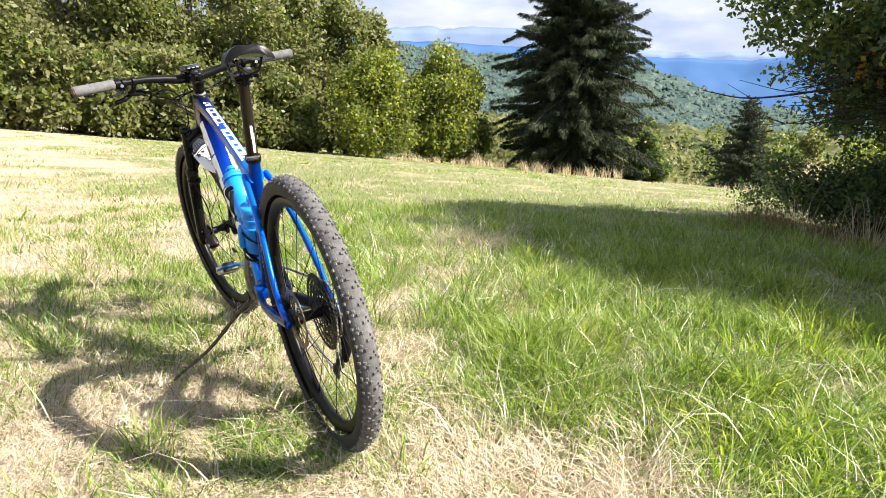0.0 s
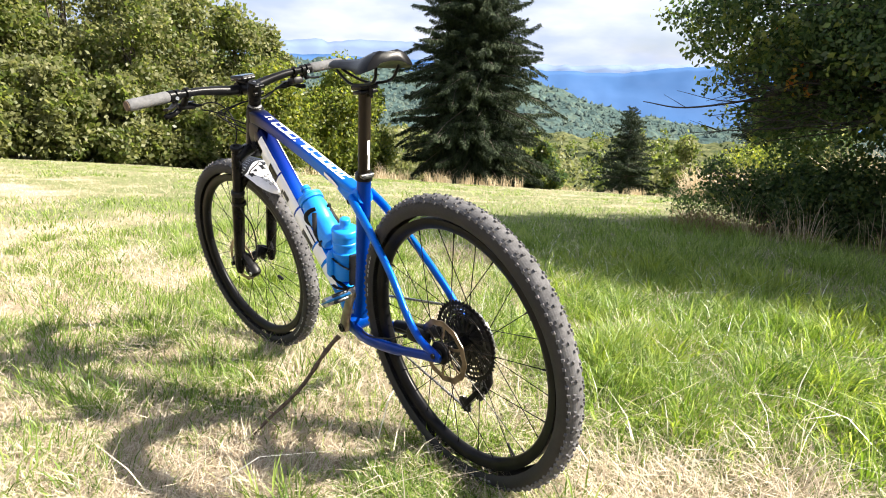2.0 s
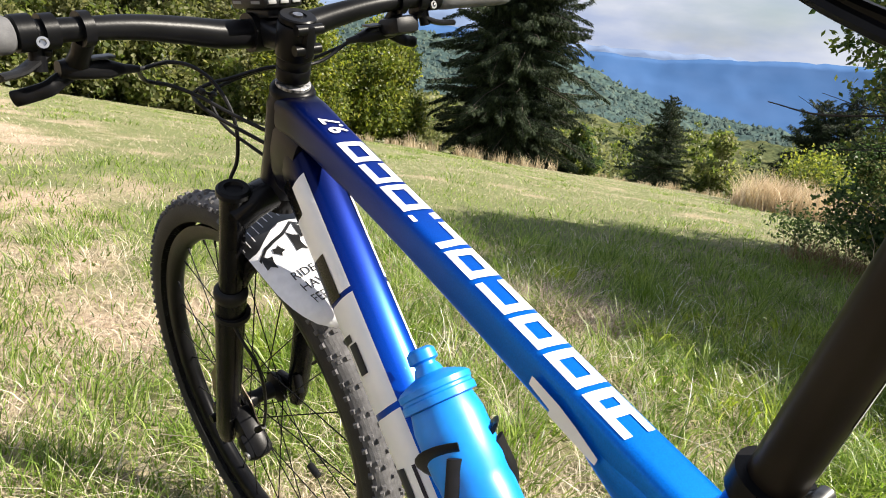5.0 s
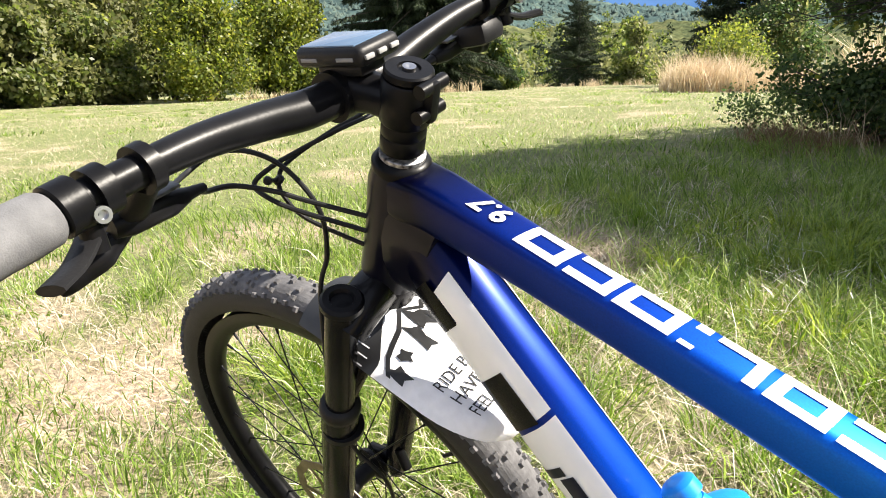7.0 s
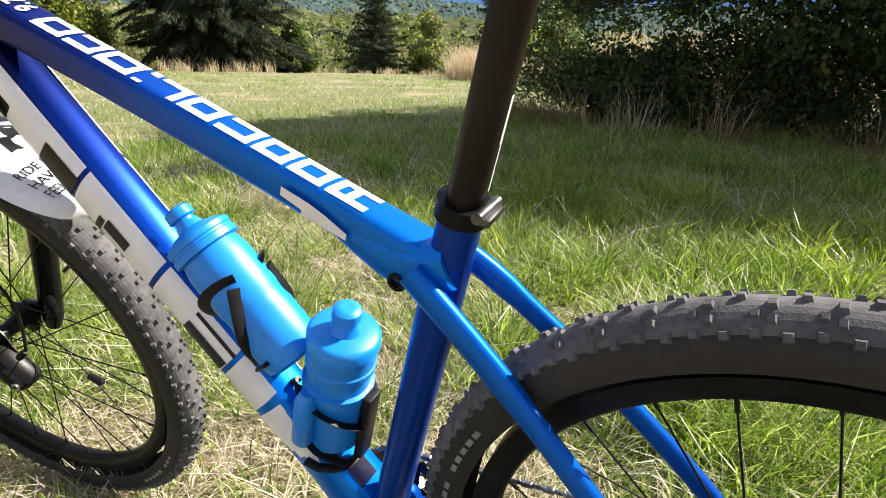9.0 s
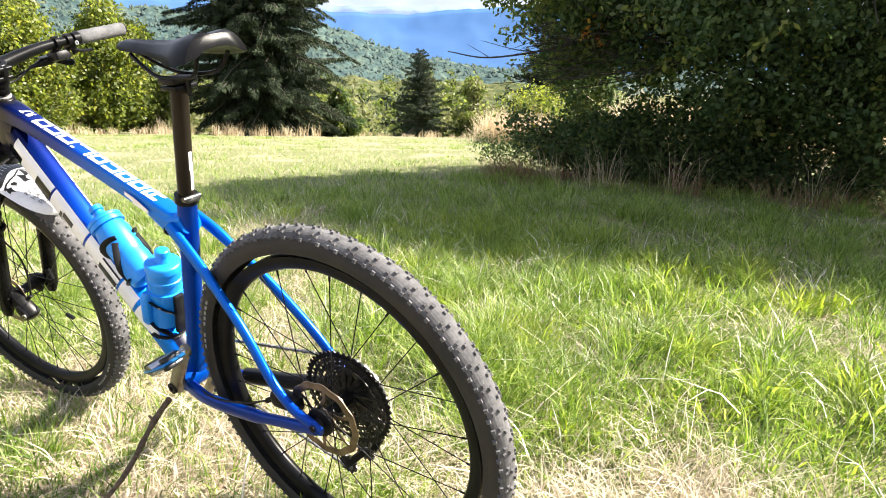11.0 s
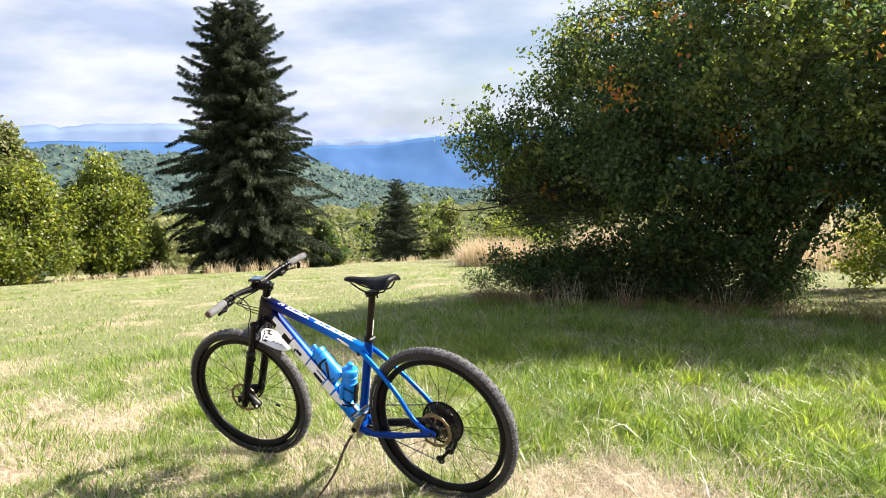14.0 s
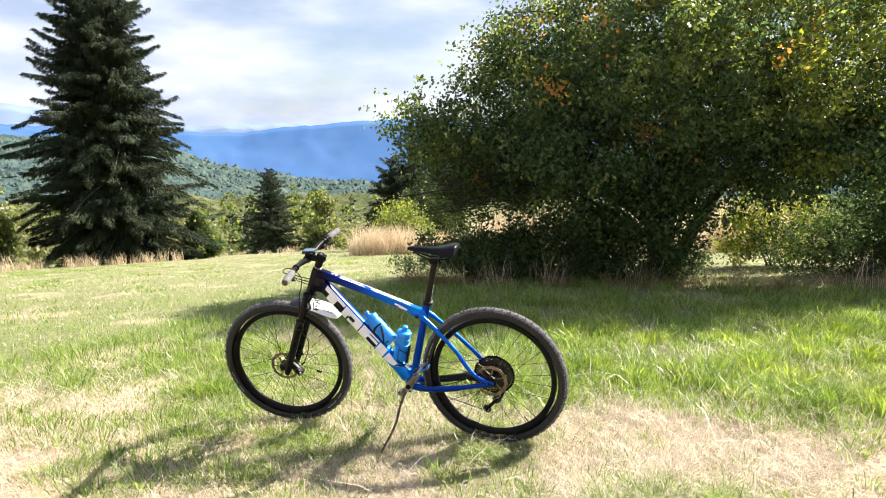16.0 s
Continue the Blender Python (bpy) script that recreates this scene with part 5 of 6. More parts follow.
def hill(name, profile, near, far, foot, mat, rough, label, cols=260, rows=26):
    """A hill: a ridge given by (bearing, rise) pairs in degrees, seen from the meadow, with a bank that falls towards it."""
    az = np.linspace(profile[0][0], profile[-1][0], cols)
    sgn = np.sign(profile[-1][0] - profile[0][0])
    el = np.interp(az * sgn, [p[0] * sgn for p in profile], [p[1] for p in profile])
    f = np.linspace(0, 1, rows)[:, None]
    dist = far + (near - far) * f
    e = np.radians(el[None, :] + (foot - el[None, :]) * f)
    x, y = polar(np.broadcast_to(az, e.shape), dist)
    z = 1.2 + dist * np.tan(e)
    wob = np.array([[noise.noise((a * 0.03, b * 0.03, c * 0.03)) + 0.8 * noise.noise((a * 0.1, b * 0.1, c * 0.1)) for a, b, c in zip(xa, ya, za)] for xa, ya, za in zip(x * 900 / far, y * 900 / far, z * 900 / far)])
    z = z + wob * rough
    i, k = np.meshgrid(np.arange(rows - 1), np.arange(cols - 1), indexing="ij")
    q = np.stack([i * cols + k, (i + 1) * cols + k, (i + 1) * cols + k + 1, i * cols + k + 1], -1).reshape(-1, 4)
    back = np.stack([x[0], y[0], z[0] - 0.3 * far], -1)
    v = np.concatenate([np.stack([x, y, z], -1).reshape(-1, 3), back])
    kk = np.arange(cols - 1)
    q2 = np.stack([kk, kk + 1, rows * cols + kk + 1, rows * cols + kk], -1)
    tagged(big_mesh(name, v, np.concatenate([q, q2]), [], mat, smooth=True), label, "hill", kind="structure")
    return np.stack([x, y, z], -1)


# wooded hill: forest greens greyed and blued to stand in for aerial haze
hill_forest = material("hazed_forest", [(0.036, 0.058, 0.060), (0.052, 0.080, 0.076), (0.078, 0.104, 0.084)], scale=0.05, rough=1.0, detail=10, fine=0.35, fine_scale=0.12, bump=1.0, bump_scale=0.1, spec=0.0)
# far mountains: the valley's haze is mixed into these blue and pale colours
hill_blue = material("haze_blue_mountains", [(0.050, 0.110, 0.245), (0.060, 0.122, 0.262)], scale=0.006, rough=1.0, spec=0.0)
hill_pale = material("haze_pale_mountains", [(0.13, 0.18, 0.29), (0.16, 0.21, 0.32)], scale=0.001, rough=1.0, spec=0.0)
hill("backdrop_pale_mountains", [(20, 2.4), (-20, 2.6), (-30, 2.4), (-38, 2.5), (-44, 1.2), (-50, 0.7), (-70, 0.9), (-120, 2.0)], 4100, 4500, -3.5, hill_pale, 20, "mountains on the horizon, paled by haze painted into their colour", rows=10)
hill("backdrop_blue_mountains", [(20, 1.0), (-28, 1.3), (-37, 1.0), (-45, 0.3), (-50, 0.25), (-55, 0.1), (-58, 0.5), (-62, 0.8), (-70, 1.2), (-80, 0.8), (-120, 1.0)], 2900, 3500, -4.6, hill_blue, 8, "wooded mountains across the valley, blued by painted haze", rows=14)
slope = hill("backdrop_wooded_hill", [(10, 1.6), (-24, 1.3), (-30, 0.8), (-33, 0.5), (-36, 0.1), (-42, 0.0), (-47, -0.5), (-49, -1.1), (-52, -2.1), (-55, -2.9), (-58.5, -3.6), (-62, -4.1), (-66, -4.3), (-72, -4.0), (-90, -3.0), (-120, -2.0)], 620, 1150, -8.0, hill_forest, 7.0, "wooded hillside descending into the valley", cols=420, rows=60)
# tree tops carry the same haze in their colour
hill_crowns = material("hazed_tree_crowns", [(0.044, 0.066, 0.066), (0.060, 0.086, 0.080), (0.092, 0.112, 0.088)], scale=0.012, rough=1.0, island=0.3, spec=0.0)
woods_near = material("near_valley_woods", [(0.036, 0.048, 0.026), (0.066, 0.076, 0.036), (0.105, 0.110, 0.052)], scale=0.09, rough=1.0, detail=8, fine=0.4, fine_scale=0.5, bump=1.0, bump_scale=0.3, spec=0.0)
hill("backdrop_valley_woods", [(10, -4.0), (-30, -4.6), (-44, -4.9), (-52, -5.3), (-58, -5.4), (-64, -5.2), (-72, -5.6), (-90, -6.0), (-120, -5.0)], 130, 420, -11.0, woods_near, 3.2, "green wooded slope in the valley", cols=300, rows=44)


# ---- plants ----
def unit(n):
    a = rng.normal(size=(n, 3))
    return a / np.linalg.norm(a, axis=1, keepdims=True)


def leaf_cards(at, size, wide=0.32, droop=0.0):
    """A small folded leaf of four corners at every place."""
    n = len(at)
    d = unit(n)
    d[:, 2] -= droop
    d /= np.linalg.norm(d, axis=1, keepdims=True)
    s = np.cross(d, unit(n))
    s /= np.linalg.norm(s, axis=1, keepdims=True) + 1e-9
    size = np.broadcast_to(np.asarray(size, float).reshape(-1, 1), (n, 1)) * rng.uniform(0.6, 1.35, (n, 1))
    v = np.stack([at, at + d * size * 0.45 + s * size * wide, at + d * size, at + d * size * 0.5 - s * size * wide], 1).reshape(-1, 3)
    return v, np.arange(4 * n).reshape(-1, 4)


def in_lumps(lumps, n, skin=0.55):
    """Places in ellipsoids (centre, radii), more of them near the skin, in clusters."""
    lumps = np.array(lumps, float)
    vol = np.prod(lumps[:, 3:], axis=1) ** 0.75
    which = rng.choice(len(lumps), n, p=vol / vol.sum())
    d = unit(n)
    r = rng.uniform(skin ** 3, 1, n) ** (1 / 3)
    return lumps[which, :3] + d * lumps[which, 3:] * r[:, None]


def clusters(lumps, groups, each, spread, skin=0.55):
    c = in_lumps(lumps, groups, skin)
    at = np.repeat(c, each, axis=0) + rng.normal(size=(groups * each, 3)) * spread
    return at


def crown_mesh(name, at, size, mat, parent, label="", wide=0.32, droop=0.25):
    v, q = leaf_cards(at, size, wide, droop)
    ob = big_mesh(name, v, q, [], mat)
    ob.parent = parent
    if label:
        ob["label"] = label
    return ob


def limbs(base, tips, r0, sag=0.15, seed=0):
    rnd = random.Random(seed)
    shapes = []
    for t in tips:
        t = Vector(t)
        k = rnd.uniform(0.12, 0.5)
        start = base + Vector((0, 0, (t.z - base.z) * k))
        mid = start.lerp(t, 0.5) + Vector((rnd.uniform(-.1, .1), rnd.uniform(-.1, .1), rnd.uniform(0, .25))) * (t - start).length
        line = bend([start, mid, t], 5)
        n = len(line)
        shapes.append(tube(line, [r0 * (1 - 0.88 * i / (n - 1)) for i in range(n)], 6))
    return shapes


def broadleaf(x, y, height, spread, label, mats, groups=420, each=20, leaf=0.24, name="tree", low=0.08, seed=1, group=""):
    """A broad-leaved tree: tapered trunk, limbs and an uneven crown of leaf clusters."""
    rnd = random.Random(seed)
    z = float(ground_z(x, y)) - 0.1
    tree = tagged(new(name), label, "tree" if name == "tree" else "bush", group)
    tree.location = (x, y, z)
    lumps = []
    for k in range(13):
        h = rnd.uniform(low + 0.1, 0.93)
        w = spread * (0.95 - 0.75 * abs(h - 0.42) ** 1.3)
        a = rnd.uniform(0, 6.28)
        rr = rnd.uniform(0.2, 0.62) * w
        s = rnd.uniform(0.34, 0.55) * spread * (1.05 - 0.45 * h)
        lumps.append((rr * math.cos(a), rr * math.sin(a), h * height - s * 0.2, s, s, s * rnd.uniform(0.6, 0.85)))
    lumps.append((0, 0, height * 0.30, spread * 0.75, spread * 0.75, height * 0.26))
    lumps.append((0, 0, height * 0.86, spread * 0.32, spread * 0.32, height * 0.15))
    tips = [l[:3] for l in lumps]
    part("trunk", joined(tube([(0, 0, 0), (0.05, 0, height * 0.3), (0, 0.05, height * 0.6), (0, 0, height * 0.85)], [height * 0.022, height * 0.017, height * 0.010, height * 0.003], 10),
                                 *limbs(Vector((0, 0, 0)), tips, height * 0.008, seed=seed)), bark, tree)
    share = 1.0 / len(mats)
    for m in mats:
        crown_mesh("crown", clusters(lumps, int(groups * share), each, spread * 0.075, 0.6), leaf, m, tree)
    return tree


def spruce(x, y, height, spread, label, levels=46, leaders=1, seed=3, quads=1.0, bare=0.03):
    """A spruce: straight trunk, whorls of drooping boughs clad with hanging needle sprays."""
    rnd = random.Random(seed)
    r2 = np.random.default_rng(seed)
    z = float(ground_z(x, y)) - 0.15
    tree = tagged(new("spruce"), label, "tree")
    tree.location = (x, y, z)
    stems = [Vector((0, 0, 0))] if leaders == 1 else [Vector((-0.6, -0.5, 0)), Vector((0.6, 0.5, 0))]
    shapes, at, dirs, size = [], [], [], []
    for n_s, st in enumerate(stems):
        hh = height * (1.0 if n_s == 0 else 0.965)
        shapes.append(tube([st * 0.2, st + Vector((0, 0, hh * 0.4)), st + Vector((0, 0, hh))], [height * 0.018, height * 0.011, 0.012], 8))
        for lv in range(levels):
            f = bare + (0.985 - bare) * (lv / (levels - 1)) ** 0.92
            h = f * hh + rnd.uniform(-1.5, 1.5) * hh / levels * (1 - f)
            reach = spread * ((1 - f) ** 0.52 * (0.97 + 0.25 * min(1, f * 5)) + 0.02) * (0.84 if leaders > 1 else 1.0)
            count = max(4, int(9 - 4 * f))
            for b in range(count):
                w = 2 * math.pi * (b + rnd.random() * 0.8) / count + lv * 1.1
                h += rnd.uniform(-0.6, 0.6) * hh / levels * (1 - f)
                ln = reach * rnd.uniform(0.45, 1.0) * rnd.choice((0.9, 1.0, 1.0, 1.22))
                if ln < 0.12:
                    continue
                out = Vector((math.cos(w), math.sin(w), 0))
                rise = 0.06 + 0.55 * f + rnd.uniform(-0.12, 0.12)
                rnd_sag = rnd.uniform(0.35, 0.95)
                pts_b = [st + Vector((0, 0, h)) + out * (ln * t) + Vector((0, 0, ln * (rise * t - (rnd_sag - 0.25 * f) * t * t + 0.22 * t ** 3))) for t in (0, 0.33, 0.66, 1.0)]
                shapes.append(tube(pts_b, [0.028 * ln / 3 + 0.006, 0.02 * ln / 3 + 0.004, 0.012 * ln / 3 + 0.003, 0.003], 5, caps=False))
                m = max(6, int(22 * ln * quads))
                for _ in range(m):
                    t = rnd.random() ** 0.7
                    k = min(2, int(t * 3))
                    p = pts_b[k].lerp(pts_b[k + 1], t * 3 - k)
                    wide = 0.24 * ln * (1.04 - t) + 0.02
                    side = Vector((-out.y, out.x, 0)) * rnd.uniform(-wide, wide)
                    p = p + side + Vector((0, 0, rnd.uniform(-0.40, 0.05) * min(1, ln / 2) * (1.15 - 0.8 * t)))
                    at.append(p)
                    dd = out * rnd.uniform(0.2, 1.0) + side.normalized() * rnd.uniform(0.1, 0.8) + Vector((0, 0, rnd.uniform(-1.3, 0.1)))
                    dirs.append(dd.normalized())
                    size.append(rnd.uniform(0.15, 0.38) * (0.55 + 0.45 * min(1, ln / 2)) * (1.15 - 0.5 * t))
    part("trunk", joined(*shapes), bark, tree)
    at, dirs, size = np.array(at), np.array(dirs), np.array(size)[:, None]
    s = np.cross(dirs, r2.normal(size=dirs.shape))
    s /= np.linalg.norm(s, axis=1, keepdims=True)
    v = np.stack([at - s * size * 0.11, at + s * size * 0.11, at + dirs * size * 1.15], 1).reshape(-1, 3)
    crown = big_mesh("crown", v, [], np.arange(len(v)).reshape(-1, 3), needles)
    crown.parent = tree
    return tree


# crowns on the wooded hill: small pointed tree tops
n = 15000
pick = slope.reshape(-1, 3)[rng.choice(slope.shape[0] * slope.shape[1], n)] + rng.normal(size=(n, 3)) * np.array([5, 5, 0.8])
wide, tall = rng.uniform(2.0, 4.2, (n, 1, 1)), rng.uniform(2.5, 5.5, (n, 1, 1))
turn = rng.uniform(0, 6.28, (n, 1))
ring = np.stack([np.cos(turn + np.arange(5) * 1.2566), np.sin(turn + np.arange(5) * 1.2566), np.full((n, 5), -0.25)], -1)
tops = np.concatenate([ring * np.concatenate([wide, wide, tall], 2), np.array([[[0, 0, 1.0]]]) * tall], 1) + pick[:, None]
o = np.arange(n)[:, None, None] * 6
fans = (o + np.array([[0, 1, 5], [1, 2, 5], [2, 3, 5], [3, 4, 5], [4, 0, 5]])).reshape(-1, 3)
tagged(big_mesh("hill_trees", tops.reshape(-1, 3), np.zeros((0, 4), int), fans, hill_crowns, smooth=True), "trees covering the hillside, tinted bluish by painted haze", "woods", kind="stuff")

# wood along the meadow's far edge
for az, far, h, w, tone in ((14, 42, 11.5, 4.4, 0), (8, 43, 12.5, 4.2, 1), (3, 41, 11.5, 4.0, 0), (-2, 43, 12.5, 4.2, 1), (-6.5, 42, 11.8, 3.9, 0), (-11, 43, 12.2, 4.0, 1), (-15.5, 42, 11.4, 3.9, 0), (-19.5, 44, 11.2, 3.7, 1), (-23, 45, 10.6, 3.2, 0), (-25.6, 47, 10.2, 2.6, 1),
                            (11, 50, 14, 5, 0), (5, 50, 14.5, 5, 1), (0, 50, 14, 5, 0), (-4.5, 50, 14, 4.8, 1), (-9, 50, 13.5, 4.6, 0), (-13.5, 50, 12.8, 4.4, 1), (-17.5, 51, 12, 4.2, 0), (-21.5, 52, 11.2, 3.8, 1),
                            (10, 37, 5.5, 2.8, 1), (4.5, 36, 4.8, 2.6, 0), (-0.5, 36.5, 5.2, 2.6, 1), (-5, 37, 4.6, 2.5, 0), (-9.5, 37.5, 5.0, 2.6, 1), (-14, 38, 4.6, 2.5, 0), (-18.5, 39, 4.4, 2.4, 0)):
    x, y = polar(az, far)
    broadleaf(x, y, h, w, "dense broad-leaved tree at the edge of the wood" if h > 6 else "leafy bush at the foot of the wood", (leaf_mid, leaf_olive, leaf_olive) if tone else (leaf_mid, leaf_olive), groups=900 if h > 6 else 520, leaf=0.28, name="tree" if h > 6 else "bush", seed=int(100 + az * 3 + far), group="wood edge trees" if h > 6 else "wood edge bushes")
x, y = polar(-26.2, 37.5)
broadleaf(x, y, 5.9, 3.3, "rounded yellow-green bush in full sun", (leaf_light, leaf_light, leaf_mid), groups=1000, leaf=0.20, name="bush", seed=5)
x, y = polar(-31.6, 40)
broadleaf(x, y, 7.2, 3.0, "yellow-green bush beside a spruce", (leaf_light, leaf_mid), groups=950, leaf=0.22, name="bush", seed=6)
x, y = polar(-33.8, 44)
broadleaf(x, y, 6.6, 2.5, "green bush beside a spruce", (leaf_mid, leaf_light), groups=700, leaf=0.22, name="bush", seed=16)
x, y = polar(-49.6, 44)
broadleaf(x, y, 3.4, 1.6, "light green bush below a spruce", (leaf_mid, leaf_dark), groups=300, leaf=0.2, name="bush", seed=17)
x, y = polar(-43.0, 43)
spruce(x, y, 18.1, 5.5, "tall dark spruce with two leaders and drooping boughs", levels=62, leaders=2, seed=4, quads=7.5)
x, y = polar(-56.3, 82)
spruce(x, y, 13.4, 4.6, "smaller dark spruce below the meadow", levels=34, seed=8, quads=6.0)
x, y = polar(-60.9, 84)
broadleaf(x, y, 10.4, 3.9, "round green tree below the meadow", (leaf_olive, leaf_mid), groups=420, leaf=0.42, seed=9)
x, y = polar(-66.9, 46)
spruce(x, y, 7.0, 2.9, "young dark spruce behind the large tree", levels=28, seed=12, quads=6.0)
x, y = polar(-70.6, 43)
broadleaf(x, y, 8.6, 3.0, "dark tree with a few yellowing leaves behind the large tree", (leaf_dark, leaf_dark, leaf_olive), groups=900, leaf=0.2, seed=14)
x, y = polar(-68.7, 47)
spruce(x, y, 7.9, 2.8, "dark spruce standing close to a younger one", levels=28, seed=15, quads=6.0)
x, y = polar(-66.8, 27)
broadleaf(x, y, 2.35, 2.4, "bright yellow-green shrub in the sun", (leaf_light, leaf_mid), groups=560, leaf=0.11, name="bush", seed=13)

# far woods in the valley
def wood_stuff(count, az, far, height, mat, name, label, seed, cards=34, size=0.9):
    rnd = random.Random(seed)
    lumps = []
    for k in range(count):
        b, f = rnd.uniform(*az), rnd.uniform(*far)
        if abs(b + 56.3) < 4.5 and f < 125:
            continue
        x, y = polar(b, f)
        h = rnd.uniform(*height)
        base = max(float(ground_z(x, y)), 1.2 + f * math.tan(radians(-11.0 + 6.0 * max(0, f - 130) / 290))) if f > 130 else float(ground_z(x, y))
        lumps.append((x, y, base + h * 0.45, h * 0.34, h * 0.34, h * 0.55))
    at = clusters(lumps, count * cards, 10, 0.5, 0.75)
    v, q = leaf_cards(at, size, 0.36, 0.2)
    return tagged(big_mesh(name, v, q, [], mat), label, "woods", kind="stuff")


wood_stuff(40, (-67, -30), (88, 130), (8, 12), leaf_olive, "valley_edge_woods", "mixed green trees just below the meadow", 21, size=0.7)
wood_stuff(14, (-64, -47), (90, 125), (7, 10), leaf_olive, "valley_edge_thickets", "yellowing trees just below the meadow", 22, size=0.7)
wood_stuff(110, (-72, -28), (140, 400), (7, 12), leaf_mid, "valley_woods", "mixed green woods filling the valley", 23, 14, 1.3)
wood_stuff(50, (-70, -40), (140, 400), (6, 10), leaf_olive, "valley_thickets", "yellowing thickets in the valley", 24, 12, 1.3)
wood_stuff(16, (-70, -40), (120, 300), (9, 14), needles, "valley_conifers", "dark conifers in the valley", 25, 20, 0.9)

# ---- the large tree beside the bicycle ----
TREE = Vector((-0.88, -6.6, float(ground_z(-0.88, -6.6)) - 0.1))
big = tagged(new("tree"), "large dark broad-leaved tree with low spreading branches casting shade", "tree")
big.location = TREE
lumps = [(0.1, 0.1, 2.9, 2.6, 1.9, 1.5), (-0.5, -0.3, 3.9, 2.0, 1.6, 1.1), (1.7, 0.4, 2.5, 1.4, 1.2, 1.0), (2.6, 0.7, 2.15, 0.95, 0.8, 0.5), (0.9, 0.0, 3.5, 1.5, 1.2, 0.9), (1.6, 0.3, 3.2, 1.0, 0.9, 0.7),
         (-1.8, -0.2, 3.2, 1.9, 1.7, 1.3), (-2.8, -0.6, 2.9, 1.7, 1.6, 1.4), (-1.9, -0.6, 3.9, 1.7, 1.5, 1.0), (0.4, 1.3, 2.3, 1.7, 0.8, 0.9), (-0.4, 1.5, 2.9, 1.4, 0.7, 0.7), (0.9, 1.4, 1.8, 1.1, 0.6, 0.6),
         (-1.0, 1.2, 2.6, 1.5, 0.8, 0.8), (3.3, 0.9, 2.30, 0.40, 0.35, 0.25), (3.0, 0.8, 1.95, 0.45, 0.4, 0.22), (-3.6, -0.2, 3.4, 1.5, 1.4, 1.1), (0.0, -1.3, 2.4, 2.2, 1.0, 1.4), (-2.0, 1.2, 2.9, 1.3, 0.8, 0.8),
         (0.5, 1.0, 1.4, 1.1, 0.6, 0.6), (2.2, 0.6, 1.80, 0.9, 0.6, 0.38), (-0.5, 0.9, 1.6, 0.9, 0.7, 0.6), (-0.1, 0.8, 0.9, 0.8, 0.5, 0.6), (-1.5, 0.6, 2.0, 1.0, 0.8, 0.6), (-2.2, 0.8, 2.0, 1.0, 0.8, 0.5),
         (-2.9, 0.4, 2.2, 1.1, 0.9, 0.7), (-3.8, 0.1, 2.1, 1.1, 0.9, 0.9), (1.2, 0.7, 1.25, 0.9, 0.6, 0.45), (2.0, 0.4, 1.50, 0.7, 0.5, 0.28), (2.7, 0.4, 1.85, 0.6, 0.5, 0.32),
         (-3.0, 0.3, 1.3, 0.7, 0.6, 0.5), (-3.8, 0.2, 1.2, 0.9, 0.8, 0.7),
         (2.7, -0.2, 1.75, 0.75, 0.6, 0.5), (2.3, -0.8, 2.0, 0.9, 0.7, 0.6), (3.1, 0.25, 1.45, 0.38, 0.4, 0.28), (2.6, 0.1, 1.25, 0.6, 0.5, 0.3)]
tips = [l[:3] for l in lumps] + [(1.9, 0.7, 1.5), (2.3, 0.9, 1.9), (2.9, 0.8, 1.75), (2.2, 0.2, 1.4), (1.6, 1.0, 1.7), (-2.2, 0.5, 1.9), (-1.4, 0.9, 1.7), (3.0, 1.1, 2.3)]
twigs = []
tw = random.Random(31)
for k in range(70):
    l = tw.choice(lumps)
    a = Vector(l[:3])
    b = a + Vector((tw.uniform(-1, 1) * l[3], tw.uniform(-1, 1) * l[4], tw.uniform(-0.9, 0.7) * l[5])) * 1.05
    m = a.lerp(b, 0.5) + Vector((0, 0, tw.uniform(-.1, .2)))
    twigs.append(tube(bend([a, m, b], 4), [0.014 - 0.0013 * i for i in range(9)], 5))
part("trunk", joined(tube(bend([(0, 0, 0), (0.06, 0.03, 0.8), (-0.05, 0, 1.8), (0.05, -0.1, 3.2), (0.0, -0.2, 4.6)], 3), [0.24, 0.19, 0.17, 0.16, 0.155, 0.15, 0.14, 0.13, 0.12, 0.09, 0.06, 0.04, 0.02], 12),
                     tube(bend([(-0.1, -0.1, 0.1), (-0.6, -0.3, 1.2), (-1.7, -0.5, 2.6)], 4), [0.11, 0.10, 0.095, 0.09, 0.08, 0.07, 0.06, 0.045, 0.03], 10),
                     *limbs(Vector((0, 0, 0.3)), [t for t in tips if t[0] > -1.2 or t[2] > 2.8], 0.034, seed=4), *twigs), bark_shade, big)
thick = [l for l in lumps if l[0] > -0.7]
airy = [l for l in lumps if l[0] <= -0.7]
wider = lambda ls, f: [(l[0], l[1], l[2], l[3] * f, l[4] * f, l[5] * f) for l in ls]


def boughs(ls, n, lo, hi, skin=0.5):
    """Small clumps set in and on larger ones."""
    c = in_lumps(ls, n, skin)
    r = rng.uniform(lo, hi, (n, 1))
    return np.concatenate([c, r * rng.uniform(0.9, 1.5, (n, 1)), r * rng.uniform(0.9, 1.5, (n, 1)), r * rng.uniform(0.5, 0.8, (n, 1))], axis=1)


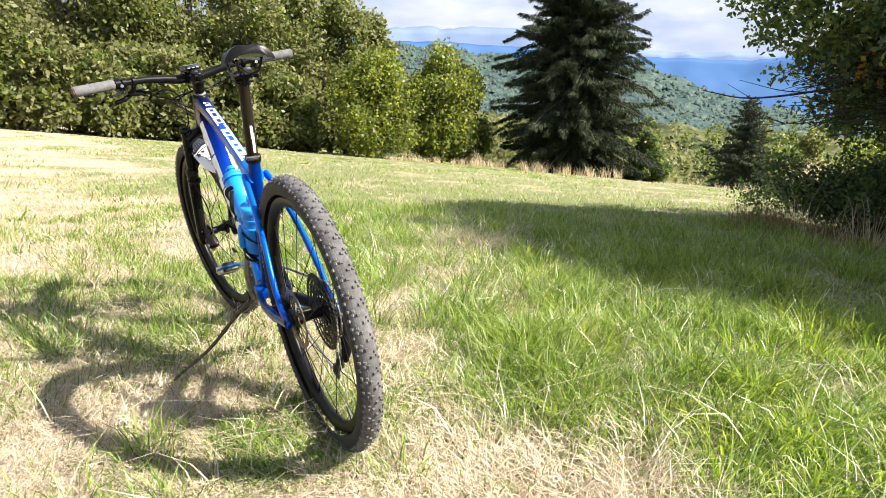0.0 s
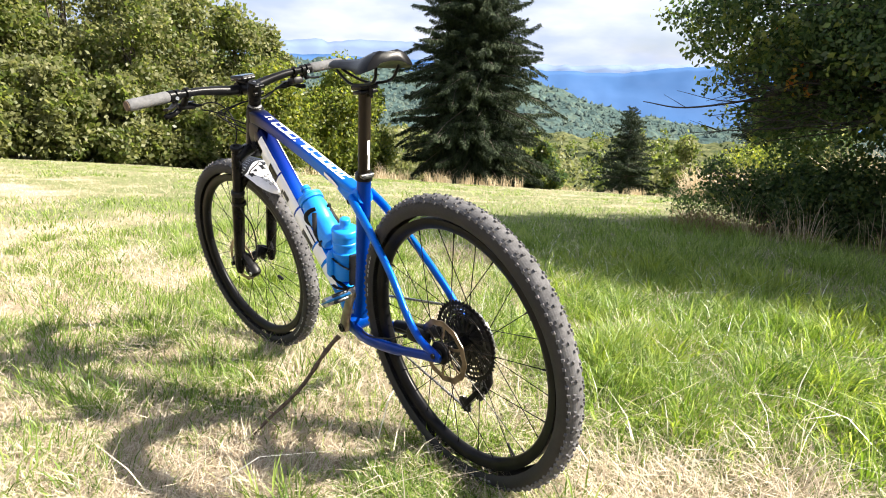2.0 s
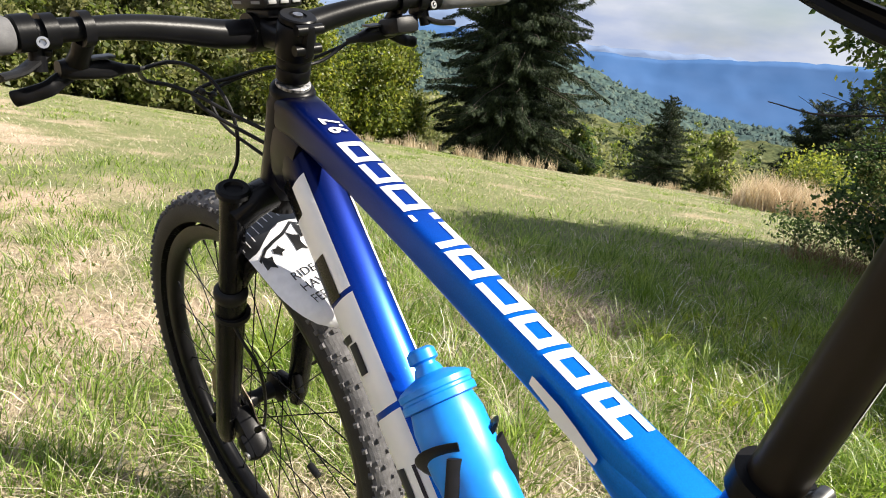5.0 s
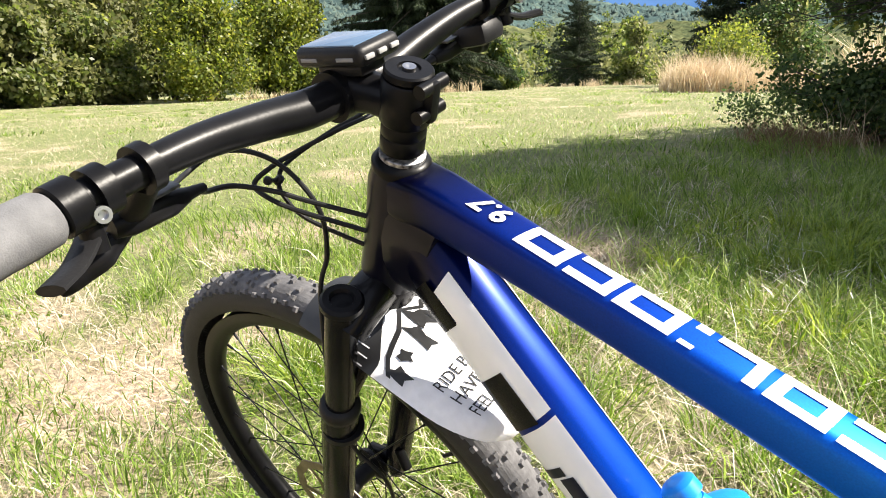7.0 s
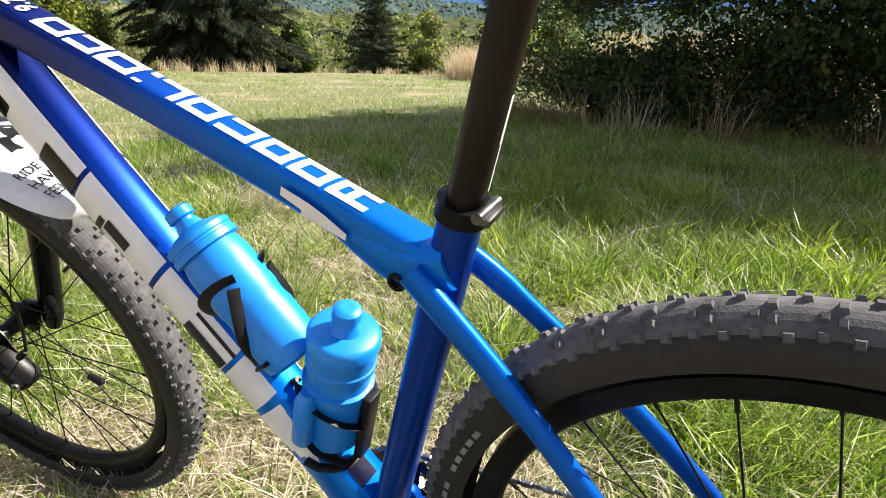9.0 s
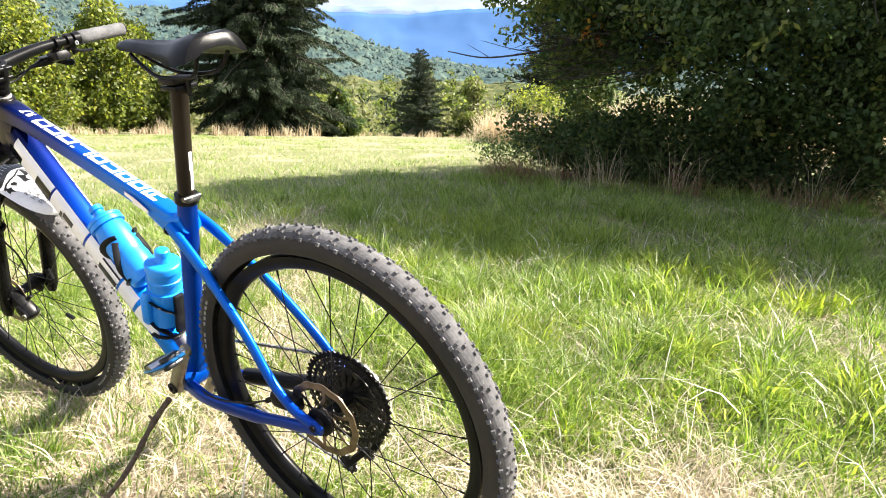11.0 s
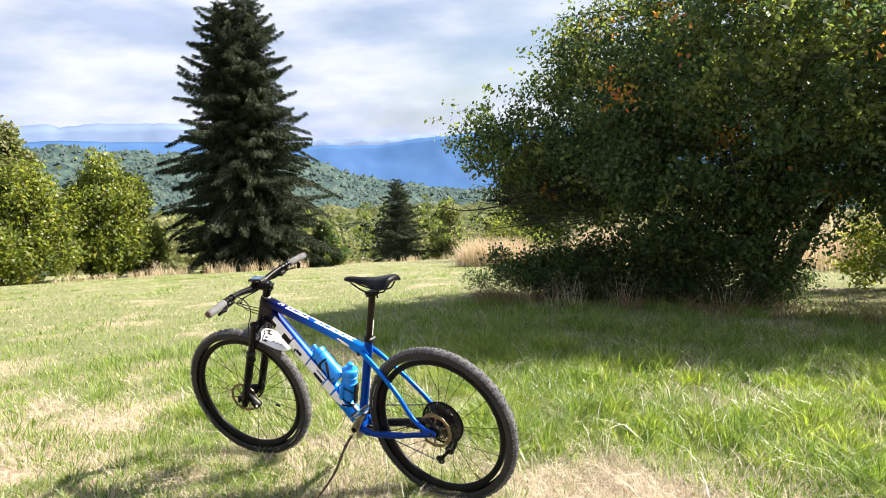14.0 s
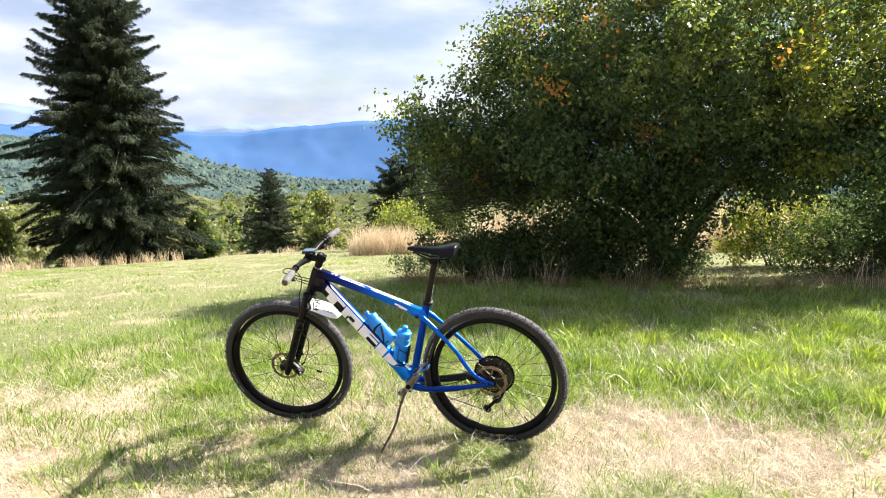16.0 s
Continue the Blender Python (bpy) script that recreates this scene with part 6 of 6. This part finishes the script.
def sprigs(ls, n, each, reach=0.42):
    """Leafy shoots that stand out of the crown."""
    ls = np.array(ls, float)
    which = rng.choice(len(ls), n)
    d = unit(n)
    at = ls[which, :3] + d * ls[which, 3:] * 0.98
    d[:, 2] = d[:, 2] * 0.6 + 0.12
    t = rng.uniform(0, 1, (n, each, 1)) * rng.uniform(0.5, 1.0, (n, 1, 1)) * reach
    return (at[:, None] + d[:, None] * t + rng.normal(size=(n, each, 3)) * 0.035).reshape(-1, 3)


low = [l for l in thick if l[2] < 2.7 and (l[0] < 2.75 or l[2] < 1.5)] + [l for l in airy if l[2] < 2.3]
high = [l for l in thick if l[2] >= 2.7 or (l[0] >= 2.75 and l[2] >= 1.5)]
# dead twigs under the crown's outer side, and one bare branch reaching out of it
dead = random.Random(37)
net = []
for k in range(64):
    a = Vector((dead.uniform(1.5, 2.8), dead.uniform(0.3, 1.1), dead.uniform(1.15, 1.75)))
    b = a + Vector((dead.uniform(0.25, 0.95), dead.uniform(-0.15, 0.45), dead.uniform(-0.28, 0.12)))
    m = a.lerp(b, 0.5) + Vector((0, dead.uniform(-.06, .06), dead.uniform(-.08, .05)))
    net.append(tube(bend([a, m, b], 4), [0.0085 - 0.0008 * i for i in range(9)], 5))
    for _ in range(2):
        c = a.lerp(b, dead.uniform(0.4, 0.85))
        net.append(tube([c, c + Vector((dead.uniform(0.08, 0.35), dead.uniform(-0.12, 0.2), dead.uniform(-0.12, 0.14)))], [0.004, 0.0015], 4))
tip = Vector((3.20, -5.50, 0.72)) - TREE
reach = [Vector((2.4, 0.7, 1.62)), Vector((2.9, 0.85, 1.42)), tip.lerp(Vector((2.9, 0.85, 1.42)), 0.4) - Vector((0, 0, 0.08)), tip]
net.append(tube(bend(reach, 5), [0.017 - 0.0008 * i for i in range(16)], 6))
net.append(tube([reach[2], reach[2] + Vector((0.22, 0.1, 0.13))], [0.005, 0.002], 4))
net.append(tube([reach[1], reach[1] + Vector((0.4, 0.16, 0.16))], [0.007, 0.002], 4))
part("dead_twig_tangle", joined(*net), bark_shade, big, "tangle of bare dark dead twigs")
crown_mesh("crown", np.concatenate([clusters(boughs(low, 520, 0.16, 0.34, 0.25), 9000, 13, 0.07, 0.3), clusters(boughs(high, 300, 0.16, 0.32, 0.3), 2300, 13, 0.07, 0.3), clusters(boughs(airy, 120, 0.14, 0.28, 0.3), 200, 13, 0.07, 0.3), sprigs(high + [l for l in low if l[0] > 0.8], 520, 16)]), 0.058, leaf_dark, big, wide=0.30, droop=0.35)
# outer, airy, backlit and sunlit leaves: light put into lighter leaf colours
crown_mesh("outer_foliage", np.concatenate([clusters(boughs(wider(high, 1.04), 240, 0.12, 0.26, 0.85), 2200, 12, 0.06, 0.3), sprigs(high + [l for l in low if l[0] > 0.8], 620, 15, 0.62)]), 0.062, leaf_mid, big, "outer leaves coloured lighter green as if catching light", wide=0.30, droop=0.35)
crown_mesh("airy_foliage", clusters(boughs(wider(airy, 1.06), 110, 0.14, 0.28, 0.5), 800, 12, 0.06, 0.3), 0.062, leaf_mid, big, "thin foliage coloured lighter green for light coming through", wide=0.30, droop=0.35)
crown_mesh("backlight_tinted_foliage", clusters(boughs(wider([l for l in airy if l[2] > 2.4], 1.10), 80, 0.14, 0.28, 0.7), 1200, 11, 0.06, 0.3), 0.066, leaf_light, big, "leaves coloured yellow-green as if backlit", droop=0.35)
crown_mesh("turning_leaves", clusters(boughs(wider([l for l in lumps if l[2] > 2.2 or l[0] > 1.9], 1.08), 90, 0.08, 0.2, 0.9), 420, 7, 0.07, 0.4), 0.062, leaf_autumn, big, "yellow and rust leaves")
crown_mesh("sun_tinted_leaves", clusters(boughs(wider([l for l in lumps if l[2] > 3.1 and l[0] < 0.9], 1.10), 130, 0.12, 0.26, 0.85), 1400, 11, 0.06, 0.3), 0.066, leaf_light, big, "upper leaves coloured yellow-green as if sunlit", droop=0.35)


def shrub(x, y, lumps, label, mat, groups, leaf=0.036, each=20, stems=9, seed=1, bits=None):
    z = float(ground_z(x, y)) - 0.03
    ob = tagged(new("shrub"), label, "shrub")
    ob.location = (x, y, z)
    rnd = random.Random(seed)
    tips = [(l[0] + rnd.uniform(-.6, .6) * l[3], l[1] + rnd.uniform(-.6, .6) * l[4], l[2] + rnd.uniform(-.4, .8) * l[5]) for l in lumps for _ in range(max(2, stems // len(lumps)))]
    part("woody_stem", joined(*[tube(bend([(rnd.uniform(-.12, .12), rnd.uniform(-.1, .1), 0), Vector(t) * 0.5 + Vector((0, 0, 0.12)), t], 4), [0.012 - 0.001 * i for i in range(9)], 5) for t in tips]), bark, ob)
    crown_mesh("foliage", clusters(lumps, groups, each, 0.06, 0.35), leaf, mat, ob)
    if bits:
        crown_mesh("turning_leaves", clusters(lumps, groups // 6, 6, 0.06, 0.8), leaf, bits, ob, "yellowing leaves")
    return ob


shrub(1.78, -6.2, [(0, 0, 0.36, 0.6, 0.5, 0.30), (0.45, 0.15, 0.42, 0.42, 0.35, 0.14), (0.7, 0.1, 0.62, 0.28, 0.25, 0.07), (-0.5, 0, 0.36, 0.5, 0.4, 0.28), (0.15, -0.1, 0.62, 0.32, 0.3, 0.16)], "dark green shrub under the large tree's branches", leaf_dark, 430, leaf=0.05, seed=2, stems=28, bits=leaf_light)
shrub(0.7, -6.1, [(0, 0, 0.5, 0.8, 0.5, 0.5), (-0.7, 0, 0.55, 0.6, 0.5, 0.5), (0.6, 0.1, 0.4, 0.5, 0.4, 0.4)], "dark undergrowth at the tree's foot", leaf_dark, 950, leaf=0.05, seed=3, bits=leaf_mid)
shrub(-0.55, -5.95, [(0, 0, 0.35, 0.5, 0.35, 0.35), (-0.5, -0.2, 0.3, 0.4, 0.3, 0.3)], "low dark undergrowth beside the trunk", leaf_dark, 300, seed=4)
shrub(-2.6, -8.2, [(0, 0, 0.8, 0.7, 0.6, 0.7), (0.5, 0, 0.5, 0.5, 0.4, 0.45), (-0.6, 0, 0.5, 0.5, 0.4, 0.45)], "yellow-green shrub behind the tree", leaf_light, 460, leaf=0.05, seed=5)
shrub(-4.2, -8.0, [(0, 0, 0.9, 0.9, 0.7, 0.8), (-0.8, 0, 1.3, 0.8, 0.7, 0.9)], "green shrub behind the tree", leaf_dark, 650, leaf=0.07, seed=6, bits=leaf_light)
shrub(-3.4, -6.9, [(0, 0, 0.6, 0.8, 0.5, 0.55), (-0.9, 0, 0.8, 0.8, 0.5, 0.7), (0.8, 0.1, 0.45, 0.6, 0.4, 0.4)], "dark shrub at the edge of the shade", leaf_dark, 760, seed=7)
shrub(-3.4, -6.75, [(0, 0, 0.3, 0.8, 0.4, 0.3), (-0.9, 0, 0.35, 0.7, 0.4, 0.35), (-1.9, 0.1, 0.35, 0.8, 0.45, 0.35)], "low dark brambles in the tree's shade", leaf_dark, 700, seed=17)
shrub(1.6, -6.45, [(0, 0, 0.2, 0.9, 0.35, 0.22), (1.1, 0.05, 0.2, 0.6, 0.35, 0.22), (-1.1, 0.05, 0.22, 0.8, 0.4, 0.24), (-2.3, 0.0, 0.2, 0.6, 0.4, 0.22)], "low dark brambles along the foot of the shrubs", leaf_dark, 620, seed=18)
shrub(-5.6, -7.4, [(0, 0, 0.8, 0.9, 0.7, 0.8), (-0.6, 0, 1.4, 0.9, 0.8, 0.8)], "green bush in the hedge", leaf_mid, 560, leaf=0.08, seed=8, bits=leaf_autumn)
# hedge trees that close the view beside and behind the large tree
for x, y, h, w, sd in ((-6.4, -8.6, 3.8, 1.7, 41), (-12.5, -16.0, 6.0, 2.8, 42), (-9, -19, 6.5, 3.2, 43)):
    broadleaf(x, y, h, w, "green broad-leaved tree in the hedge", (leaf_mid, leaf_light), groups=900, leaf=0.11, seed=sd, low=0.15, group="hedge trees")


# ---- grasses ----
def blades(xy, height, width, lean, mat, name, label, category, sink=0.004, curl=0.5, heading=None):
    """Grass blades: two bent pieces each, from the ground at xy."""
    n = len(xy)
    base = np.column_stack([xy, ground_z(xy[:, 0], xy[:, 1]) - sink])
    a = rng.uniform(0, 2 * np.pi, n) if heading is None else heading
    out = np.column_stack([np.cos(a), np.sin(a), np.zeros(n)])
    tw_ = a + np.pi / 2 + rng.normal(size=n) * 0.8
    side = np.column_stack([np.cos(tw_), np.sin(tw_), np.zeros(n)]) * (width * 0.5)[:, None]
    h, l = height[:, None], (height * lean)[:, None]
    up = np.array([[0, 0, 1.0]])
    mid = base + up * h * 0.55 + out * l * 0.32
    tip = base + up * h * (1 - 0.25 * np.clip(lean, 0, 1.5)[:, None] * curl) + out * l
    v = np.stack([base - side, base + side, mid + side * 0.8, mid - side * 0.8, tip], 1).reshape(-1, 3)
    o = np.arange(n)[:, None] * 5
    return tagged(big_mesh(name, v, o + np.array([[0, 1, 2, 3]]), o + np.array([[3, 2, 4]]), mat), label, category, kind="stuff")


def value_noise(x, y, cell, seed):
    """Smooth random values between 0 and 1 on a square lattice."""
    u, w = x / cell, y / cell
    i, k = np.floor(u).astype(np.int64), np.floor(w).astype(np.int64)
    fu, fw = u - i, w - k
    fu, fw = fu * fu * (3 - 2 * fu), fw * fw * (3 - 2 * fw)
    dice = lambda p, q: np.modf(np.abs(np.sin(p * 127.1 + q * 311.7 + seed * 74.7) * 43758.5453))[0]
    return (dice(i, k) * (1 - fu) + dice(i + 1, k) * fu) * (1 - fw) + (dice(i, k + 1) * (1 - fu) + dice(i + 1, k + 1) * fu) * fw


def patches(x, y, cell, seed):
    return (value_noise(x, y, cell, seed) + 0.55 * value_noise(x, y, cell * 0.43, seed + 3) + 0.3 * value_noise(x, y, cell * 0.19, seed + 7)) / 1.85


def dryness(x, y):
    """0 lush, 1 straw: drier uphill of the bicycle and in patches."""
    spot = lambda cx, cy, sx, sy: np.exp(-(((x - cx) / sx) ** 2 + ((y - cy) / sy) ** 2))
    near = 0.53 + 0.12 * np.tanh((y + 0.15) * 1.3) + 1.25 * (patches(x, y, 1.0, 1.0) - 0.5) + 0.5 * (patches(x, y, 0.33, 4.0) - 0.5)
    near = near + 0.22 * spot(0.45, 0.62, 0.45, 0.28) + 0.08 * spot(-0.55, -0.05, 0.55, 0.22) + 0.2 * spot(3.2, 0.0, 1.2, 0.5) + 0.12 * spot(-1.4, -0.5, 0.9, 0.35)
    near = near - 0.20 * spot(1.5, 0.75, 0.55, 0.30) - 0.1 * spot(1.1, 0.30, 0.45, 0.14) - 0.12 * spot(0.1, 1.1, 0.3, 0.2)
    far = np.clip((np.hypot(x, y) - 3.5) / 6, 0, 1)
    lower = np.clip((-y - 0.5) / 1.6, 0, 1) * np.clip((9 - np.hypot(x, y)) / 4, 0, 1)
    return near * (1 - far) + far * (0.80 + 1.1 * (patches(x, y, 5.0, 2.0) - 0.5) + 0.5 * (patches(x, y, 1.3, 6.0) - 0.5)) - 0.24 * lower


def carpet(N, reach, width, names, labels):
    """Short grass all over, green or straw by the dryness of the spot."""
    r = np.exp(rng.uniform(np.log(0.35), np.log(reach), N))
    a = np.radians(rng.uniform(-128, 38, N))
    extra = rng.uniform(0, 1, N) < 0.16
    a = np.where(extra & (r < 14), rng.uniform(-np.pi, np.pi, N), a)
    x, y = -0.6 + r * np.cos(a), 1.2 + r * np.sin(a)
    here = dryness(x, y)
    dry = here + rng.normal(size=N) * 0.12
    d_cam = np.hypot(x + 0.6, y - 1.2)
    clump = np.clip(patches(x, y, 0.28, 5.0) * 2.6 - 0.8, 0.08, 1.3)
    tall = np.clip(0.60 - here, 0, 0.5) * 2
    bald = (here > 0.80) & (rng.uniform(size=N) < np.clip((here - 0.80) * 2.5, 0, 0.45)) & (d_cam < 6)
    h = (0.028 + 0.080 * tall * clump + 0.035 * clump * rng.uniform(size=N) ** 2) * (1 + np.clip(d_cam - 4, 0, 60) * 0.004)
    w = rng.uniform(width[0], width[1], N) * (1 + np.clip(d_cam - 1.5, 0, 80) * 0.115)
    lean = rng.uniform(0.2, 1.5, N)
    comb = 6.3 * value_noise(x, y, 0.35, 9.0) + rng.normal(size=N) * 1.7
    sel = (dry < 0.53) & ~bald
    blades(np.column_stack([x, y])[sel], h[sel] * 1.2, w[sel], lean[sel], grass_green, names[0], labels[0], "grass", heading=comb[sel])
    sel = (dry >= 0.53) & ~bald
    blades(np.column_stack([x, y])[sel], h[sel] * 1.1, w[sel] * 0.75, lean[sel] * 1.8, grass_dry, names[1], labels[1], "grass", heading=comb[sel])


carpet(265000, 75, (0.0024, 0.0054), ("green_grass", "straw_grass"), ("short green meadow grass", "short straw-coloured mown grass"))
carpet(100000, 5.5, (0.0022, 0.0044), ("fine_green_grass", "fine_straw_grass"), ("fine short green grass round the bicycle", "fine pale dry grass round the bicycle"))


def tufts(count, area, each, height, spread, mat, name, label, lean=(0.3, 1.2), width=(0.003, 0.006), keep=None):
    cx, cy = rng.uniform(area[0], area[1], count), rng.uniform(area[2], area[3], count)
    if keep is not None:
        k = keep(cx, cy)
        cx, cy = cx[k], cy[k]
    count = len(cx)
    off = rng.normal(size=(count, each, 2)) * spread * rng.uniform(0.6, 1.3, (count, 1, 1))
    xy = (np.stack([cx, cy], -1)[:, None] + off).reshape(-1, 2)
    head = np.arctan2(off[..., 1], off[..., 0]).ravel() + rng.normal(size=count * each) * 0.7
    hh = np.repeat(rng.uniform(0.45, 1.3, count), each) * height * rng.uniform(0.4, 1.1, count * each)
    n = count * each
    return blades(xy, hh, rng.uniform(width[0], width[1], n), rng.uniform(lean[0], lean[1], n), mat, name, label, "grass", heading=head)


lush = lambda x, y: dryness(x, y) < 0.58
tufts(520, (-2.6, 3.5, -4.2, -0.3), 60, 0.13, 0.06, grass_green, "green_tufts", "taller bright green grass tufts", keep=lush)
tufts(190, (-2.2, 2.6, -2.9, -0.3), 80, 0.15, 0.05, grass_lush, "lush_tufts", "vivid green grass tufts", lean=(0.3, 1.4), width=(0.004, 0.008), keep=lambda x, y: dryness(x, y) < 0.42)
tufts(130, (0.1, 2.4, -1.9, -0.35), 65, 0.15, 0.05, grass_green, "bank_tufts", "longer green grass below the bicycle", lean=(0.3, 1.5))
tufts(420, (-2.5, 3.6, -4.3, 2.0), 40, 0.09, 0.07, grass_dry, "straw_tufts", "pale dry grass tufts", lean=(0.8, 2.6), width=(0.002, 0.004))
tufts(340, (-1.8, 4.5, -0.3, 2.4), 50, 0.085, 0.055, grass_green, "uphill_tufts", "green grass tufts among the straw", keep=lambda x, y: dryness(x, y) < 0.8)
tufts(420, (3.0, 30.0, -22.0, 3.0), 40, 0.09, 0.2, grass_green, "meadow_tufts", "green tufts across the meadow", width=(0.006, 0.016), lean=(0.5, 1.6))
tufts(26, (1.75, 2.25, -2.0, -1.6), 70, 0.12, 0.09, grass_heap, "dead_grass_heap", "matted heap of grey-brown dead grass", lean=(0.8, 2.4), width=(0.002, 0.004))
tufts(36, (0.6, 2.4, -1.8, -1.15), 40, 0.10, 0.09, reed_dry, "fallen_straw", "fallen straw in the grass below the bicycle", lean=(1.2, 3.0), width=(0.002, 0.004))
tufts(52, (-3.9, 3.0, -6.1, -4.9), 44, 0.26, 0.09, grass_red, "rusty_grass", "rust-brown dead grass under the tree", lean=(0.5, 1.6), width=(0.003, 0.006))
tufts(12, (1.9, 2.6, -5.75, -5.35), 60, 0.24, 0.08, grass_red, "rusty_clump", "heap of rust-brown dead grass before the shrub", lean=(0.4, 1.4), width=(0.003, 0.006))
tufts(15, (-3.6, 2.2, -5.7, -4.9), 24, 0.50, 0.12, reed_dry, "tall_dry_stalks", "tall dry grass stalks along the shade", lean=(0.3, 1.0), width=(0.003, 0.005))
tufts(90, (-3.6, 3.0, -5.6, -3.6), 60, 0.18, 0.07, grass_green, "shade_tufts", "green tufts at the edge of the shade")
tufts(120, (-1.9, 2.6, -2.6, -0.4), 9, 0.15, 0.09, grass_white, "bleached_tufts", "thin bleached white grass stalks", lean=(0.5, 2.0), width=(0.0022, 0.0042))
for name, cx, label in (("rear_wheel_grass", 0.0, "short grass pressed round the rear tyre"), ("front_wheel_grass", 1.17, "short grass pressed round the front tyre")):
    tufts(34, (cx - 0.22, cx + 0.22, -0.10, 0.14), 26, 0.060, 0.035, grass_dry, name, label, lean=(0.4, 1.6), width=(0.002, 0.004))
tufts(130, (-1.3, 1.3, -0.25, 0.95), 40, 0.06, 0.045, grass_green, "low_tufts", "low green tufts among the straw by the wheels", width=(0.002, 0.004))
tufts(150, (-2.6, 1.6, -2.1, -0.2), 44, 0.11, 0.07, grass_dry, "dry_tufts", "dry pale grass standing among the green", lean=(0.5, 2.0), width=(0.002, 0.004))
tufts(14, (-1.2, -0.2, 1.15, 1.55), 60, 0.10, 0.05, grass_lush, "path_tufts", "green tufts beside the worn ground", width=(0.003, 0.006))
tufts(22, (1.0, 2.1, 0.45, 1.05), 75, 0.10, 0.065, grass_green, "side_tufts", "green tufts in the bicycle's shadow", width=(0.002, 0.005))
tufts(16, (0.6, 1.5, 0.16, 0.42), 60, 0.08, 0.05, grass_green, "shadow_tufts", "short green tufts beside the front wheel", width=(0.002, 0.004))
# broken straw lying flat
n = 42000
r = np.exp(rng.uniform(np.log(0.5), np.log(6.0), n))
a = rng.uniform(np.radians(-150), np.radians(80), n)
xy = np.column_stack([-0.4 + r * np.cos(a), 1.0 + r * np.sin(a)])
xy = xy[dryness(xy[:, 0], xy[:, 1]) > 0.5]
n = len(xy)
blades(xy, rng.uniform(0.006, 0.020, n), rng.uniform(0.0026, 0.0052, n), rng.uniform(1.5, 5.0, n), grass_dry, "straw_litter", "broken straw lying on the ground", "grass", sink=-0.002, curl=0.1)
# lying stalks
n = 1100
xy = np.column_stack([rng.uniform(-2.4, 3.4, n), rng.uniform(-4.6, 1.8, n)])
blades(xy, rng.uniform(0.03, 0.11, n), rng.uniform(0.0025, 0.0045, n), rng.uniform(1.5, 5.0, n), grass_dry, "loose_stalks", "pale loose stalks lying in the grass", "grass", curl=0.2)

# long pale stalks leaning out of the grass
n = 210
xy = np.column_stack([rng.uniform(-2.0, 3.4, n), rng.uniform(-3.2, 1.4, n)])
xy = xy[(xy[:, 1] < -0.35) | (np.abs(xy[:, 0] - 1.6) > 1.0)]
n = len(xy)
blades(xy, rng.uniform(0.07, 0.18, n), rng.uniform(0.003, 0.006, n), rng.uniform(0.6, 2.6, n), grass_white, "pale_stalks", "long bleached stalks leaning out of the grass", "grass", curl=0.7)


def reeds(count, az, far, height, name, label, mat=None, each=44):
    b, f = rng.uniform(az[0], az[1], count), rng.uniform(far[0], far[1], count)
    cx, cy = polar(b, f)
    off = rng.normal(size=(count, each, 2)) * 0.16
    xy = (np.stack([cx, cy], -1)[:, None] + off).reshape(-1, 2)
    n = count * each
    hh = np.repeat(rng.uniform(0.35, 1.1, count), each) * height * rng.uniform(0.45, 1.1, n)
    return blades(xy, hh, rng.uniform(0.010, 0.028, n), rng.uniform(0.1, 0.8, n), mat or reed_dry, name, label, "reeds")


reeds(46, (-48, -34.5), (36.5, 40.5), 0.95, "spruce_reeds", "dry brown reeds at the foot of the spruce", each=26)
reeds(10, (-34, -24), (35.5, 37), 0.7, "bush_reeds", "low dry reeds before the bushes")
reeds(150, (-68.5, -62.3), (21, 25), 1.2, "meadow_reeds", "tall pale dry reeds beyond the shrub")
reeds(40, (-72.5, -66.5), (21, 25), 0.9, "low_reeds", "lower pale reeds behind the tree")
reeds(200, (-104, -73), (13, 19), 1.5, "hedge_reeds", "sunlit pale reeds behind the large tree")
reeds(30, (-62, -49), (52, 61), 0.8, "edge_reeds", "scattered reeds at the meadow's lower edge", each=22)
